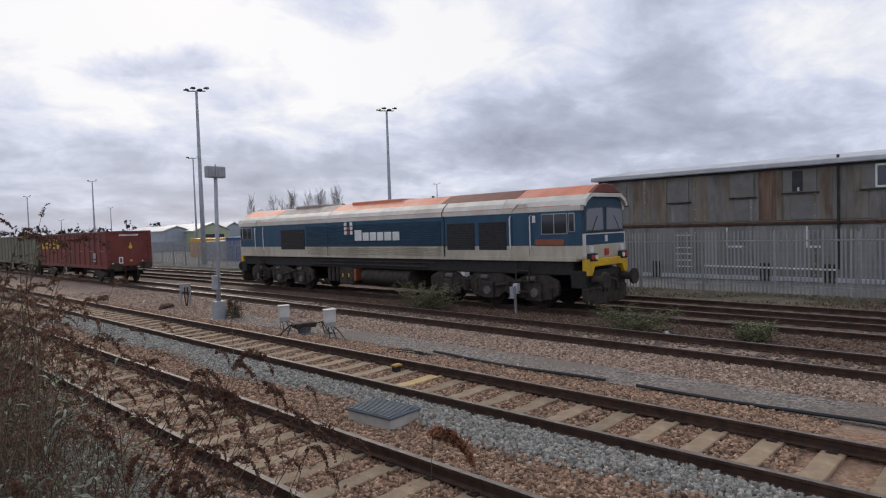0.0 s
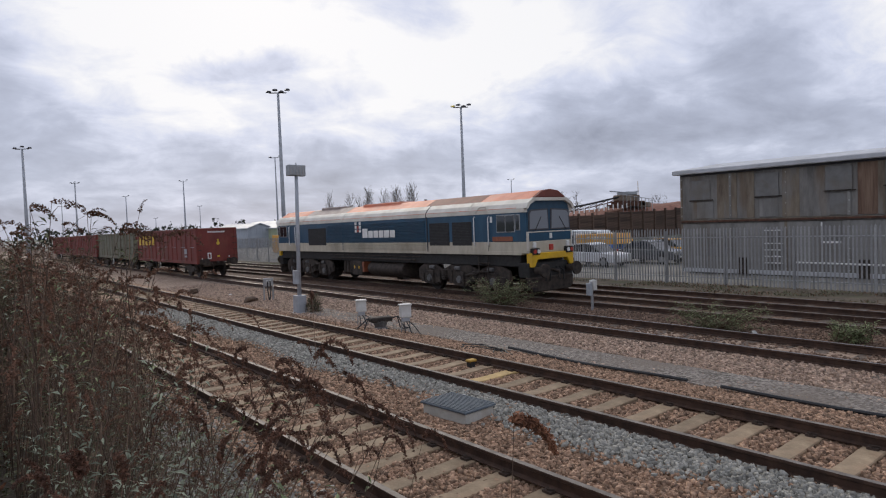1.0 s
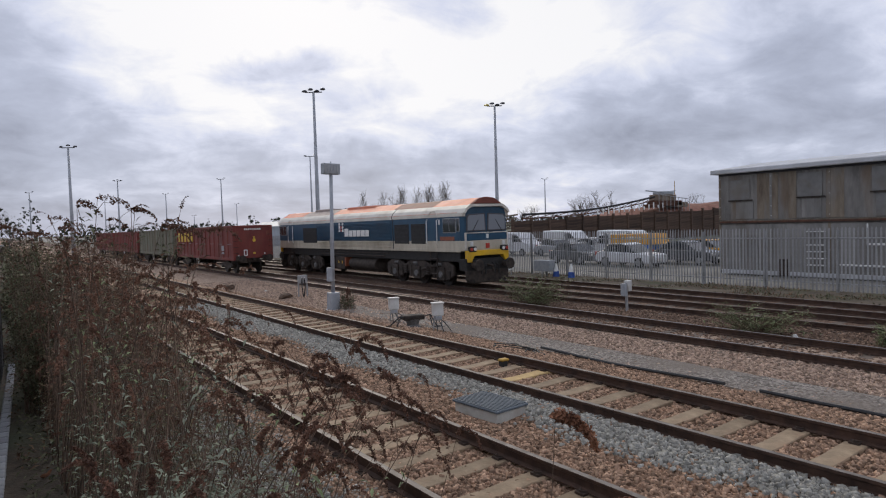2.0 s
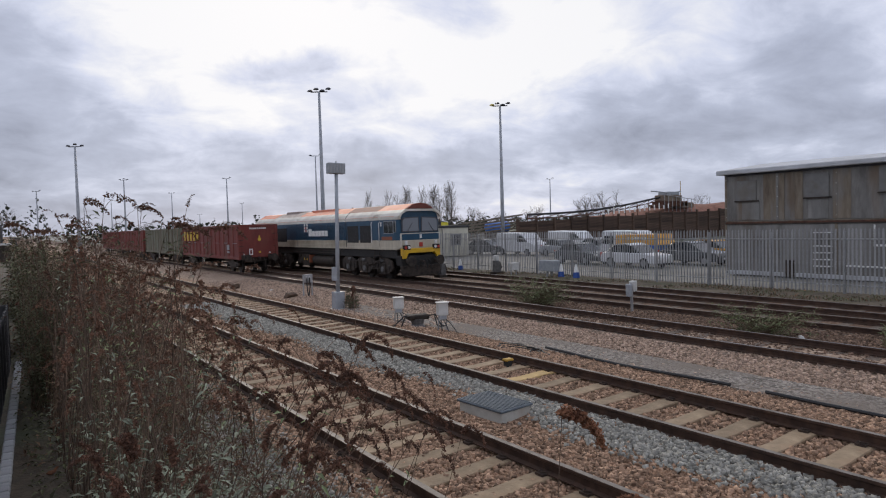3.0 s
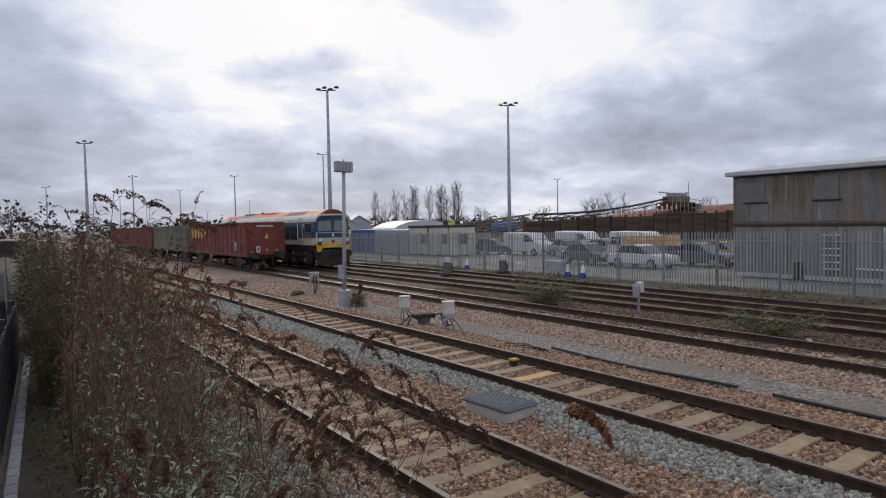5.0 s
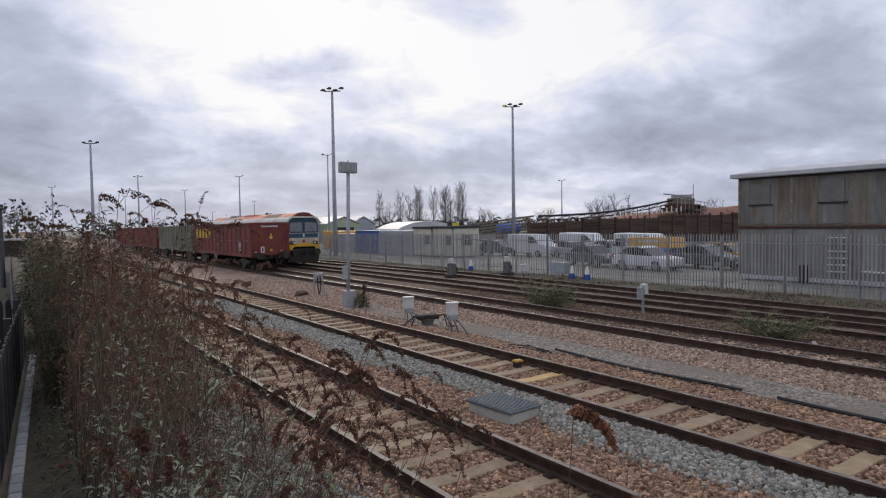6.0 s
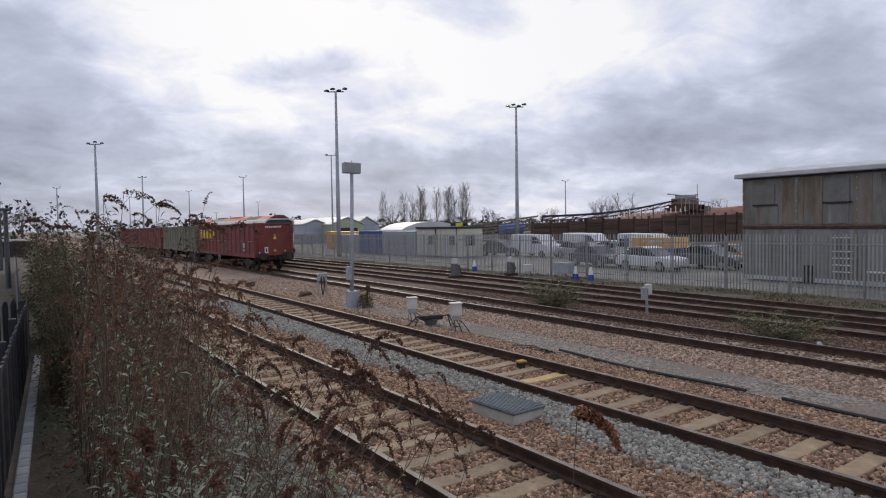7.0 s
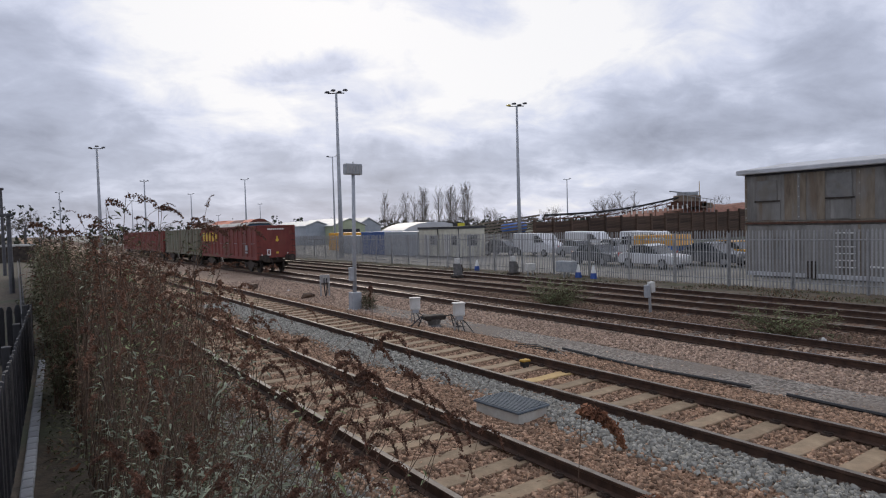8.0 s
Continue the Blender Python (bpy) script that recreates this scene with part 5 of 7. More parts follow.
# ---- yard beyond the fence ----
def make_cabin(x, y0, y1, lab, end_window=False):
    t = thing("site_cabin", lab, "site cabin", pose(x, y0, -0.35 + gz(y0)))
    L, H = y1 - y0, 2.75
    bm = B()
    box(bm, 0, 3.0, 0, L, 0.12, H)
    part("wall", bm, CABIN_CREAM, t, bevel=0.02)
    bm = B()
    box(bm, -0.12, 3.1, -0.1, L + 0.1, H, H + 0.22)
    part("roof", bm, DOOR_DARK, t, "dark flat roof edge", bevel=0.02)
    if end_window:
        bm = B()
        box(bm, 0.9, 2.1, -0.04, 0.02, 1.1, 2.15)
        w = part("window", bm, BOX_GREY, t, "barred end window", bevel=0.01)
        bm = B()
        box(bm, 0.96, 2.04, -0.05, 0.0, 1.16, 2.09)
        part("pane", bm, GLASS, w)
        for k in range(8):
            bm = B()
            box(bm, 0.98 + k * 0.14, 1.0 + k * 0.14, -0.09, -0.06, 1.12, 2.13)
            part("bar", bm, GALV, w)
    for a in (0.3,):
        bm = B()
        box(bm, -0.04, 0.02, a, a + 1.0, 1.2, 2.1)
        w = part("window", bm, BOX_GREY, t, "barred window", bevel=0.01)
        bm = B()
        box(bm, -0.05, 0.0, a + 0.06, a + 0.94, 1.26, 2.04)
        part("pane", bm, GLASS, w)
        for k in range(7):
            bm = B()
            box(bm, -0.09, -0.06, a + 0.08 + k * 0.13, a + 0.1 + k * 0.13, 1.22, 2.08)
            part("bar", bm, GALV, w)
    bm = B()
    box(bm, -0.05, 0.02, L * 0.45, L * 0.45 + 0.9, 0.15, 2.2)
    part("door", bm, BOX_WHITE, t, "pale cabin door", bevel=0.01)
    bm = B()
    box(bm, -0.03, 0.01, 0.0, 0.08, 0.12, H)
    part("corner_strip", bm, DOOR_DARK, t)


make_cabin(34.0, 47.7, 51.1, "cream site cabin with dark roof edge and barred windows", True)
make_cabin(34.0, 51.25, 54.7, "cream site cabin with pale door beside another")


def make_container(x, y0, y1, m, lab, h=2.55):
    t = thing("steel_container", lab, "container", pose(x, y0, -0.35 + gz(y0)))
    L = y1 - y0
    bm = B()
    n = int(L / 0.14)
    pts = [(0.0 if k % 4 < 2 else 0.04, L * k / (n * 2)) for k in range(n * 2 + 1)]
    prism(bm, pts + [(2.44, L), (2.44, 0)], 0.12, h - 0.1, axis="z")
    part("corrugated_wall", bm, m, t)
    bm = B()
    box(bm, -0.03, 2.47, -0.03, L + 0.03, h - 0.12, h)
    part("top_frame", bm, m, t, bevel=0.02)
    bm = B()
    box(bm, -0.03, 2.47, -0.03, L + 0.03, 0, 0.14)
    part("bottom_frame", bm, m, t, bevel=0.02)
    for y in (-0.02, L - 0.14):
        bm = B()
        box(bm, -0.035, 0.12, y, y + 0.16, 0.1, h)
        part("corner_post", bm, m, t, bevel=0.015)
    return t, L


make_container(34.0, 62.1, 67.6, CONTAINER_BLUE, "blue corrugated steel container", 2.6)
ct, cl = make_container(34.0, 55.0, 61.9, CONTAINER_GREY, "blue grey steel container with narrow windows")
for a in (2.0, 4.2):
    bm = B()
    box(bm, -0.05, 0.05, a, a + 0.4, 1.0, 2.1)
    part("window", bm, BOX_GREY, ct)
make_container(34.5, 69.0, 75.0, CONTAINER_GREY, "pale grey steel storage unit", 2.2)
make_container(38.0, 78.0, 86.0, CAR_ORANGE, "orange steel skip behind the storage units", 2.5)


def make_shed(x, y, w, d, eave, ridge, m, lab, door=True, turn=0.0):
    t = thing("industrial_shed", lab, "warehouse", pose(x, y, -0.8, 0, 0, turn))
    bm = B()
    prism(bm, [(0, 0), (w, 0), (w, eave), (w / 2, ridge), (0, eave)], 0, d)
    part("wall", bm, m, t)
    for s in (0, 1):
        a, b = ((-0.3, w / 2) if s == 0 else (w / 2, w + 0.3))
        za, zc = (eave - 0.05, ridge + 0.12) if s == 0 else (ridge + 0.12, eave - 0.05)
        bm = B()
        prism(bm, [(a, za), (b, zc), (b, zc + 0.15), (a, za + 0.15)], -0.3, d + 0.3)
        part("roof", bm, SHED_ROOF, t, "pale sheet roof")
    if door:
        bm = B()
        box(bm, w * 0.18, w * 0.82, -0.1, 0.05, 0, eave * 0.82)
        part("door", bm, DOOR_DARK if m is SHED_GREEN else SHED_GREY, t, "large roller door")
    for k in range(int(w / 1.2)):
        bm = B()
        box(bm, k * 1.2 + 0.55, k * 1.2 + 0.6, -0.04, 0.02, 0, eave)
        part("sheet_joint", bm, m, t)


make_shed(48.0, 120.0, 5.0, 18.0, 3.8, 4.6, SHED_GREY, "blue grey sheet metal shed with pale roof", False)
make_shed(52.2, 116.0, 7.0, 20.0, 3.7, 5.0, SHED_GREEN, "pale green sheet metal shed with dark doorway")
make_shed(59.2, 120.0, 5.8, 20.0, 3.5, 5.1, SHED_GREY, "grey gabled shed with wide roller door")


def make_dome():
    t = thing("storage_dome", "long white arched fabric storage hall with a yellow end", "storage hall", pose(56.0, 95.0, -0.7))
    prof = [(0.0, 0.0), (0.0, 2.5), (1.2, 3.1), (3.0, 3.6), (5.5, 3.85), (8.5, 3.75), (10.4, 3.4), (10.4, 0.0)]
    bm = B()
    prism(bm, prof, 0, 8)
    part("cover", bm, SHED_ROOF, t, "white fabric cover", bevel=0.05)
    bm = B()
    box(bm, 10.4, 11.4, -0.1, 3, 0, 3.6)
    part("gap_panel", bm, DOOR_DARK, t)
    bm = B()
    box(bm, 11.4, 13.0, -0.1, 3, 0, 3.5)
    part("yellow_end", bm, mat("lime_yellow_panel", (0.5, 0.45, 0.02), (0.62, 0.56, 0.04), 2, 0.5, bump=0), t, "bright yellow panel", bevel=0.03)


make_dome()


def make_retaining_wall():
    t = thing("retaining_wall", "long dark timber retaining wall of horizontal boards with posts", "retaining wall")
    rnd = random.Random(3)
    x0, x1, y = 50.0, 98.0, 55.0
    k = 0
    x = x0
    me = None
    while x < x1:
        w = 3.0
        top = 2.6 + (x - x0) / (x1 - x0) * 1.1
        z = -0.6
        while z < top - 0.15:
            bm = B()
            box(bm, 0.05, w - 0.02, rnd.uniform(-0.03, 0.03), 0.1, 0, 0.33)
            ob = part("board", bm, TIMBER_DARK, t)
            ob.matrix_basis = pose(x, y, z, 0, rnd.uniform(-0.2, 0.2))
            z += 0.36
        bm = B()
        box(bm, -0.12, 0.12, -0.18, 0.12, -0.6, top + 0.25)
        part("post", bm, TIMBER_DARK, t).matrix_basis = pose(x, y, 0)
        x += w
        k += 1
    bm = B()
    prism(bm, [(x0, -0.7), (x1, -0.7), (x1, 3.6), (x0, 2.5)], y + 0.14, y + 0.3)
    part("backing", bm, TIMBER_DARK, t)
    n = 60
    verts, faces = [], []
    rows = [(55.3, -0.5), (57.5, 0.0), (60.0, 0.35), (64.0, 0.3), (70.0, -0.6)]
    for j, (yy, up) in enumerate(rows):
        for i in range(n):
            xx = 62 + (112 - 62) * i / (n - 1)
            top = 2.4 + (xx - x0) / (x1 - x0) * 1.1
            e = min(1, i / 12)
            verts.append((xx, yy + noise.noise((xx, j, 0)) * 0.4, -0.6 + (top + 0.45) * e + (up + (0.9 * min(1, max(0, xx - 74) / 9) if 0 < j < 4 else 0)) * e * (1.0 + 0.6 * noise.noise((xx * 0.35, yy * 0.4, 3)))))
    for j in range(len(rows) - 1):
        for i in range(n - 1):
            faces.append((j * n + i, j * n + i + 1, (j + 1) * n + i + 1, (j + 1) * n + i))
    tagged(new("gravel_bank", fast_mesh("gravel_bank", verts, faces, AGGREGATE, True)), "heap of crushed red aggregate behind the timber wall", "gravel bank")
    # sloping timber wing
    for k in range(7):
        bm = B()
        box(bm, 0, 9.5, 0, 0.12, 0, 0.2)
        ob = single("timber_beam", bm, mat("weathered_beam", (0.10, 0.08, 0.06), (0.2, 0.165, 0.13), 2, 0.9) if k == 0 else bpy.data.materials["weathered_beam"], "", "", pose(43.0 + k * 0.2, 58.0, 0.4 + k * 0.34, 0, -3 - k * 0.4, 0))
        ob.parent = t


make_retaining_wall()


def make_conveyor():
    t = thing("conveyor_plant", "rusty aggregate conveyor and screening machine with handrails", "conveyor")
    a, b = Vector((53.0, 56.5, 2.9)), Vector((80.5, 57.5, 5.1))
    pts = [a.lerp(b, k / 10) + Vector((0, 0, -0.9 * math.sin(math.pi * k / 10) * 0.6)) for k in range(11)]
    for off in (0.0, 0.45):
        bm = B()
        tube(bm, [p + Vector((0, 0, off)) for p in pts], 0.08, 5)
        part("chord", bm, RUST, t)
    bm = B()
    for k in range(10):
        tube(bm, [pts[k], pts[k + 1] + Vector((0, 0, 0.45))], 0.05, 4)
        tube(bm, [pts[k] + Vector((0, 0, 0.45)), pts[k]], 0.05, 4)
        tube(bm, [(pts[k].x, pts[k].y, 2.4), pts[k]], 0.07, 4)
    part("bracing", bm, RUST, t)
    bm = B()
    verts = [p + Vector((0, 0, 0.5)) for p in pts]
    tube(bm, verts, 0.14, 5)
    part("belt", bm, RUBBER, t)
    for x0, x1, z0, z1, m in ((80.0, 86.0, 4.2, 5.0, RUST), (80.6, 84.6, 5.0, 5.9, MACHINE), (81.5, 84.0, 5.9, 6.4, BOX_GREY), (84.6, 87.6, 4.0, 4.8, MACHINE), (79.0, 81.0, 4.0, 4.5, RUST)):
        bm = B()
        box(bm, x0, x1, 56.5, 58.5, z0, z1)
        part("screen_box", bm, m, t, "rusty machine casing", bevel=0.08)
    bm = B()
    tube(bm, [(77.8, 57, 6.45), (82.5, 57, 6.2), (85.0, 57, 6.5)], 0.09, 6)
    part("discharge_arm", bm, BOX_GREY, t)
    bm = B()
    tube(bm, [(84.9, 57, 5.9), (84.9, 57, 8.0)], 0.05, 6)
    part("mast", bm, OCHRE, t)
    bm = B()
    for k in range(9):
        x = 80.0 + k * 0.95
        tube(bm, [(x, 56.3, 3.4), (x, 56.3, 6.0 - 0.1 * k)], 0.05, 4)
    tube(bm, [(80, 56.3, 5.9), (87.6, 56.3, 5.2)], 0.05, 4)
    part("handrail", bm, GALV, t)
    for k in range(14):
        x = 66 + k * 1.1
        z = 3.15 + k * 0.06
        bm = B()
        box(bm, x, x + 0.16, 55.9, 56.0, z, z + 0.5 + 0.2 * (k % 3))
        part("marker_board", bm, SIGNWHITE, t, "small white board")


make_conveyor()


def wheel_parts(t, spots, r, w):
    for x, y in spots:
        bm = B()
        tube(bm, [(x - w / 2, y, r), (x + w / 2, y, r)], r, 18)
        tyre = part("wheel", bm, RUBBER, t, "black tyred wheel", bevel=0.02)
        bm = B()
        tube(bm, [(x - w / 2 - 0.015, y, r), (x + w / 2 + 0.015, y, r)], r * 0.6, 12)
        part("rim", bm, GALV, tyre)


def make_vehicle(kind, x, y, turn, paint, lab, group="parked vehicles"):
    t = thing("parked_" + kind, lab, kind, pose(x, y, ground_z(min(x, 60), y), 0, 0, turn), group=group)
    if kind == "car":
        L, W = 4.3, 0.88
        body = [(-2.15, 0.3), (2.15, 0.3), (2.18, 0.62), (2.05, 0.82), (1.15, 0.92), (-1.75, 0.98), (-2.12, 0.85), (-2.18, 0.6)]
        cabin = [(1.05, 0.9), (0.35, 1.38), (-0.2, 1.46), (-1.1, 1.42), (-1.75, 0.96)]
    else:
        L, W = 5.2, 0.98
        body = [(-2.6, 0.35), (2.6, 0.35), (2.65, 0.7), (2.5, 1.1), (1.75, 1.25), (1.05, 1.95), (0.8, 2.05), (-2.5, 2.1), (-2.62, 1.9)]
        cabin = [(1.72, 1.26), (1.08, 1.86), (0.35, 1.88), (0.35, 1.24)]
    bm = B()
    prism(bm, body, -W, W, axis="x")
    part("body", bm, paint, t, bevel=0.05)
    bm = B()
    prism(bm, cabin, -W + (0.1 if kind == "car" else -0.012), W - (0.1 if kind == "car" else -0.012), axis="x", taper=None)
    part("glazing", bm, GLASS, t, "dark side and front glass", bevel=0.03)
    if kind == "car":
        bm = B()
        prism(bm, [(0.3, 1.37), (-0.2, 1.47), (-1.1, 1.43), (-1.1, 1.47), (-0.2, 1.52), (0.32, 1.42)], -W + 0.12, W - 0.12, axis="x")
        part("roof", bm, paint, t, bevel=0.01)
    ax = 1.32 if kind == "car" else 1.7
    wheel_parts(t, [(-W + 0.05, ax), (W - 0.05, ax), (-W + 0.05, -ax), (W - 0.05, -ax)], 0.33, 0.2)
    f = L / 2
    for s in (-1, 1):
        bm = B()
        box(bm, s * (W - 0.25) - 0.16, s * (W - 0.25) + 0.16, f - 0.06, f + 0.03, 0.62, 0.78)
        part("headlight", bm, BOX_WHITE, t, bevel=0.02)
        bm = B()
        box(bm, s * (W - 0.12) - 0.1, s * (W - 0.12) + 0.1, -f - 0.04, -f + 0.05, 0.7, 0.95)
        part("tail_light", bm, RED, t, bevel=0.02)
    bm = B()
    box(bm, -0.25, 0.25, f + 0.0, f + 0.05, 0.42, 0.53)
    part("number_plate", bm, SIGNWHITE, t)
    return t


def make_lorry():
    x, y = 37.4, 28.6
    t = thing("tipper_lorry", "amber and white works lorry with bright blue box body panel", "lorry", pose(x, y, ground_z(x, y), 0, 0, 0))
    bm = B()
    prism(bm, [(1.4, 0.55), (3.2, 0.55), (3.25, 1.3), (2.8, 2.25), (1.5, 2.4)], -1.0, 1.0, axis="x")
    part("cab", bm, CAR_WHITE, t, bevel=0.06)
    bm = B()
    prism(bm, [(1.7, 1.5), (2.95, 1.5), (2.7, 2.15), (1.7, 2.2)], -1.015, 1.015, axis="x")
    part("cab_window", bm, GLASS, t)
    bm = B()
    prism(bm, [(-3.0, 1.45), (1.3, 1.45), (1.3, 2.25), (-2.6, 2.3)], -1.1, 1.1, axis="x")
    part("upper_body", bm, CAR_ORANGE, t, "amber upper body", bevel=0.03)
    bm = B()
    box(bm, -1.08, 1.08, -2.6, 0.1, 0.85, 1.45)
    part("side_panel", bm, CAR_BLUE, t, "bright blue side panel", bevel=0.02)
    for k in range(6):
        bm = B()
        box(bm, -1.12, -1.09, -1.9 + k * 0.34, -1.7 + k * 0.34, 1.85, 2.08)
        part("lettering_block", bm, SIGNWHITE, t, "plain white lettering block")
    bm = B()
    box(bm, -0.9, 0.9, -3.0, 3.1, 0.45, 0.85)
    part("chassis", bm, CAR_ORANGE, t, bevel=0.02)
    wheel_parts(t, [(-0.95, 2.3), (0.95, 2.3), (-0.95, -1.9), (0.95, -1.9)], 0.42, 0.26)
    t.scale = (0.95, 0.8, 0.86)


make_lorry()
make_vehicle("van", 40.5, 44.0, 180, CAR_WHITE, "white panel van parked behind the fence")
make_vehicle("van", 46.0, 42.6, 180, CAR_WHITE, "white van parked among the cars")
make_vehicle("van", 44.0, 34.0, 180, CAR_WHITE, "white high-roofed van parked behind the lorry")
make_vehicle("car", 40.5, 38.8, 170, CAR_SILVER, "silver hatchback parked behind the fence")
make_vehicle("car", 41.6, 35.6, 175, CAR_SILVER, "pale silver car parked facing the fence")
make_vehicle("car", 33.9, 30.6, 172, CAR_DARK, "dark grey estate car parked before the paler cars")
make_vehicle("car", 43.5, 37.0, 178, CAR_WHITE, "white saloon parked beside silver cars")
make_vehicle("car", 33.3, 25.6, 178, CAR_WHITE, "low white car parked near the fence")
make_vehicle("car", 36.6, 23.6, 178, CAR_DARK, "dark grey car parked beside the lorry")
make_vehicle("car", 39.5, 48.0, 200, CAR_DARK, "dark car parked near the cabins")
make_vehicle("car", 40.0, 24.2, 178, CAR_ORANGE, "amber yellow car by the building")
make_vehicle("car", 47.0, 38.0, 175, CAR_DARK, "dark saloon in the second row of cars")


def make_tanker():
    t = thing("blue_tanker", "bright blue covered tank trailer beyond the cabins", "trailer", pose(66.5, 78.0, -0.6, 0, 0, -80))
    bm = B()
    tube(bm, [(0, -2.6, 2.4), (0, -2.2, 2.4), (0, 2.2, 2.4), (0, 2.6, 2.4)], [0.5, 0.9, 0.9, 0.5], 14)
    part("tank", bm, CAR_BLUE, t)
    bm = B()
    box(bm, -0.8, 0.8, -2.4, 2.4, 0.6, 1.6)
    part("chassis", bm, UNDER, t, bevel=0.04)
    wheel_parts(t, [(-0.8, -1.6), (0.8, -1.6), (-0.8, 1.6), (0.8, 1.6)], 0.5, 0.3)


make_tanker()


# ---- trees ----
def branch(bm, p, d, length, r, depth, rnd, spread, up, n=5):
    steps = 3
    pts, rad = [p.copy()], [r]
    q = p.copy()
    dd = d.copy()
    for k in range(steps):
        dd = (dd + Vector((rnd.uniform(-1, 1), rnd.uniform(-1, 1), rnd.uniform(-0.4, 0.8))) * 0.16 + Vector((0, 0, up))).normalized()
        q = q + dd * (length / steps)
        pts.append(q.copy())
        rad.append(r * (1 - 0.22 * (k + 1)))
    tube(bm, pts, rad, max(3, n), cap=False)
    if depth == 0:
        return
    for k in range(rnd.choice((3, 4, 4, 5))):
        f = rnd.uniform(0.35, 1.0)
        i = min(2, int(f * 3))
        pp = pts[i].lerp(pts[i + 1], f * 3 - i)
        side = Vector((rnd.uniform(-1, 1), rnd.uniform(-1, 1), rnd.uniform(-0.2, 0.6))).normalized()
        branch(bm, pp, (dd + side * spread).normalized(), length * rnd.uniform(0.45, 0.7), r * 0.5, depth - 1, rnd, spread, up, n - 1)


def make_bare_tree(seed, h, spread, up, name="bare_tree", lab="bare winter tree with fine branching crown", columnar=False):
    rnd = random.Random(seed)
    t = thing(name, lab, "tree", group="trees beyond the yard")
    bm = B()
    tube(bm, [(0, 0, 0), (0.05, 0, h * 0.3), (0.0, 0.05, h * (0.95 if columnar else 0.45))], [h * 0.016, h * (0.010 if columnar else 0.014), h * (0.002 if columnar else 0.01)], 7)
    part("trunk", bm, BARK, t)
    bm = B()
    if columnar:
        for k in range(46):
            z = h * (0.12 + 0.8 * k / 46)
            a = rnd.uniform(0, 6.28)
            l = h * 0.27 * (1 - 0.45 * k / 46) * rnd.uniform(0.7, 1.15)
            branch(bm, Vector((0, 0, z)), Vector((math.cos(a) * 0.62, math.sin(a) * 0.62, 1)).normalized(), l, h * 0.0027, 2, rnd, 0.55, 0.10, 4)
    else:
        for k in range(9):
            a = k * 0.7 + rnd.uniform(-0.3, 0.3)
            branch(bm, Vector((0, 0, h * rnd.uniform(0.2, 0.45))), Vector((math.cos(a), math.sin(a), rnd.uniform(0.5, 1.4))).normalized(), h * rnd.uniform(0.3, 0.42), h * 0.009, 3, rnd, spread, up, 4)
    part("crown", bm, TWIG, t, "fine bare twigs")
    return t


pop_a = make_bare_tree(11, 13.0, 0.3, 0.1, "poplar_tree", "tall narrow bare poplar", True)
pop_b = make_bare_tree(12, 13.0, 0.3, 0.1, "poplar_tree", "tall narrow bare poplar", True)
oak_a = make_bare_tree(21, 9.0, 0.8, 0.05)
oak_b = make_bare_tree(22, 9.0, 0.9, 0.02)


def scaled(src, x, y, top, turn, first=[]):
    """Stand a copy (or the tree itself the first time) at a place, scaled to a given top."""
    base = -0.9
    h = 13.0 if src in (pop_a, pop_b) else 9.0
    s = (top - base) / h
    m = pose(x, y, base, 0, 0, turn)
    if src not in first:
        first.append(src)
        ob = src
        ob.matrix_basis = m
    else:
        ob = copy_thing(src, m)
    ob.scale = (s, s, s)
    return ob


for k, (x, y, top) in enumerate(((82.6, 150, 11.0), (89.3, 150, 11.0), (92.0, 150, 10.2), (94.6, 150, 12.4), (96.0, 151, 12.0), (100.0, 150, 12.4), (104.2, 150, 12.6), (105.6, 152, 13.0), (109.0, 150, 13.2), (110.4, 150, 13.9), (107.5, 152, 11.5))):
    scaled((pop_a, pop_b)[k % 2], x, y, top, k * 47)
for k, (x, y, top) in enumerate(((111.3, 140, 7.6), (132.6, 110, 10.8), (123.5, 110, 9.2), (128.0, 114, 7.6), (124.5, 130, 7.4), (85.5, 150, 9.6), (113, 150, 5.6), (98, 152, 6.6), (119, 138, 5.8), (142, 100, 8.4), (2.0, 200, 9.6), (-3.0, 190, 8.6), (6.0, 210, 7.0), (-12.0, 190, 9.0), (57.0, 190, 5.6), (75.0, 200, 5.4), (42.0, 230, 5.6), (152.0, 95, 9.0), (102, 148, 5.2), (138.0, 104, 7.0), (-22.0, 180, 9.0))):
    scaled((oak_a, oak_b)[k % 2], x, y, top, k * 61)


def make_hedge(x0, x1, y, top, seed, lab):
    rnd = random.Random(seed)
    vs, fs = [], []
    n = int((x1 - x0) * 22)
    for k in range(n):
        x = rnd.uniform(x0, x1)
        h = top * (0.62 + 0.5 * noise.noise((x * 0.22, seed, 0)) + 0.25 * noise.noise((x * 0.9, seed, 1)))
        z = rnd.uniform(-0.9, max(0.4, h))
        s = rnd.uniform(0.25, 0.8)
        o = len(vs)
        c = Vector((x, y + rnd.uniform(-1.5, 1.5), z))
        for q in range(5):
            vs.append(tuple(c + Vector((rnd.uniform(-1, 1), rnd.uniform(-0.6, 0.6), rnd.uniform(-1, 1))) * s))
        fs += [(o, o + 1, o + 2), (o, o + 2, o + 3), (o + 1, o + 3, o + 4), (o + 2, o + 4, o)]
    tagged(new("far_woodland", fast_mesh("far_woodland", vs, fs, EVERGREEN)), lab, "trees", kind="stuff")


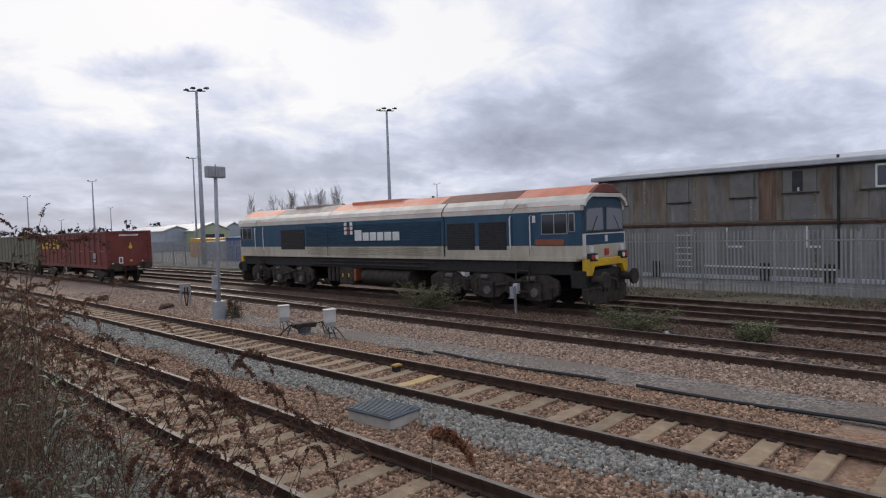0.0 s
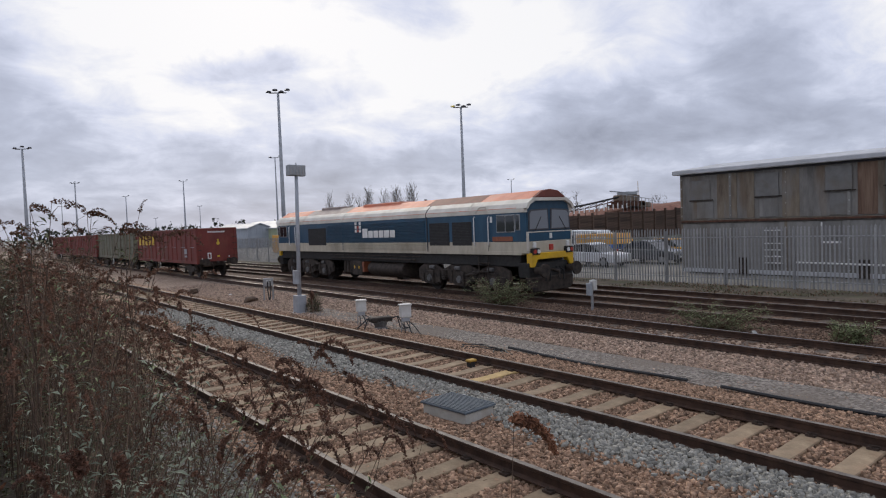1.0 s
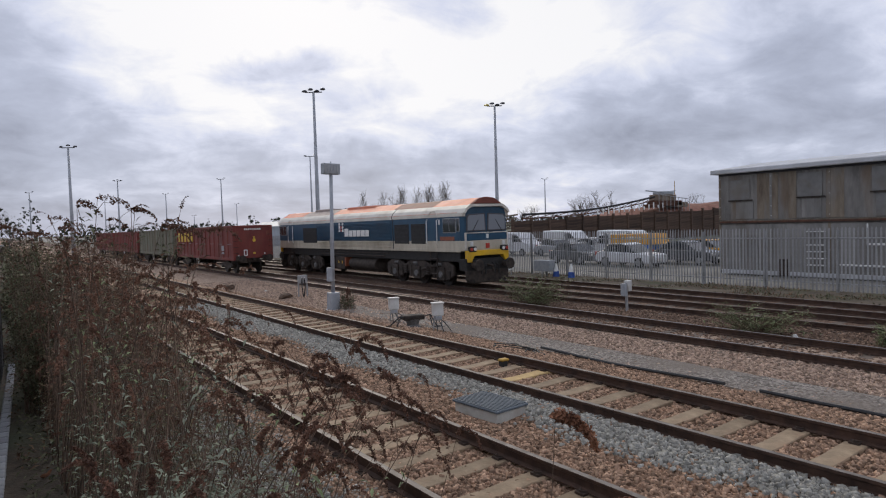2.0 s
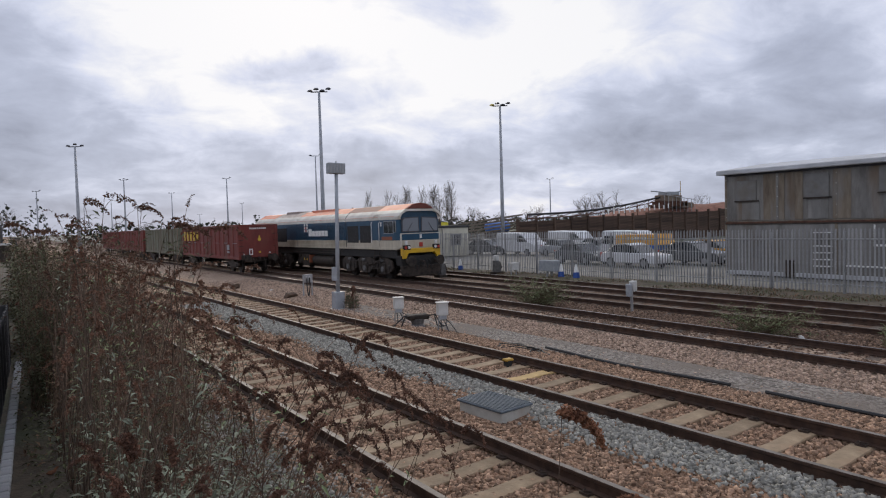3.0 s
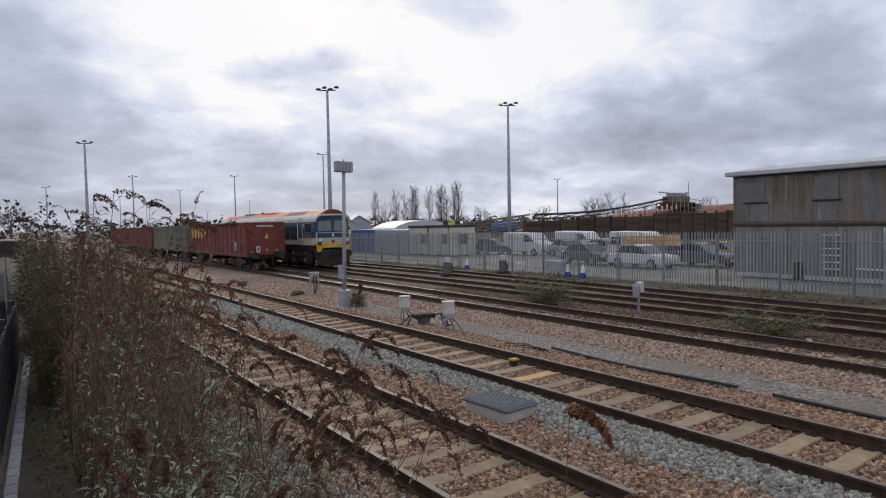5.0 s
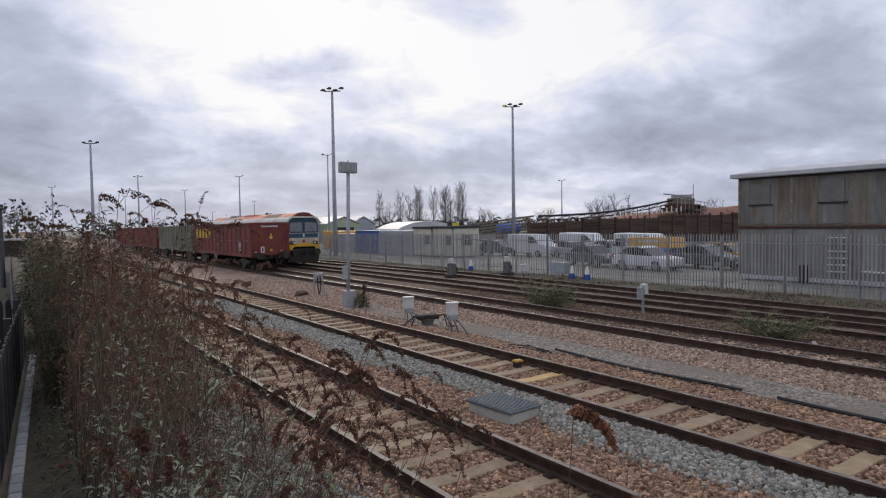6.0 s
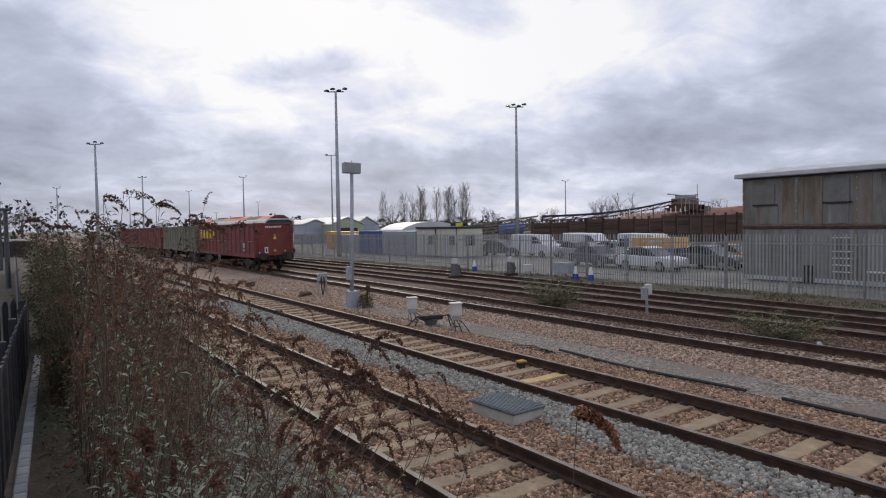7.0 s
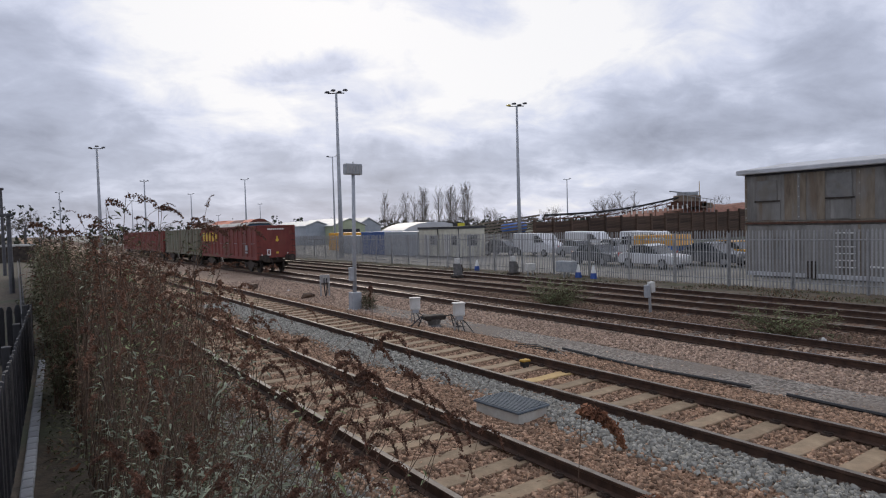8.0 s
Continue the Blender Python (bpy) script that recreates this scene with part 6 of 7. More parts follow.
make_hedge(20, 110, 240, 8.2, 1, "distant dark line of trees along the horizon")
make_hedge(84, 125, 150, 4.2, 2, "dark scrub under the poplars")
make_hedge(118, 215, 120, 4.6, 3, "dark scrub beyond the stockpiles")
make_hedge(-120, 14, 225, 16.0, 4, "distant dark line of trees beyond the line")
make_hedge(110, 420, 230, 7.0, 5, "distant trees on the horizon")


# ---- picket fence and edging on the camera's side ----
def make_picket_fence():
    f = thing("picket_fence", "black stained timber picket fence beside the platform end", "fence")
    bm = B()
    prism(bm, [(-0.045, 0.05), (0.045, 0.05), (0.045, 0.95), (0.022, 1.02), (-0.022, 1.02), (-0.045, 0.95)], -0.011, 0.011)
    me = mesh_of("picket", bm, PICKET, 0.004)
    rnd = random.Random(8)

    def fx(y):
        return 0.167 - (12.7 - y) * 0.0455
    y = 1.4
    while y < 12.7:
        piece("picket", me, f, pose(fx(y), y, 0.55 + gz(y) + rnd.uniform(-0.02, 0.02), 0, rnd.uniform(-1, 1), 90 + rnd.uniform(-4, 4)))
        y += 0.125
    for k in range(22):
        piece("picket", me, f, pose(fx(12.7) - 0.06 - k * 0.125, 12.72 + k * 0.05, 0.53 + gz(12.7) + rnd.uniform(-0.02, 0.02), 0, rnd.uniform(-1, 1), 22))
    for z in (0.25, 0.78):
        bm = B()
        prism(bm, [(fx(1.2) - 0.05, 1.2), (fx(1.2) - 0.015, 1.2), (fx(12.7) - 0.015, 12.7), (fx(12.7) - 0.05, 12.7)], 0.5 + z, 0.58 + z, axis="z")
        part("rail", bm, PICKET, f)
    for yy in (2.0, 4.0, 6.0, 8.0, 10.0, 12.6):
        bm = B()
        box(bm, fx(yy) - 0.13, fx(yy) - 0.045, yy - 0.045, yy + 0.045, 0.5, 1.52)
        part("post", bm, PICKET, f, bevel=0.006)
    y = 13.2
    while y < 42.0:
        piece("picket", me, f, pose(0.04 + 0.002 * y, y, 0.55 + gz(y) + rnd.uniform(-0.02, 0.02), 0, rnd.uniform(-1, 1), 90 + rnd.uniform(-4, 4)))
        y += 0.125
    for z in (0.25, 0.78):
        bm = B()
        box(bm, 0.02, 0.045, 13.2, 42.0, 0.45 + z, 0.53 + z)
        part("rail", bm, PICKET, f)
    e = thing("edging", "pale worn brick edging along the foot of the fence", "kerb", kind="structure")
    bm = B()
    box(bm, -0.048, 0.048, -0.108, 0.108, -0.1, 0.045)
    brick = mesh_of("brick", bm, KERB, 0.012)
    y = 1.0
    while y < 12.7:
        piece("brick", brick, e, pose(fx(y) + 0.11, y, 0.55 + gz(y), rnd.uniform(-1, 1), rnd.uniform(-1.5, 1.5), -3 + rnd.uniform(-1.5, 1.5)))
        y += 0.225


make_picket_fence()


def far_platform():
    w = thing("platform_wall", "low dark wall with a white coping at the far platform", "wall")
    bm = B()
    box(bm, -14, 1.4, 70.0, 70.5, 0.2, 1.7)
    part("wall", bm, UNDER, w, bevel=0.02)
    bm = B()
    box(bm, -14, 1.5, 69.9, 70.6, 1.7, 1.9)
    part("coping", bm, BOX_WHITE, w, "white painted coping", bevel=0.03)
    for x, y, h in ((-0.6, 45, 5.2), (0.9, 80, 3.6), (-0.2, 30, 3.2), (2.4, 90, 2.2)):
        t = thing("platform_post", "slim grey post by the far platform", "post", pose(x, y, 0.4 + gz(y)))
        bm = B()
        tube(bm, [(0, 0, 0), (0, 0, h)], [0.1, 0.07], 8)
        part("pole", bm, RAIL_LAMP, t)
        bm = B()
        box(bm, -0.25, 0.15, -0.1, 0.1, h - 0.05, h + 0.08)
        part("lamp", bm, RAIL_LAMP, t, bevel=0.02)


far_platform()


# ---- vegetation beside the line ----
def panicle(vs, fs, p, d, length, width, rnd, n, droop=0.22):
    """A dried flower head: many small florets round a drooping axis."""
    q = p.copy()
    dd = d.normalized()
    steps = 7
    axis = [q.copy()]
    for k in range(steps):
        dd = (dd + Vector((0, 0, -droop))).normalized()
        q = q + dd * (length / steps)
        axis.append(q.copy())
    for k in range(n):
        f = rnd.random() ** 1.2
        i = min(steps - 1, int(f * steps))
        c = axis[i].lerp(axis[i + 1], f * steps - i)
        w = width * max(0.2, (1 - f) ** 0.45) * min(1.0, 0.5 + f * 5)
        r = Vector((rnd.gauss(0, 1), rnd.gauss(0, 1), rnd.gauss(0, 1))).normalized() * w * rnd.uniform(0.1, 0.85)
        s = width * rnd.uniform(0.28, 0.5) * (1 - 0.35 * f)
        o = len(vs)
        c = c + r
        for q2 in range(4):
            vs.append(tuple(c + Vector((rnd.uniform(-1, 1), rnd.uniform(-1, 1), rnd.uniform(-1, 1))) * s))
        fs += [(o, o + 1, o + 2), (o, o + 2, o + 3), (o, o + 3, o + 1), (o + 1, o + 3, o + 2)]


def leaf(vs, fs, p, d, length, width, rnd):
    d = d.normalized()
    side = d.cross(Vector((rnd.uniform(-0.5, 0.5), rnd.uniform(-0.5, 0.5), 1))).normalized() * width
    up = side.cross(d).normalized() * width * 0.35
    o = len(vs)
    mid, tip = p + d * length * 0.45 + up * 0.6, p + d * length - Vector((0, 0, length * 0.18))
    for v in (p, mid + side + up, tip, mid - side + up, mid - up * 0.4):
        vs.append(tuple(v))
    fs += [(o, o + 1, o + 4), (o + 1, o + 2, o + 4), (o + 4, o + 2, o + 3), (o, o + 4, o + 3)]


def make_shrub(seed, base, tips, label, leafy=12, heads=0.7, leaf_len=0.07, leaf_mat=None, head_size=(0.10, 0.022), stem_r=0.006, twigs=3, name="buddleia_shrub", lower=0.15, arch=0.12, head_mat=None, jitter=0.35, head_dir=None, droop=0.22, florets=60, sweep=0.0, lean=0.0):
    """tips: function(rnd) giving the end of one stem."""
    rnd = random.Random(seed)
    t = thing(name, label, "shrub", group="shrubs beside the line")
    stems = B()
    lv, lf, hv, hf = [], [], [], []
    for end in tips(rnd):
        foot = base + Vector((rnd.uniform(-jitter, jitter), rnd.uniform(-jitter, jitter), 0))
        if sweep:
            # stems that rise, then arch over, most of them towards the line
            away = rnd.uniform(0.15, 1.0) * sweep
            turn = rnd.gauss(-0.35, 0.7) if rnd.random() < 0.65 else rnd.uniform(-3.1, 3.1)
            foot.x = min(2.6, max(0.45, end.x - away * math.cos(turn)))
            foot.y = end.y - away * math.sin(turn)
        if lean:
            # stems that lean out over the line
            away = lean * rnd.uniform(0.35, 1.25)
            foot = end - Vector((0.83, -0.56 + rnd.uniform(-0.5, 0.5), 0)) * away
            foot.x = max(0.4, foot.x)
        foot.z = ground_z(foot.x, foot.y) - 0.03
        ctrl = foot.lerp(end, 0.55) + Vector((0, 0, arch * (end - foot).length))
        if sweep:
            ctrl = foot.lerp(end, rnd.uniform(0.3, 0.7))
            ctrl.z = foot.z + (end.z - foot.z) * rnd.uniform(0.7, 1.1)
        pts = []
        for k in range(9):
            f = k / 8
            pts.append(foot * (1 - f) ** 2 + ctrl * (2 * f * (1 - f)) + end * f * f + Vector((rnd.uniform(-1, 1), rnd.uniform(-1, 1), rnd.uniform(-1, 1))) * 0.012)
        tube(stems, pts, [stem_r * (1.3 - 0.95 * k / 8) for k in range(9)], 4, cap=False)
        tangent = (head_dir or pts[-1] - pts[-2]).normalized()
        if rnd.random() < heads:
            panicle(hv, hf, pts[-1], tangent, head_size[0] * rnd.uniform(0.7, 1.4), head_size[1] * rnd.uniform(0.8, 1.15), rnd, florets, droop)
        for k in range(twigs):
            f = rnd.uniform(0.45, 0.97)
            i = min(7, int(f * 8))
            p = pts[i].lerp(pts[i + 1], f * 8 - i)
            dr = ((pts[i + 1] - pts[i]).normalized() + Vector((rnd.uniform(-0.7, 1.3), rnd.uniform(-1, 1), rnd.uniform(-0.6, 0.5)))).normalized()
            ln = rnd.uniform(0.08, 0.32) * (1.0 + 0.6 * min(1.0, sweep))
            e2 = p + dr * ln + Vector((0, 0, -0.03))
            tube(stems, [p, p + dr * ln * 0.5 + Vector((0, 0, 0.01)), e2], [stem_r * 0.5, stem_r * 0.4, stem_r * 0.25], 3, cap=False)
            if rnd.random() < heads * 0.75:
                panicle(hv, hf, e2, dr, head_size[0] * rnd.uniform(0.5, 1.0), head_size[1] * rnd.uniform(0.6, 1.0), rnd, int(florets * 0.7), droop)
        for k in range(leafy):
            f = rnd.uniform(lower, 0.95)
            i = min(7, int(f * 8))
            p = pts[i].lerp(pts[i + 1], f * 8 - i)
            dr = Vector((rnd.uniform(-1, 1), rnd.uniform(-1, 1), rnd.uniform(-0.25, 0.6)))
            leaf(lv, lf, p + dr * rnd.uniform(0, 0.06), dr, leaf_len * rnd.uniform(0.6, 1.5), leaf_len * 0.16, rnd)
    tagged(part("stem_tangle", stems, STEM, t, "thin brown stems"), kind="stuff")
    if lv:
        ob = new("foliage", fast_mesh("foliage", lv, lf, leaf_mat or LEAF_GREY))
        ob.parent = t
        tagged(ob, "narrow weathered leaves", kind="stuff")
    if hv:
        ob = new("dried_bloom", fast_mesh("dried_bloom", hv, hf, head_mat or HEAD))
        ob.parent = t
        tagged(ob, "dried brown flower heads", kind="stuff")
    return t


def cloud_tips(cx, cy, cz, sx, sy, sz, n):
    def f(rnd):
        return [Vector((cx + rnd.uniform(-1, 1) * sx, cy + rnd.uniform(-1, 1) * sy, cz + rnd.uniform(-1, 1) * sz)) for _ in range(n)]
    return f


DENSE = "dense leggy buddleia with dried brown flower heads and sparse leaves"
BROWN_LEAF = mat("withered_brown_leaf", (0.075, 0.045, 0.028), (0.24, 0.15, 0.092), 9, 0.95, bump=0.1, island=0.5)
OLIVE_LEAF = mat("withered_olive_leaf", (0.075, 0.062, 0.033), (0.22, 0.175, 0.098), 9, 0.95, bump=0.1, island=0.5)


def dense_tips(cx, cy, sx, sy, n, slope=0.0, crown=2.66):
    """Ends of stems filling a crown from near the ground up to eye height."""
    def f(rnd):
        out = []
        for _ in range(n):
            x, y = cx + rnd.uniform(-1, 1) * sx, cy + rnd.uniform(-1, 1) * sy
            top = crown - 1.3 * slope * max(0.0, x - 0.15 * y) + 0.10 * noise.noise((x * 2, y * 2, 5))
            g = ground_z(x, y)
            out.append(Vector((x, y, g + (top - g) * rnd.uniform(0.2, 1.0) ** 0.85)))
        return out
    return f


# the thicket along the fence: nearer crowns first
make_shrub(101, Vector((0.45, 4.3, 0)), dense_tips(0.78, 4.4, 0.28, 0.8, 50, 0.8, 1.65), DENSE, 38, 0.2, 0.042, LEAF_WEED, (0.13, 0.02), twigs=4, droop=0.3, florets=70, sweep=0.6, stem_r=0.0032)
make_shrub(102, Vector((0.6, 5.7, 0)), dense_tips(1.0, 5.7, 0.4, 1.0, 75, 0.9, 2.1), DENSE, 38, 0.22, 0.048, OLIVE_LEAF, (0.15, 0.022), twigs=4, droop=0.3, florets=70, sweep=1.0, stem_r=0.0028)
make_shrub(103, Vector((0.8, 7.5, 0)), dense_tips(1.1, 7.6, 0.62, 1.2, 95, 1.0), DENSE, 38, 0.22, 0.056, BROWN_LEAF, (0.17, 0.026), twigs=4, droop=0.3, florets=64, sweep=1.2, stem_r=0.003)
make_shrub(104, Vector((1.0, 9.7, 0)), dense_tips(1.3, 9.6, 1.0, 1.4, 105, 1.0), DENSE, 38, 0.22, 0.064, OLIVE_LEAF, (0.19, 0.03), twigs=4, droop=0.3, florets=57, sweep=1.3, stem_r=0.0032)
make_shrub(105, Vector((1.2, 12.4, 0)), dense_tips(1.6, 12.4, 1.25, 1.6, 110, 1.0), DENSE, 38, 0.22, 0.074, BROWN_LEAF, (0.22, 0.035), twigs=4, droop=0.3, florets=50, sweep=1.4, stem_r=0.0036)
make_shrub(115, Vector((1.3, 16.5, 0)), dense_tips(1.9, 16.5, 1.6, 2.0, 130, 0.7), DENSE, 34, 0.22, 0.09, OLIVE_LEAF, (0.26, 0.04), twigs=4, droop=0.3, florets=43, sweep=1.2, stem_r=0.005)
make_shrub(116, Vector((0.75, 22.0, 0)), dense_tips(1.6, 22.0, 1.3, 3.0, 130, 0.7), "far green shrub growth along the line", 18, 0.2, 0.16, LEAF_WEED, (0.16, 0.032), twigs=2, jitter=1.0, florets=24)
# grey leaved growth low beside the near rail
make_shrub(106, Vector((0.6, 2.9, 0)), cloud_tips(0.62, 2.9, 1.35, 0.32, 0.65, 0.5, 80), "buddleia with grey green leaves and brown heads", 46, 0.3, 0.05, LEAF_GREY, (0.12, 0.018), twigs=2, arch=0.2, droop=0.4, florets=60, lean=0.6, stem_r=0.003)
make_shrub(107, Vector((0.8, 1.9, 0)), cloud_tips(0.80, 1.9, 0.95, 0.45, 0.55, 0.36, 90), "low buddleia growth with pale grey green leaves", 54, 0.15, 0.04, LEAF_GREY, (0.1, 0.015), twigs=2, arch=0.2, droop=0.4, florets=60, stem_r=0.003, lean=0.5)
make_shrub(117, Vector((1.3, 2.6, 0)), cloud_tips(1.25, 2.7, 0.7, 0.5, 0.8, 0.34, 80), "low grey leaved buddleia beside the near rail", 40, 0.15, 0.045, LEAF_GREY, (0.1, 0.016), twigs=2, arch=0.2, droop=0.4, florets=50, stem_r=0.003, lean=0.5)
make_shrub(118, Vector((1.3, 4.4, 0)), cloud_tips(1.25, 4.3, 0.75, 0.55, 1.0, 0.45, 66), "leaning buddleia with brown heads beside the rail", 30, 0.35, 0.04, LEAF_GREY, (0.14, 0.020), twigs=3, arch=0.2, droop=0.3, florets=70, sweep=0.7, stem_r=0.003)
make_shrub(119, Vector((1.6, 6.6, 0)), cloud_tips(1.55, 6.6, 0.6, 0.55, 1.2, 0.36, 50), "low tangled buddleia beside the rail", 26, 0.4, 0.05, OLIVE_LEAF, (0.15, 0.022), twigs=3, arch=0.2, droop=0.3, florets=60, sweep=0.7, stem_r=0.0032)
make_shrub(120, Vector((1.9, 9.4, 0)), cloud_tips(1.9, 9.4, 0.55, 0.5, 1.4, 0.4, 46), "low buddleia beside the ballast shoulder", 24, 0.4, 0.06, LEAF_GREY, (0.18, 0.026), twigs=3, arch=0.2, droop=0.3, florets=50, sweep=0.7, stem_r=0.0035)


def emergent(rnd):
    return [Vector((0.12 + 0.085 * k + rnd.uniform(-0.06, 0.06), 4.0 + rnd.uniform(-0.4, 0.9), 2.68 + 0.17 * math.exp(-((k - 4.5) / 2.8) ** 2) + rnd.uniform(-0.07, 0.07))) for k in range(13) for twice in range(1 + k % 2)]


make_shrub(108, Vector((0.7, 4.4, 0)), emergent, "tall arching buddleia stems with dark dried heads against the sky", 6, 1.0, 0.05, LEAF_WEED, (0.17, 0.024), 0.004, 1, lower=0.85, arch=0.13, head_dir=Vector((1.0, -0.35, 0.45)), droop=0.24, florets=110)
make_shrub(124, Vector((0.5, 9.2, 0)), dense_tips(0.5, 9.2, 0.3, 0.9, 90, 0.0), "dark green shrub growth against the picket fence", 80, 0.2, 0.042, LEAF_WEED, (0.1, 0.02), twigs=4, jitter=0.2, stem_r=0.0022)
make_shrub(125, Vector((0.55, 10.0, 0)), dense_tips(0.5, 10.3, 0.34, 1.9, 130, 0.0), "dark green shrub growth along the fence", 44, 0.2, 0.06, LEAF_WEED, (0.12, 0.022), twigs=2, jitter=0.2, stem_r=0.0035)
make_shrub(126, Vector((0.6, 14.5, 0)), dense_tips(0.6, 14.6, 0.4, 2.4, 130, 0.0), "dark green shrub growth along the fence", 44, 0.2, 0.11, LEAF_WEED, (0.12, 0.022), twigs=4, jitter=0.2, stem_r=0.0035)


def sprays(az, elev, away, n, fall=0.0):
    """Ends of arching stems over a stretch of bank: bearing, dip below eye height and distance."""
    def f(rnd):
        out = []
        for _ in range(n):
            q = rnd.random()
            a = radians(az[0] + (az[1] - az[0]) * q)
            e = radians(rnd.uniform(*elev) + fall * q)
            d = rnd.uniform(*away)
            out.append(Vector((d * math.sin(a), d * math.cos(a), 2.67 - d * math.tan(e))))
        return out
    return f


make_shrub(109, Vector((0.85, 1.75, 0)), sprays((16, 34), (8.5, 15.5), (2.3, 3.1), 19, 2.5), "thin buddleia sprays with drooping brown heads close by", 4, 1.0, 0.05, LEAF_GREEN, (0.17, 0.021), 0.0034, 2, lower=0.3, arch=0.1, droop=0.55, florets=210, lean=0.9)
make_shrub(127, Vector((0.8, 1.35, 0)), sprays((22, 38), (15.0, 22.0), (2.0, 2.7), 13, 1.5), "arching buddleia sprays with drooping brown heads", 5, 1.0, 0.05, LEAF_GREEN, (0.14, 0.0185), 0.0034, 2, lower=0.3, arch=0.1, droop=0.6, florets=210, lean=0.8)
make_shrub(121, Vector((0.5, 1.3, 0)), sprays((6, 24), (15.0, 24.0), (1.5, 2.0), 14), "brown headed buddleia sprays rising close by", 10, 1.0, 0.04, LEAF_GREY, (0.12, 0.0175), 0.003, 1, lower=0.4, arch=0.1, droop=0.25, florets=300, lean=0.5)
make_shrub(128, Vector((0.6, 3.3, 0)), sprays((5, 20), (5.5, 13.0), (3.0, 4.4), 24, 3.0), "arching buddleia with long drooping brown plumes", 12, 1.0, 0.05, LEAF_GREY, (0.17, 0.021), 0.0032, 2, lower=0.4, droop=0.38, florets=170, sweep=1.0, head_mat=HEAD_SUNLIT)
make_shrub(129, Vector((1.0, 4.9, 0)), sprays((5, 18), (2.0, 8.0), (4.4, 6.2), 36, 3.0), "arching buddleia with long drooping brown plumes", 10, 1.0, 0.055, LEAF_GREEN, (0.22, 0.027), 0.0036, 2, lower=0.4, droop=0.36, florets=140, sweep=1.2, head_mat=HEAD_SUNLIT)
make_shrub(130, Vector((1.2, 7.0, 0)), sprays((4, 15), (0.8, 5.0), (6.2, 9.5), 42, 2.0), "arching buddleia with long drooping brown plumes", 8, 1.0, 0.065, LEAF_GREY, (0.27, 0.034), 0.004, 2, lower=0.4, droop=0.33, florets=110, sweep=1.4, head_mat=HEAD_SUNLIT)


def russet(rnd):
    return [Vector((0.618, 0.60, 2.402)), Vector((0.605, 0.49, 2.335)), Vector((0.565, 0.515, 2.33))]


make_shrub(122, Vector((0.62, 0.8, 0)), russet, "single thin stem with a drooping russet flower head close by", 0, 1.0, 0.03, LEAF_GREEN, (0.075, 0.0118), 0.0018, 0, arch=0.03, head_mat=HEAD_LIT, jitter=0.04, head_dir=Vector((0.8, -0.55, 0.25)), droop=0.3, florets=600)


def undergrowth():
    rnd = random.Random(77)
    for lab, m, n, hgt, ln in (("grey green low growth beside the line", LEAF_GREY, 14000, 0.45, 0.055), ("withered brown leaf litter beside the line", BROWN_LEAF, 9000, 0.12, 0.07), ("dark green ivy and weeds beside the line", LEAF_WEED, 8000, 0.3, 0.07)):
        vs, fs = [], []
        for _ in range(n):
            y = 1.2 + 17 * rnd.random() ** 1.6
            x = rnd.uniform(0.16 if m is not LEAF_GREY else 0.4, 2.9)
            if noise.noise((x * 1.1, y * 0.8, len(lab))) < -0.08:
                continue
            d = Vector((rnd.uniform(-1, 1), rnd.uniform(-1, 1), rnd.uniform(-0.2, 0.7)))
            leaf(vs, fs, Vector((x, y, ground_z(x, y) + 0.02 + hgt * rnd.random() ** 2)), d, ln * rnd.uniform(0.6, 1.5), ln * 0.2, rnd)
        tagged(new("undergrowth", fast_mesh("undergrowth", vs, fs, m)), lab, "undergrowth", kind="stuff")


undergrowth()

# weeds between the yard tracks
make_shrub(110, Vector((15.9, 16.6, 0)), cloud_tips(15.9, 16.4, 0.25, 0.7, 1.7, 0.45, 130), "green weed clump between the yard tracks", 30, 0.0, 0.085, LEAF_GREEN, name="weed_clump", stem_r=0.008)
make_shrub(111, Vector((15.7, 8.3, 0)), cloud_tips(15.7, 8.2, 0.1, 0.5, 1.6, 0.3, 90), "straggling green weeds beside the yard track", 26, 0.0, 0.08, LEAF_GREEN, name="weed_clump", stem_r=0.007)
make_shrub(112, Vector((15.8, 5.2, 0)), cloud_tips(15.8, 5.2, 0.0, 0.3, 0.5, 0.25, 50), "small weed tuft beside the yard track", 24, 0.0, 0.1, LEAF_GREEN, name="weed_clump", stem_r=0.007)
make_shrub(113, Vector((10.55, 20.7, 0)), cloud_tips(10.6, 20.6, 0.15, 0.2, 0.35, 0.25, 40), "weed growing at the foot of the post", 16, 0.0, 0.1, LEAF_WEED, name="weed_clump", stem_r=0.006)



def verge_tufts():
    rnd = random.Random(91)
    for lab, m, n in (("dry brown grass tufts along the fence", BROWN_LEAF, 5000), ("olive grass and weeds along the fence", LEAF_WEED, 6000)):
        vs, fs = [], []
        for _ in range(n):
            x, y = rnd.uniform(22.7, 26.3), 1 + 50 * rnd.random() ** 1.3
            if noise.noise((x * 0.7, y * 0.35, len(lab))) < 0.02:
                continue
            leaf(vs, fs, Vector((x, y, ground_z(x, y) + 0.01)), Vector((rnd.uniform(-0.7, 0.7), rnd.uniform(-0.7, 0.7), rnd.uniform(0.1, 1))), rnd.uniform(0.06, 0.2), 0.02, rnd)
        tagged(new("verge_grass", fast_mesh("verge_grass", vs, fs, m)), lab, "grass", kind="stuff")


verge_tufts()


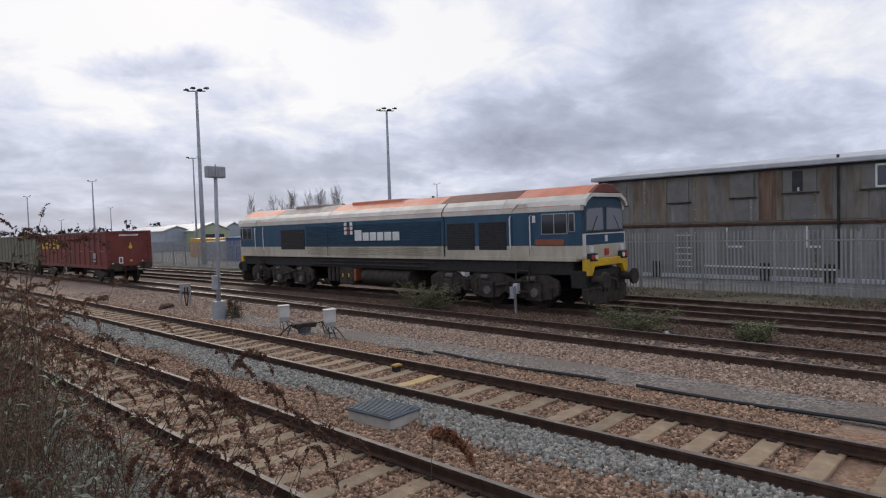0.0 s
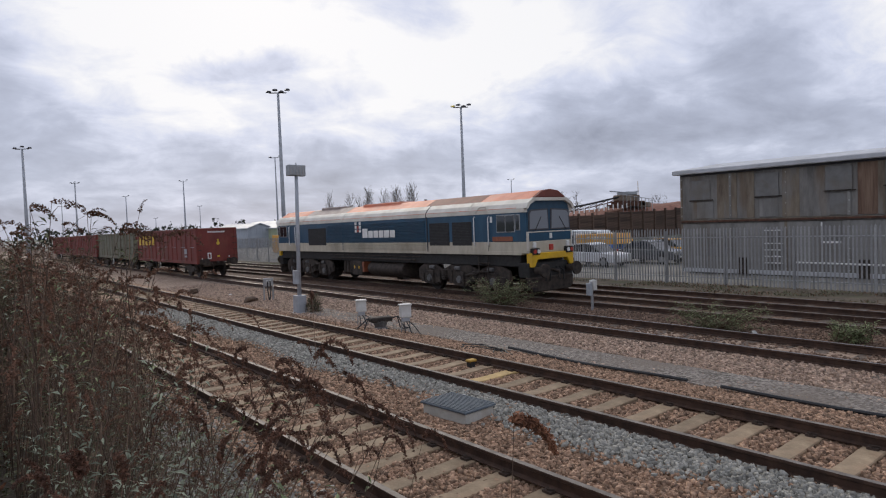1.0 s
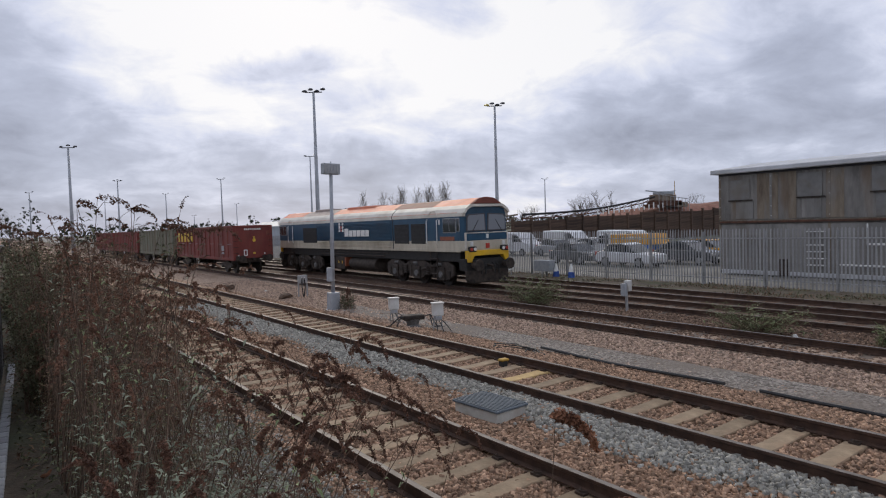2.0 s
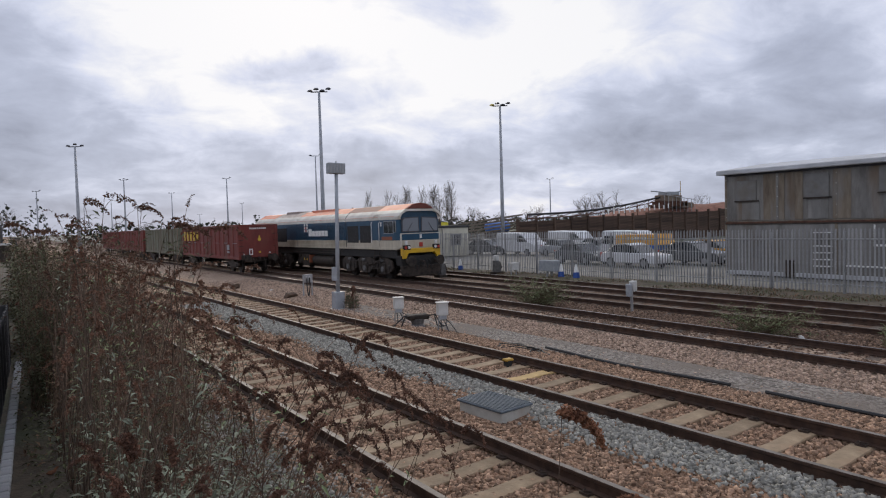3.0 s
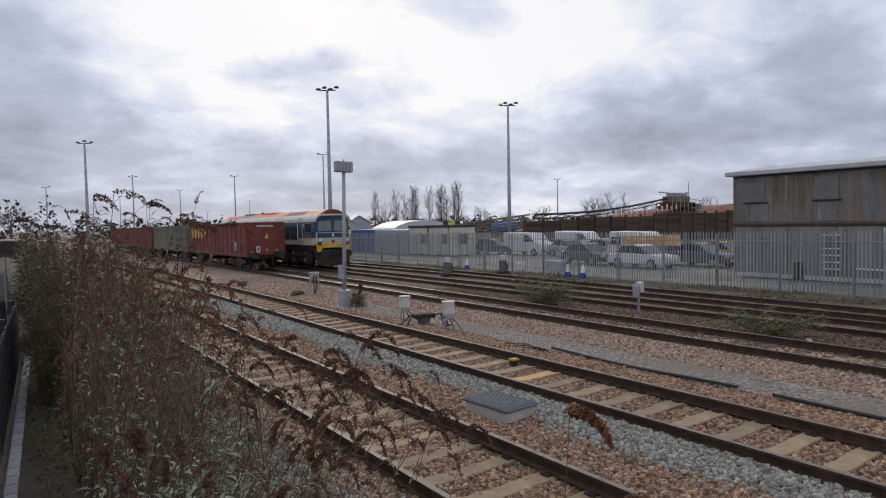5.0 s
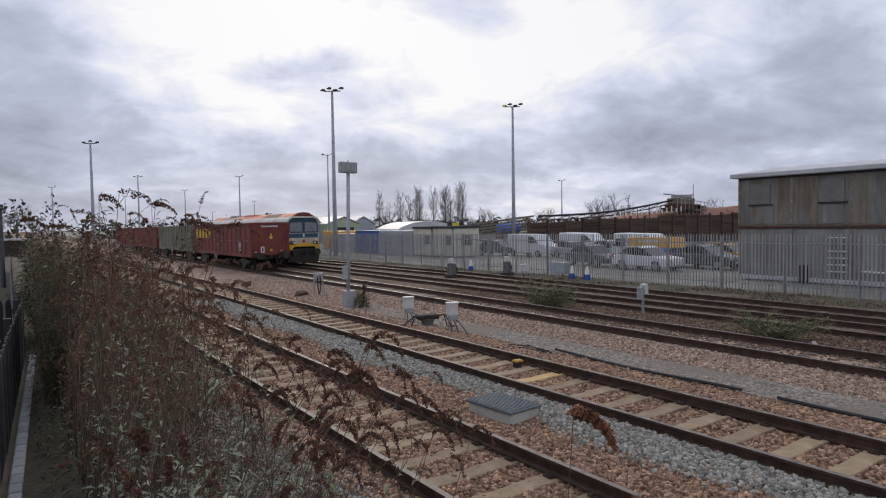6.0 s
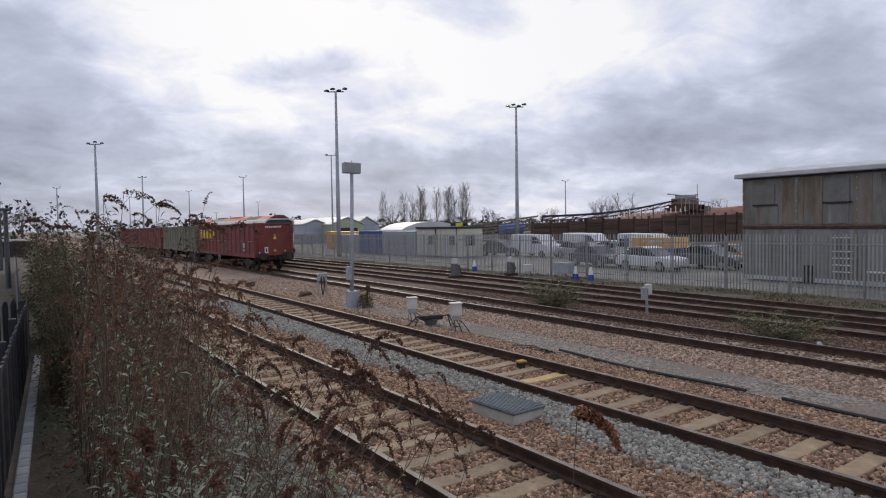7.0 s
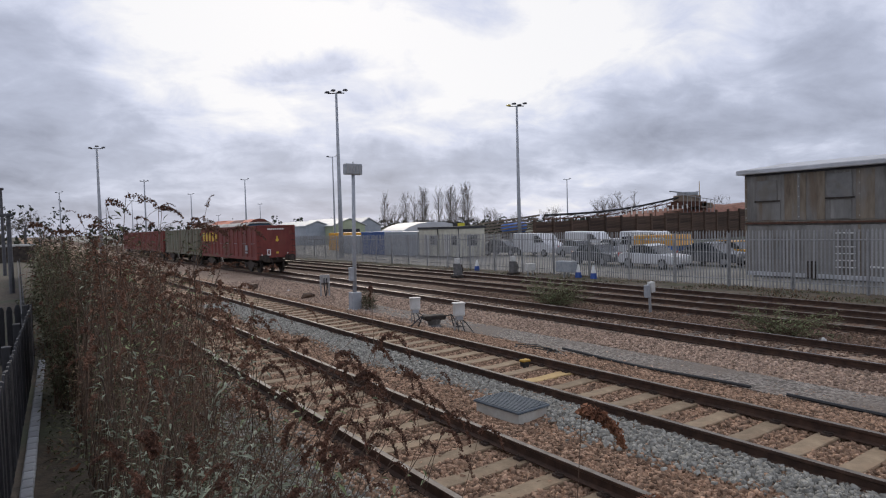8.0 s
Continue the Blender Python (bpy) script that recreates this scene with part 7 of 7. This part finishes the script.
def make_litter(x, y, s, m, lab, turn):
    bm = B()
    rnd = random.Random(int(x * 100))
    tube(bm, [(-s, 0, 0.02), (-0.4 * s, 0.1 * s, 0.3 * s), (0.4 * s, -0.1 * s, 0.35 * s), (s, 0, 0.05)], [0.1 * s, 0.35 * s, 0.3 * s, 0.08 * s], 6)
    for v in bm.verts:
        v.co += Vector((rnd.uniform(-1, 1), rnd.uniform(-1, 1), rnd.uniform(0, 1))) * s * 0.15
    single("litter", bm, m, lab, "litter", pose(x, y, ground_z(x, y) + 0.0, 0, 0, turn))


make_litter(15.45, 7.2, 0.14, SIGNWHITE, "crumpled white bag lying by the track", 60)
make_litter(11.0, 30.0, 0.10, SIGNWHITE, "scrap of white litter on the ballast", 20)
make_litter(10.4, 26.0, 0.35, STEM, "broken brown branch lying on the ballast", 15)
make_litter(9.9, 32.0, 0.4, STEM, "dead brown branch beside the track", 40)
make_litter(0.35, 6.6, 0.05, HEAD_LIT, "fallen orange brown leaf on the soil", 30)

# ---- loose ballast ----
CUBE = np.array([(-1, -1, -1), (1, -1, -1), (1, 1, -1), (-1, 1, -1), (-1, -1, 1), (1, -1, 1), (1, 1, 1), (-1, 1, 1)], float)
QUADS = np.array([(4, 5, 6, 7), (0, 1, 5, 4), (1, 2, 6, 5), (2, 3, 7, 6), (3, 0, 4, 7)])


def scatter(name, label, material, x0, x1, y0, y1, per_m2, size, seed, keep=None, lift=0.0):
    g = np.random.default_rng(seed)
    n = int((x1 - x0) * (y1 - y0) * per_m2)
    x, y = g.uniform(x0, x1, n), g.uniform(y0, y1, n)
    ok = np.ones(n, bool)
    if keep is not None:
        ok = keep(x, y, g)
    x, y = x[ok], y[ok]
    n = len(x)
    z = np.array([ground_z(a, b) for a, b in zip(x, y)]) + lift
    s = size * g.uniform(0.55, 1.35, n) * 0.5
    v = CUBE[None] * (1 + g.uniform(-0.45, 0.35, (n, 8, 3))) * s[:, None, None] * g.uniform(0.7, 1.2, (n, 1, 3))
    a, b = g.uniform(0, 6.283, n), g.uniform(-0.9, 0.9, n)
    ca, sa, cb, sb = np.cos(a), np.sin(a), np.cos(b), np.sin(b)
    vx, vy, vz = v[..., 0], v[..., 1], v[..., 2]
    vy, vz = vy * cb[:, None] - vz * sb[:, None], vy * sb[:, None] + vz * cb[:, None]
    vx, vy = vx * ca[:, None] - vy * sa[:, None], vx * sa[:, None] + vy * ca[:, None]
    v = np.stack([vx + x[:, None], vy + y[:, None], vz + (z + s * g.uniform(-0.2, 0.7, n))[:, None]], -1).reshape(-1, 3)
    f = (QUADS[None] + 8 * np.arange(n)[:, None, None]).reshape(-1, 4)
    me = bpy.data.meshes.new(name)
    me.vertices.add(len(v))
    me.vertices.foreach_set("co", v.ravel())
    me.loops.add(f.size)
    me.loops.foreach_set("vertex_index", f.ravel())
    me.polygons.add(len(f))
    me.polygons.foreach_set("loop_start", np.arange(0, f.size, 4))
    me.update(calc_edges=True)
    me.materials.append(material)
    tagged(new(name, me), label, "ballast", kind="stuff")


def grey_strip(x, y, g):
    return ~((np.abs(x - 6.06) < 0.36) & (np.abs(y - 7.3) < 0.52)) & (x > 6.36 + 0.16 * np.sin(y * 0.9) - 0.012 * y + g.normal(0, 0.11, len(x))) & (x < 6.98)


def brown_near(x, y, g):
    strip = (x > 6.42 + 0.16 * np.sin(y * 0.9) - 0.012 * y) & (x < 6.98)
    rail = (np.abs(x - 3.4975) < 0.07) | (np.abs(x - 5.0025) < 0.07) | (np.abs(x - 7.0775) < 0.07) | (np.abs(x - 8.5825) < 0.07)
    box_ = (np.abs(x - 6.06) < 0.36) & (np.abs(y - 7.3) < 0.52)
    four = (x > 7.1) & (x < 8.56) & (np.abs(((y - 0.59) / 0.665 + 0.5) % 1 - 0.5) * 0.665 < 0.135)
    four |= (x > 3.6) & (x < 4.95) & (np.abs(((y - 1.11) / 0.665 + 0.5) % 1 - 0.5) * 0.665 < 0.125) & (g.random(len(x)) < 0.85)
    return ~rail & ~box_ & ~four & (~strip | (g.random(len(x)) < 0.12)) & ((x < 10.2) | (x > 11.45))


scatter("ballast", "loose brown ballast stones round the near tracks", STONE_BROWN, 2.9, 10.2, 2.2, 15.0, 820, 0.040, 1, brown_near)
scatter("ballast", "loose brown ballast stones further along", STONE_BROWN, 2.9, 9.6, 15.0, 32.0, 170, 0.05, 2, brown_near)
scatter("ballast", "pinkish ballast stones between the second track and the siding", STONE_PINK, 9.5, 13.0, 15.0, 38.0, 150, 0.05, 12)
scatter("ballast", "pinkish ballast stones beyond the walkway", STONE_PINK, 11.45, 12.9, 0.5, 15.0, 480, 0.042, 3)
scatter("ballast", "fresh grey ballast stones along the second track", STONE_GREY, 5.6, 7.0, 1.5, 26.0, 900, 0.043, 4, grey_strip, 0.015)
scatter("ballast", "loose stones between the yard tracks", STONE_RUST, 14.9, 17.2, 2.0, 24.0, 160, 0.048, 5)
scatter("ballast", "stones strewn on the grey walkway", STONE_PINK, 10.2, 11.5, 0.0, 16.0, 110, 0.036, 8)
scatter("ballast", "stones strewn between the rails of the siding", STONE_RUST, 13.1, 15.6, 1.0, 22.0, 110, 0.045, 9)
scatter("litter_stones", "grey chippings beneath the shrubs", STONE_GREY, 1.5, 3.3, 1.5, 14.0, 420, 0.036, 6)

# ---- tracks and fence pieces ----
make_track("near running line, steel rails on concrete sleepers bedded in ballast", line1, 0.0, -12, 110, SLEEPER_C, RAIL_TOP, 0.665, 0.012, True, 1.11, 48)
make_track("second running line with pale concrete sleepers", line2, 0.0, -12, 110, SLEEPER_C, RAIL_TOP, 0.665, 0.0, True, 0.59, 52, special=12)
make_track("siding track with rusty rails and weathered timber sleepers", line3, Z3, -20, 120, SLEEPER_W, RAIL_TOP_DULL, 0.75, 0.012, False, -6, 42)
make_track("yard track with rusty rails", line4, Z4, -20, 120, SLEEPER_W, RAIL_TOP, 0.75, 0.0, False, -6, 60)
make_track("far yard track with rusty rails by the fence", line5, Z4, -20, 120, SLEEPER_W, RAIL_TOP_DULL, 0.75, 0.0, False, -6, 60)
make_fence()


def motions():
    rows = []
    for t, y in LOCO_ROWS:
        turn = -math.degrees(math.atan2(line4(y + 20) - line4(y), 20))
        rows.append((t, pose(line4(y), y, Z4 + gz(y), math.degrees(GRADE), 0, turn)))
    walk(loco, rows)
    ts, ys = [r[0] for r in LOCO_ROWS], [r[1] for r in LOCO_ROWS]
    for w, c in loco_wheels:
        spin = []
        for t in [k * 0.1 for k in range(81)]:
            d = float(np.interp(t, ts, ys)) - ys[0]
            spin.append((t, pose(0, c, 0.53, -math.degrees(d / 0.53), 0, 0)))
        walk(w, spin)


motions()
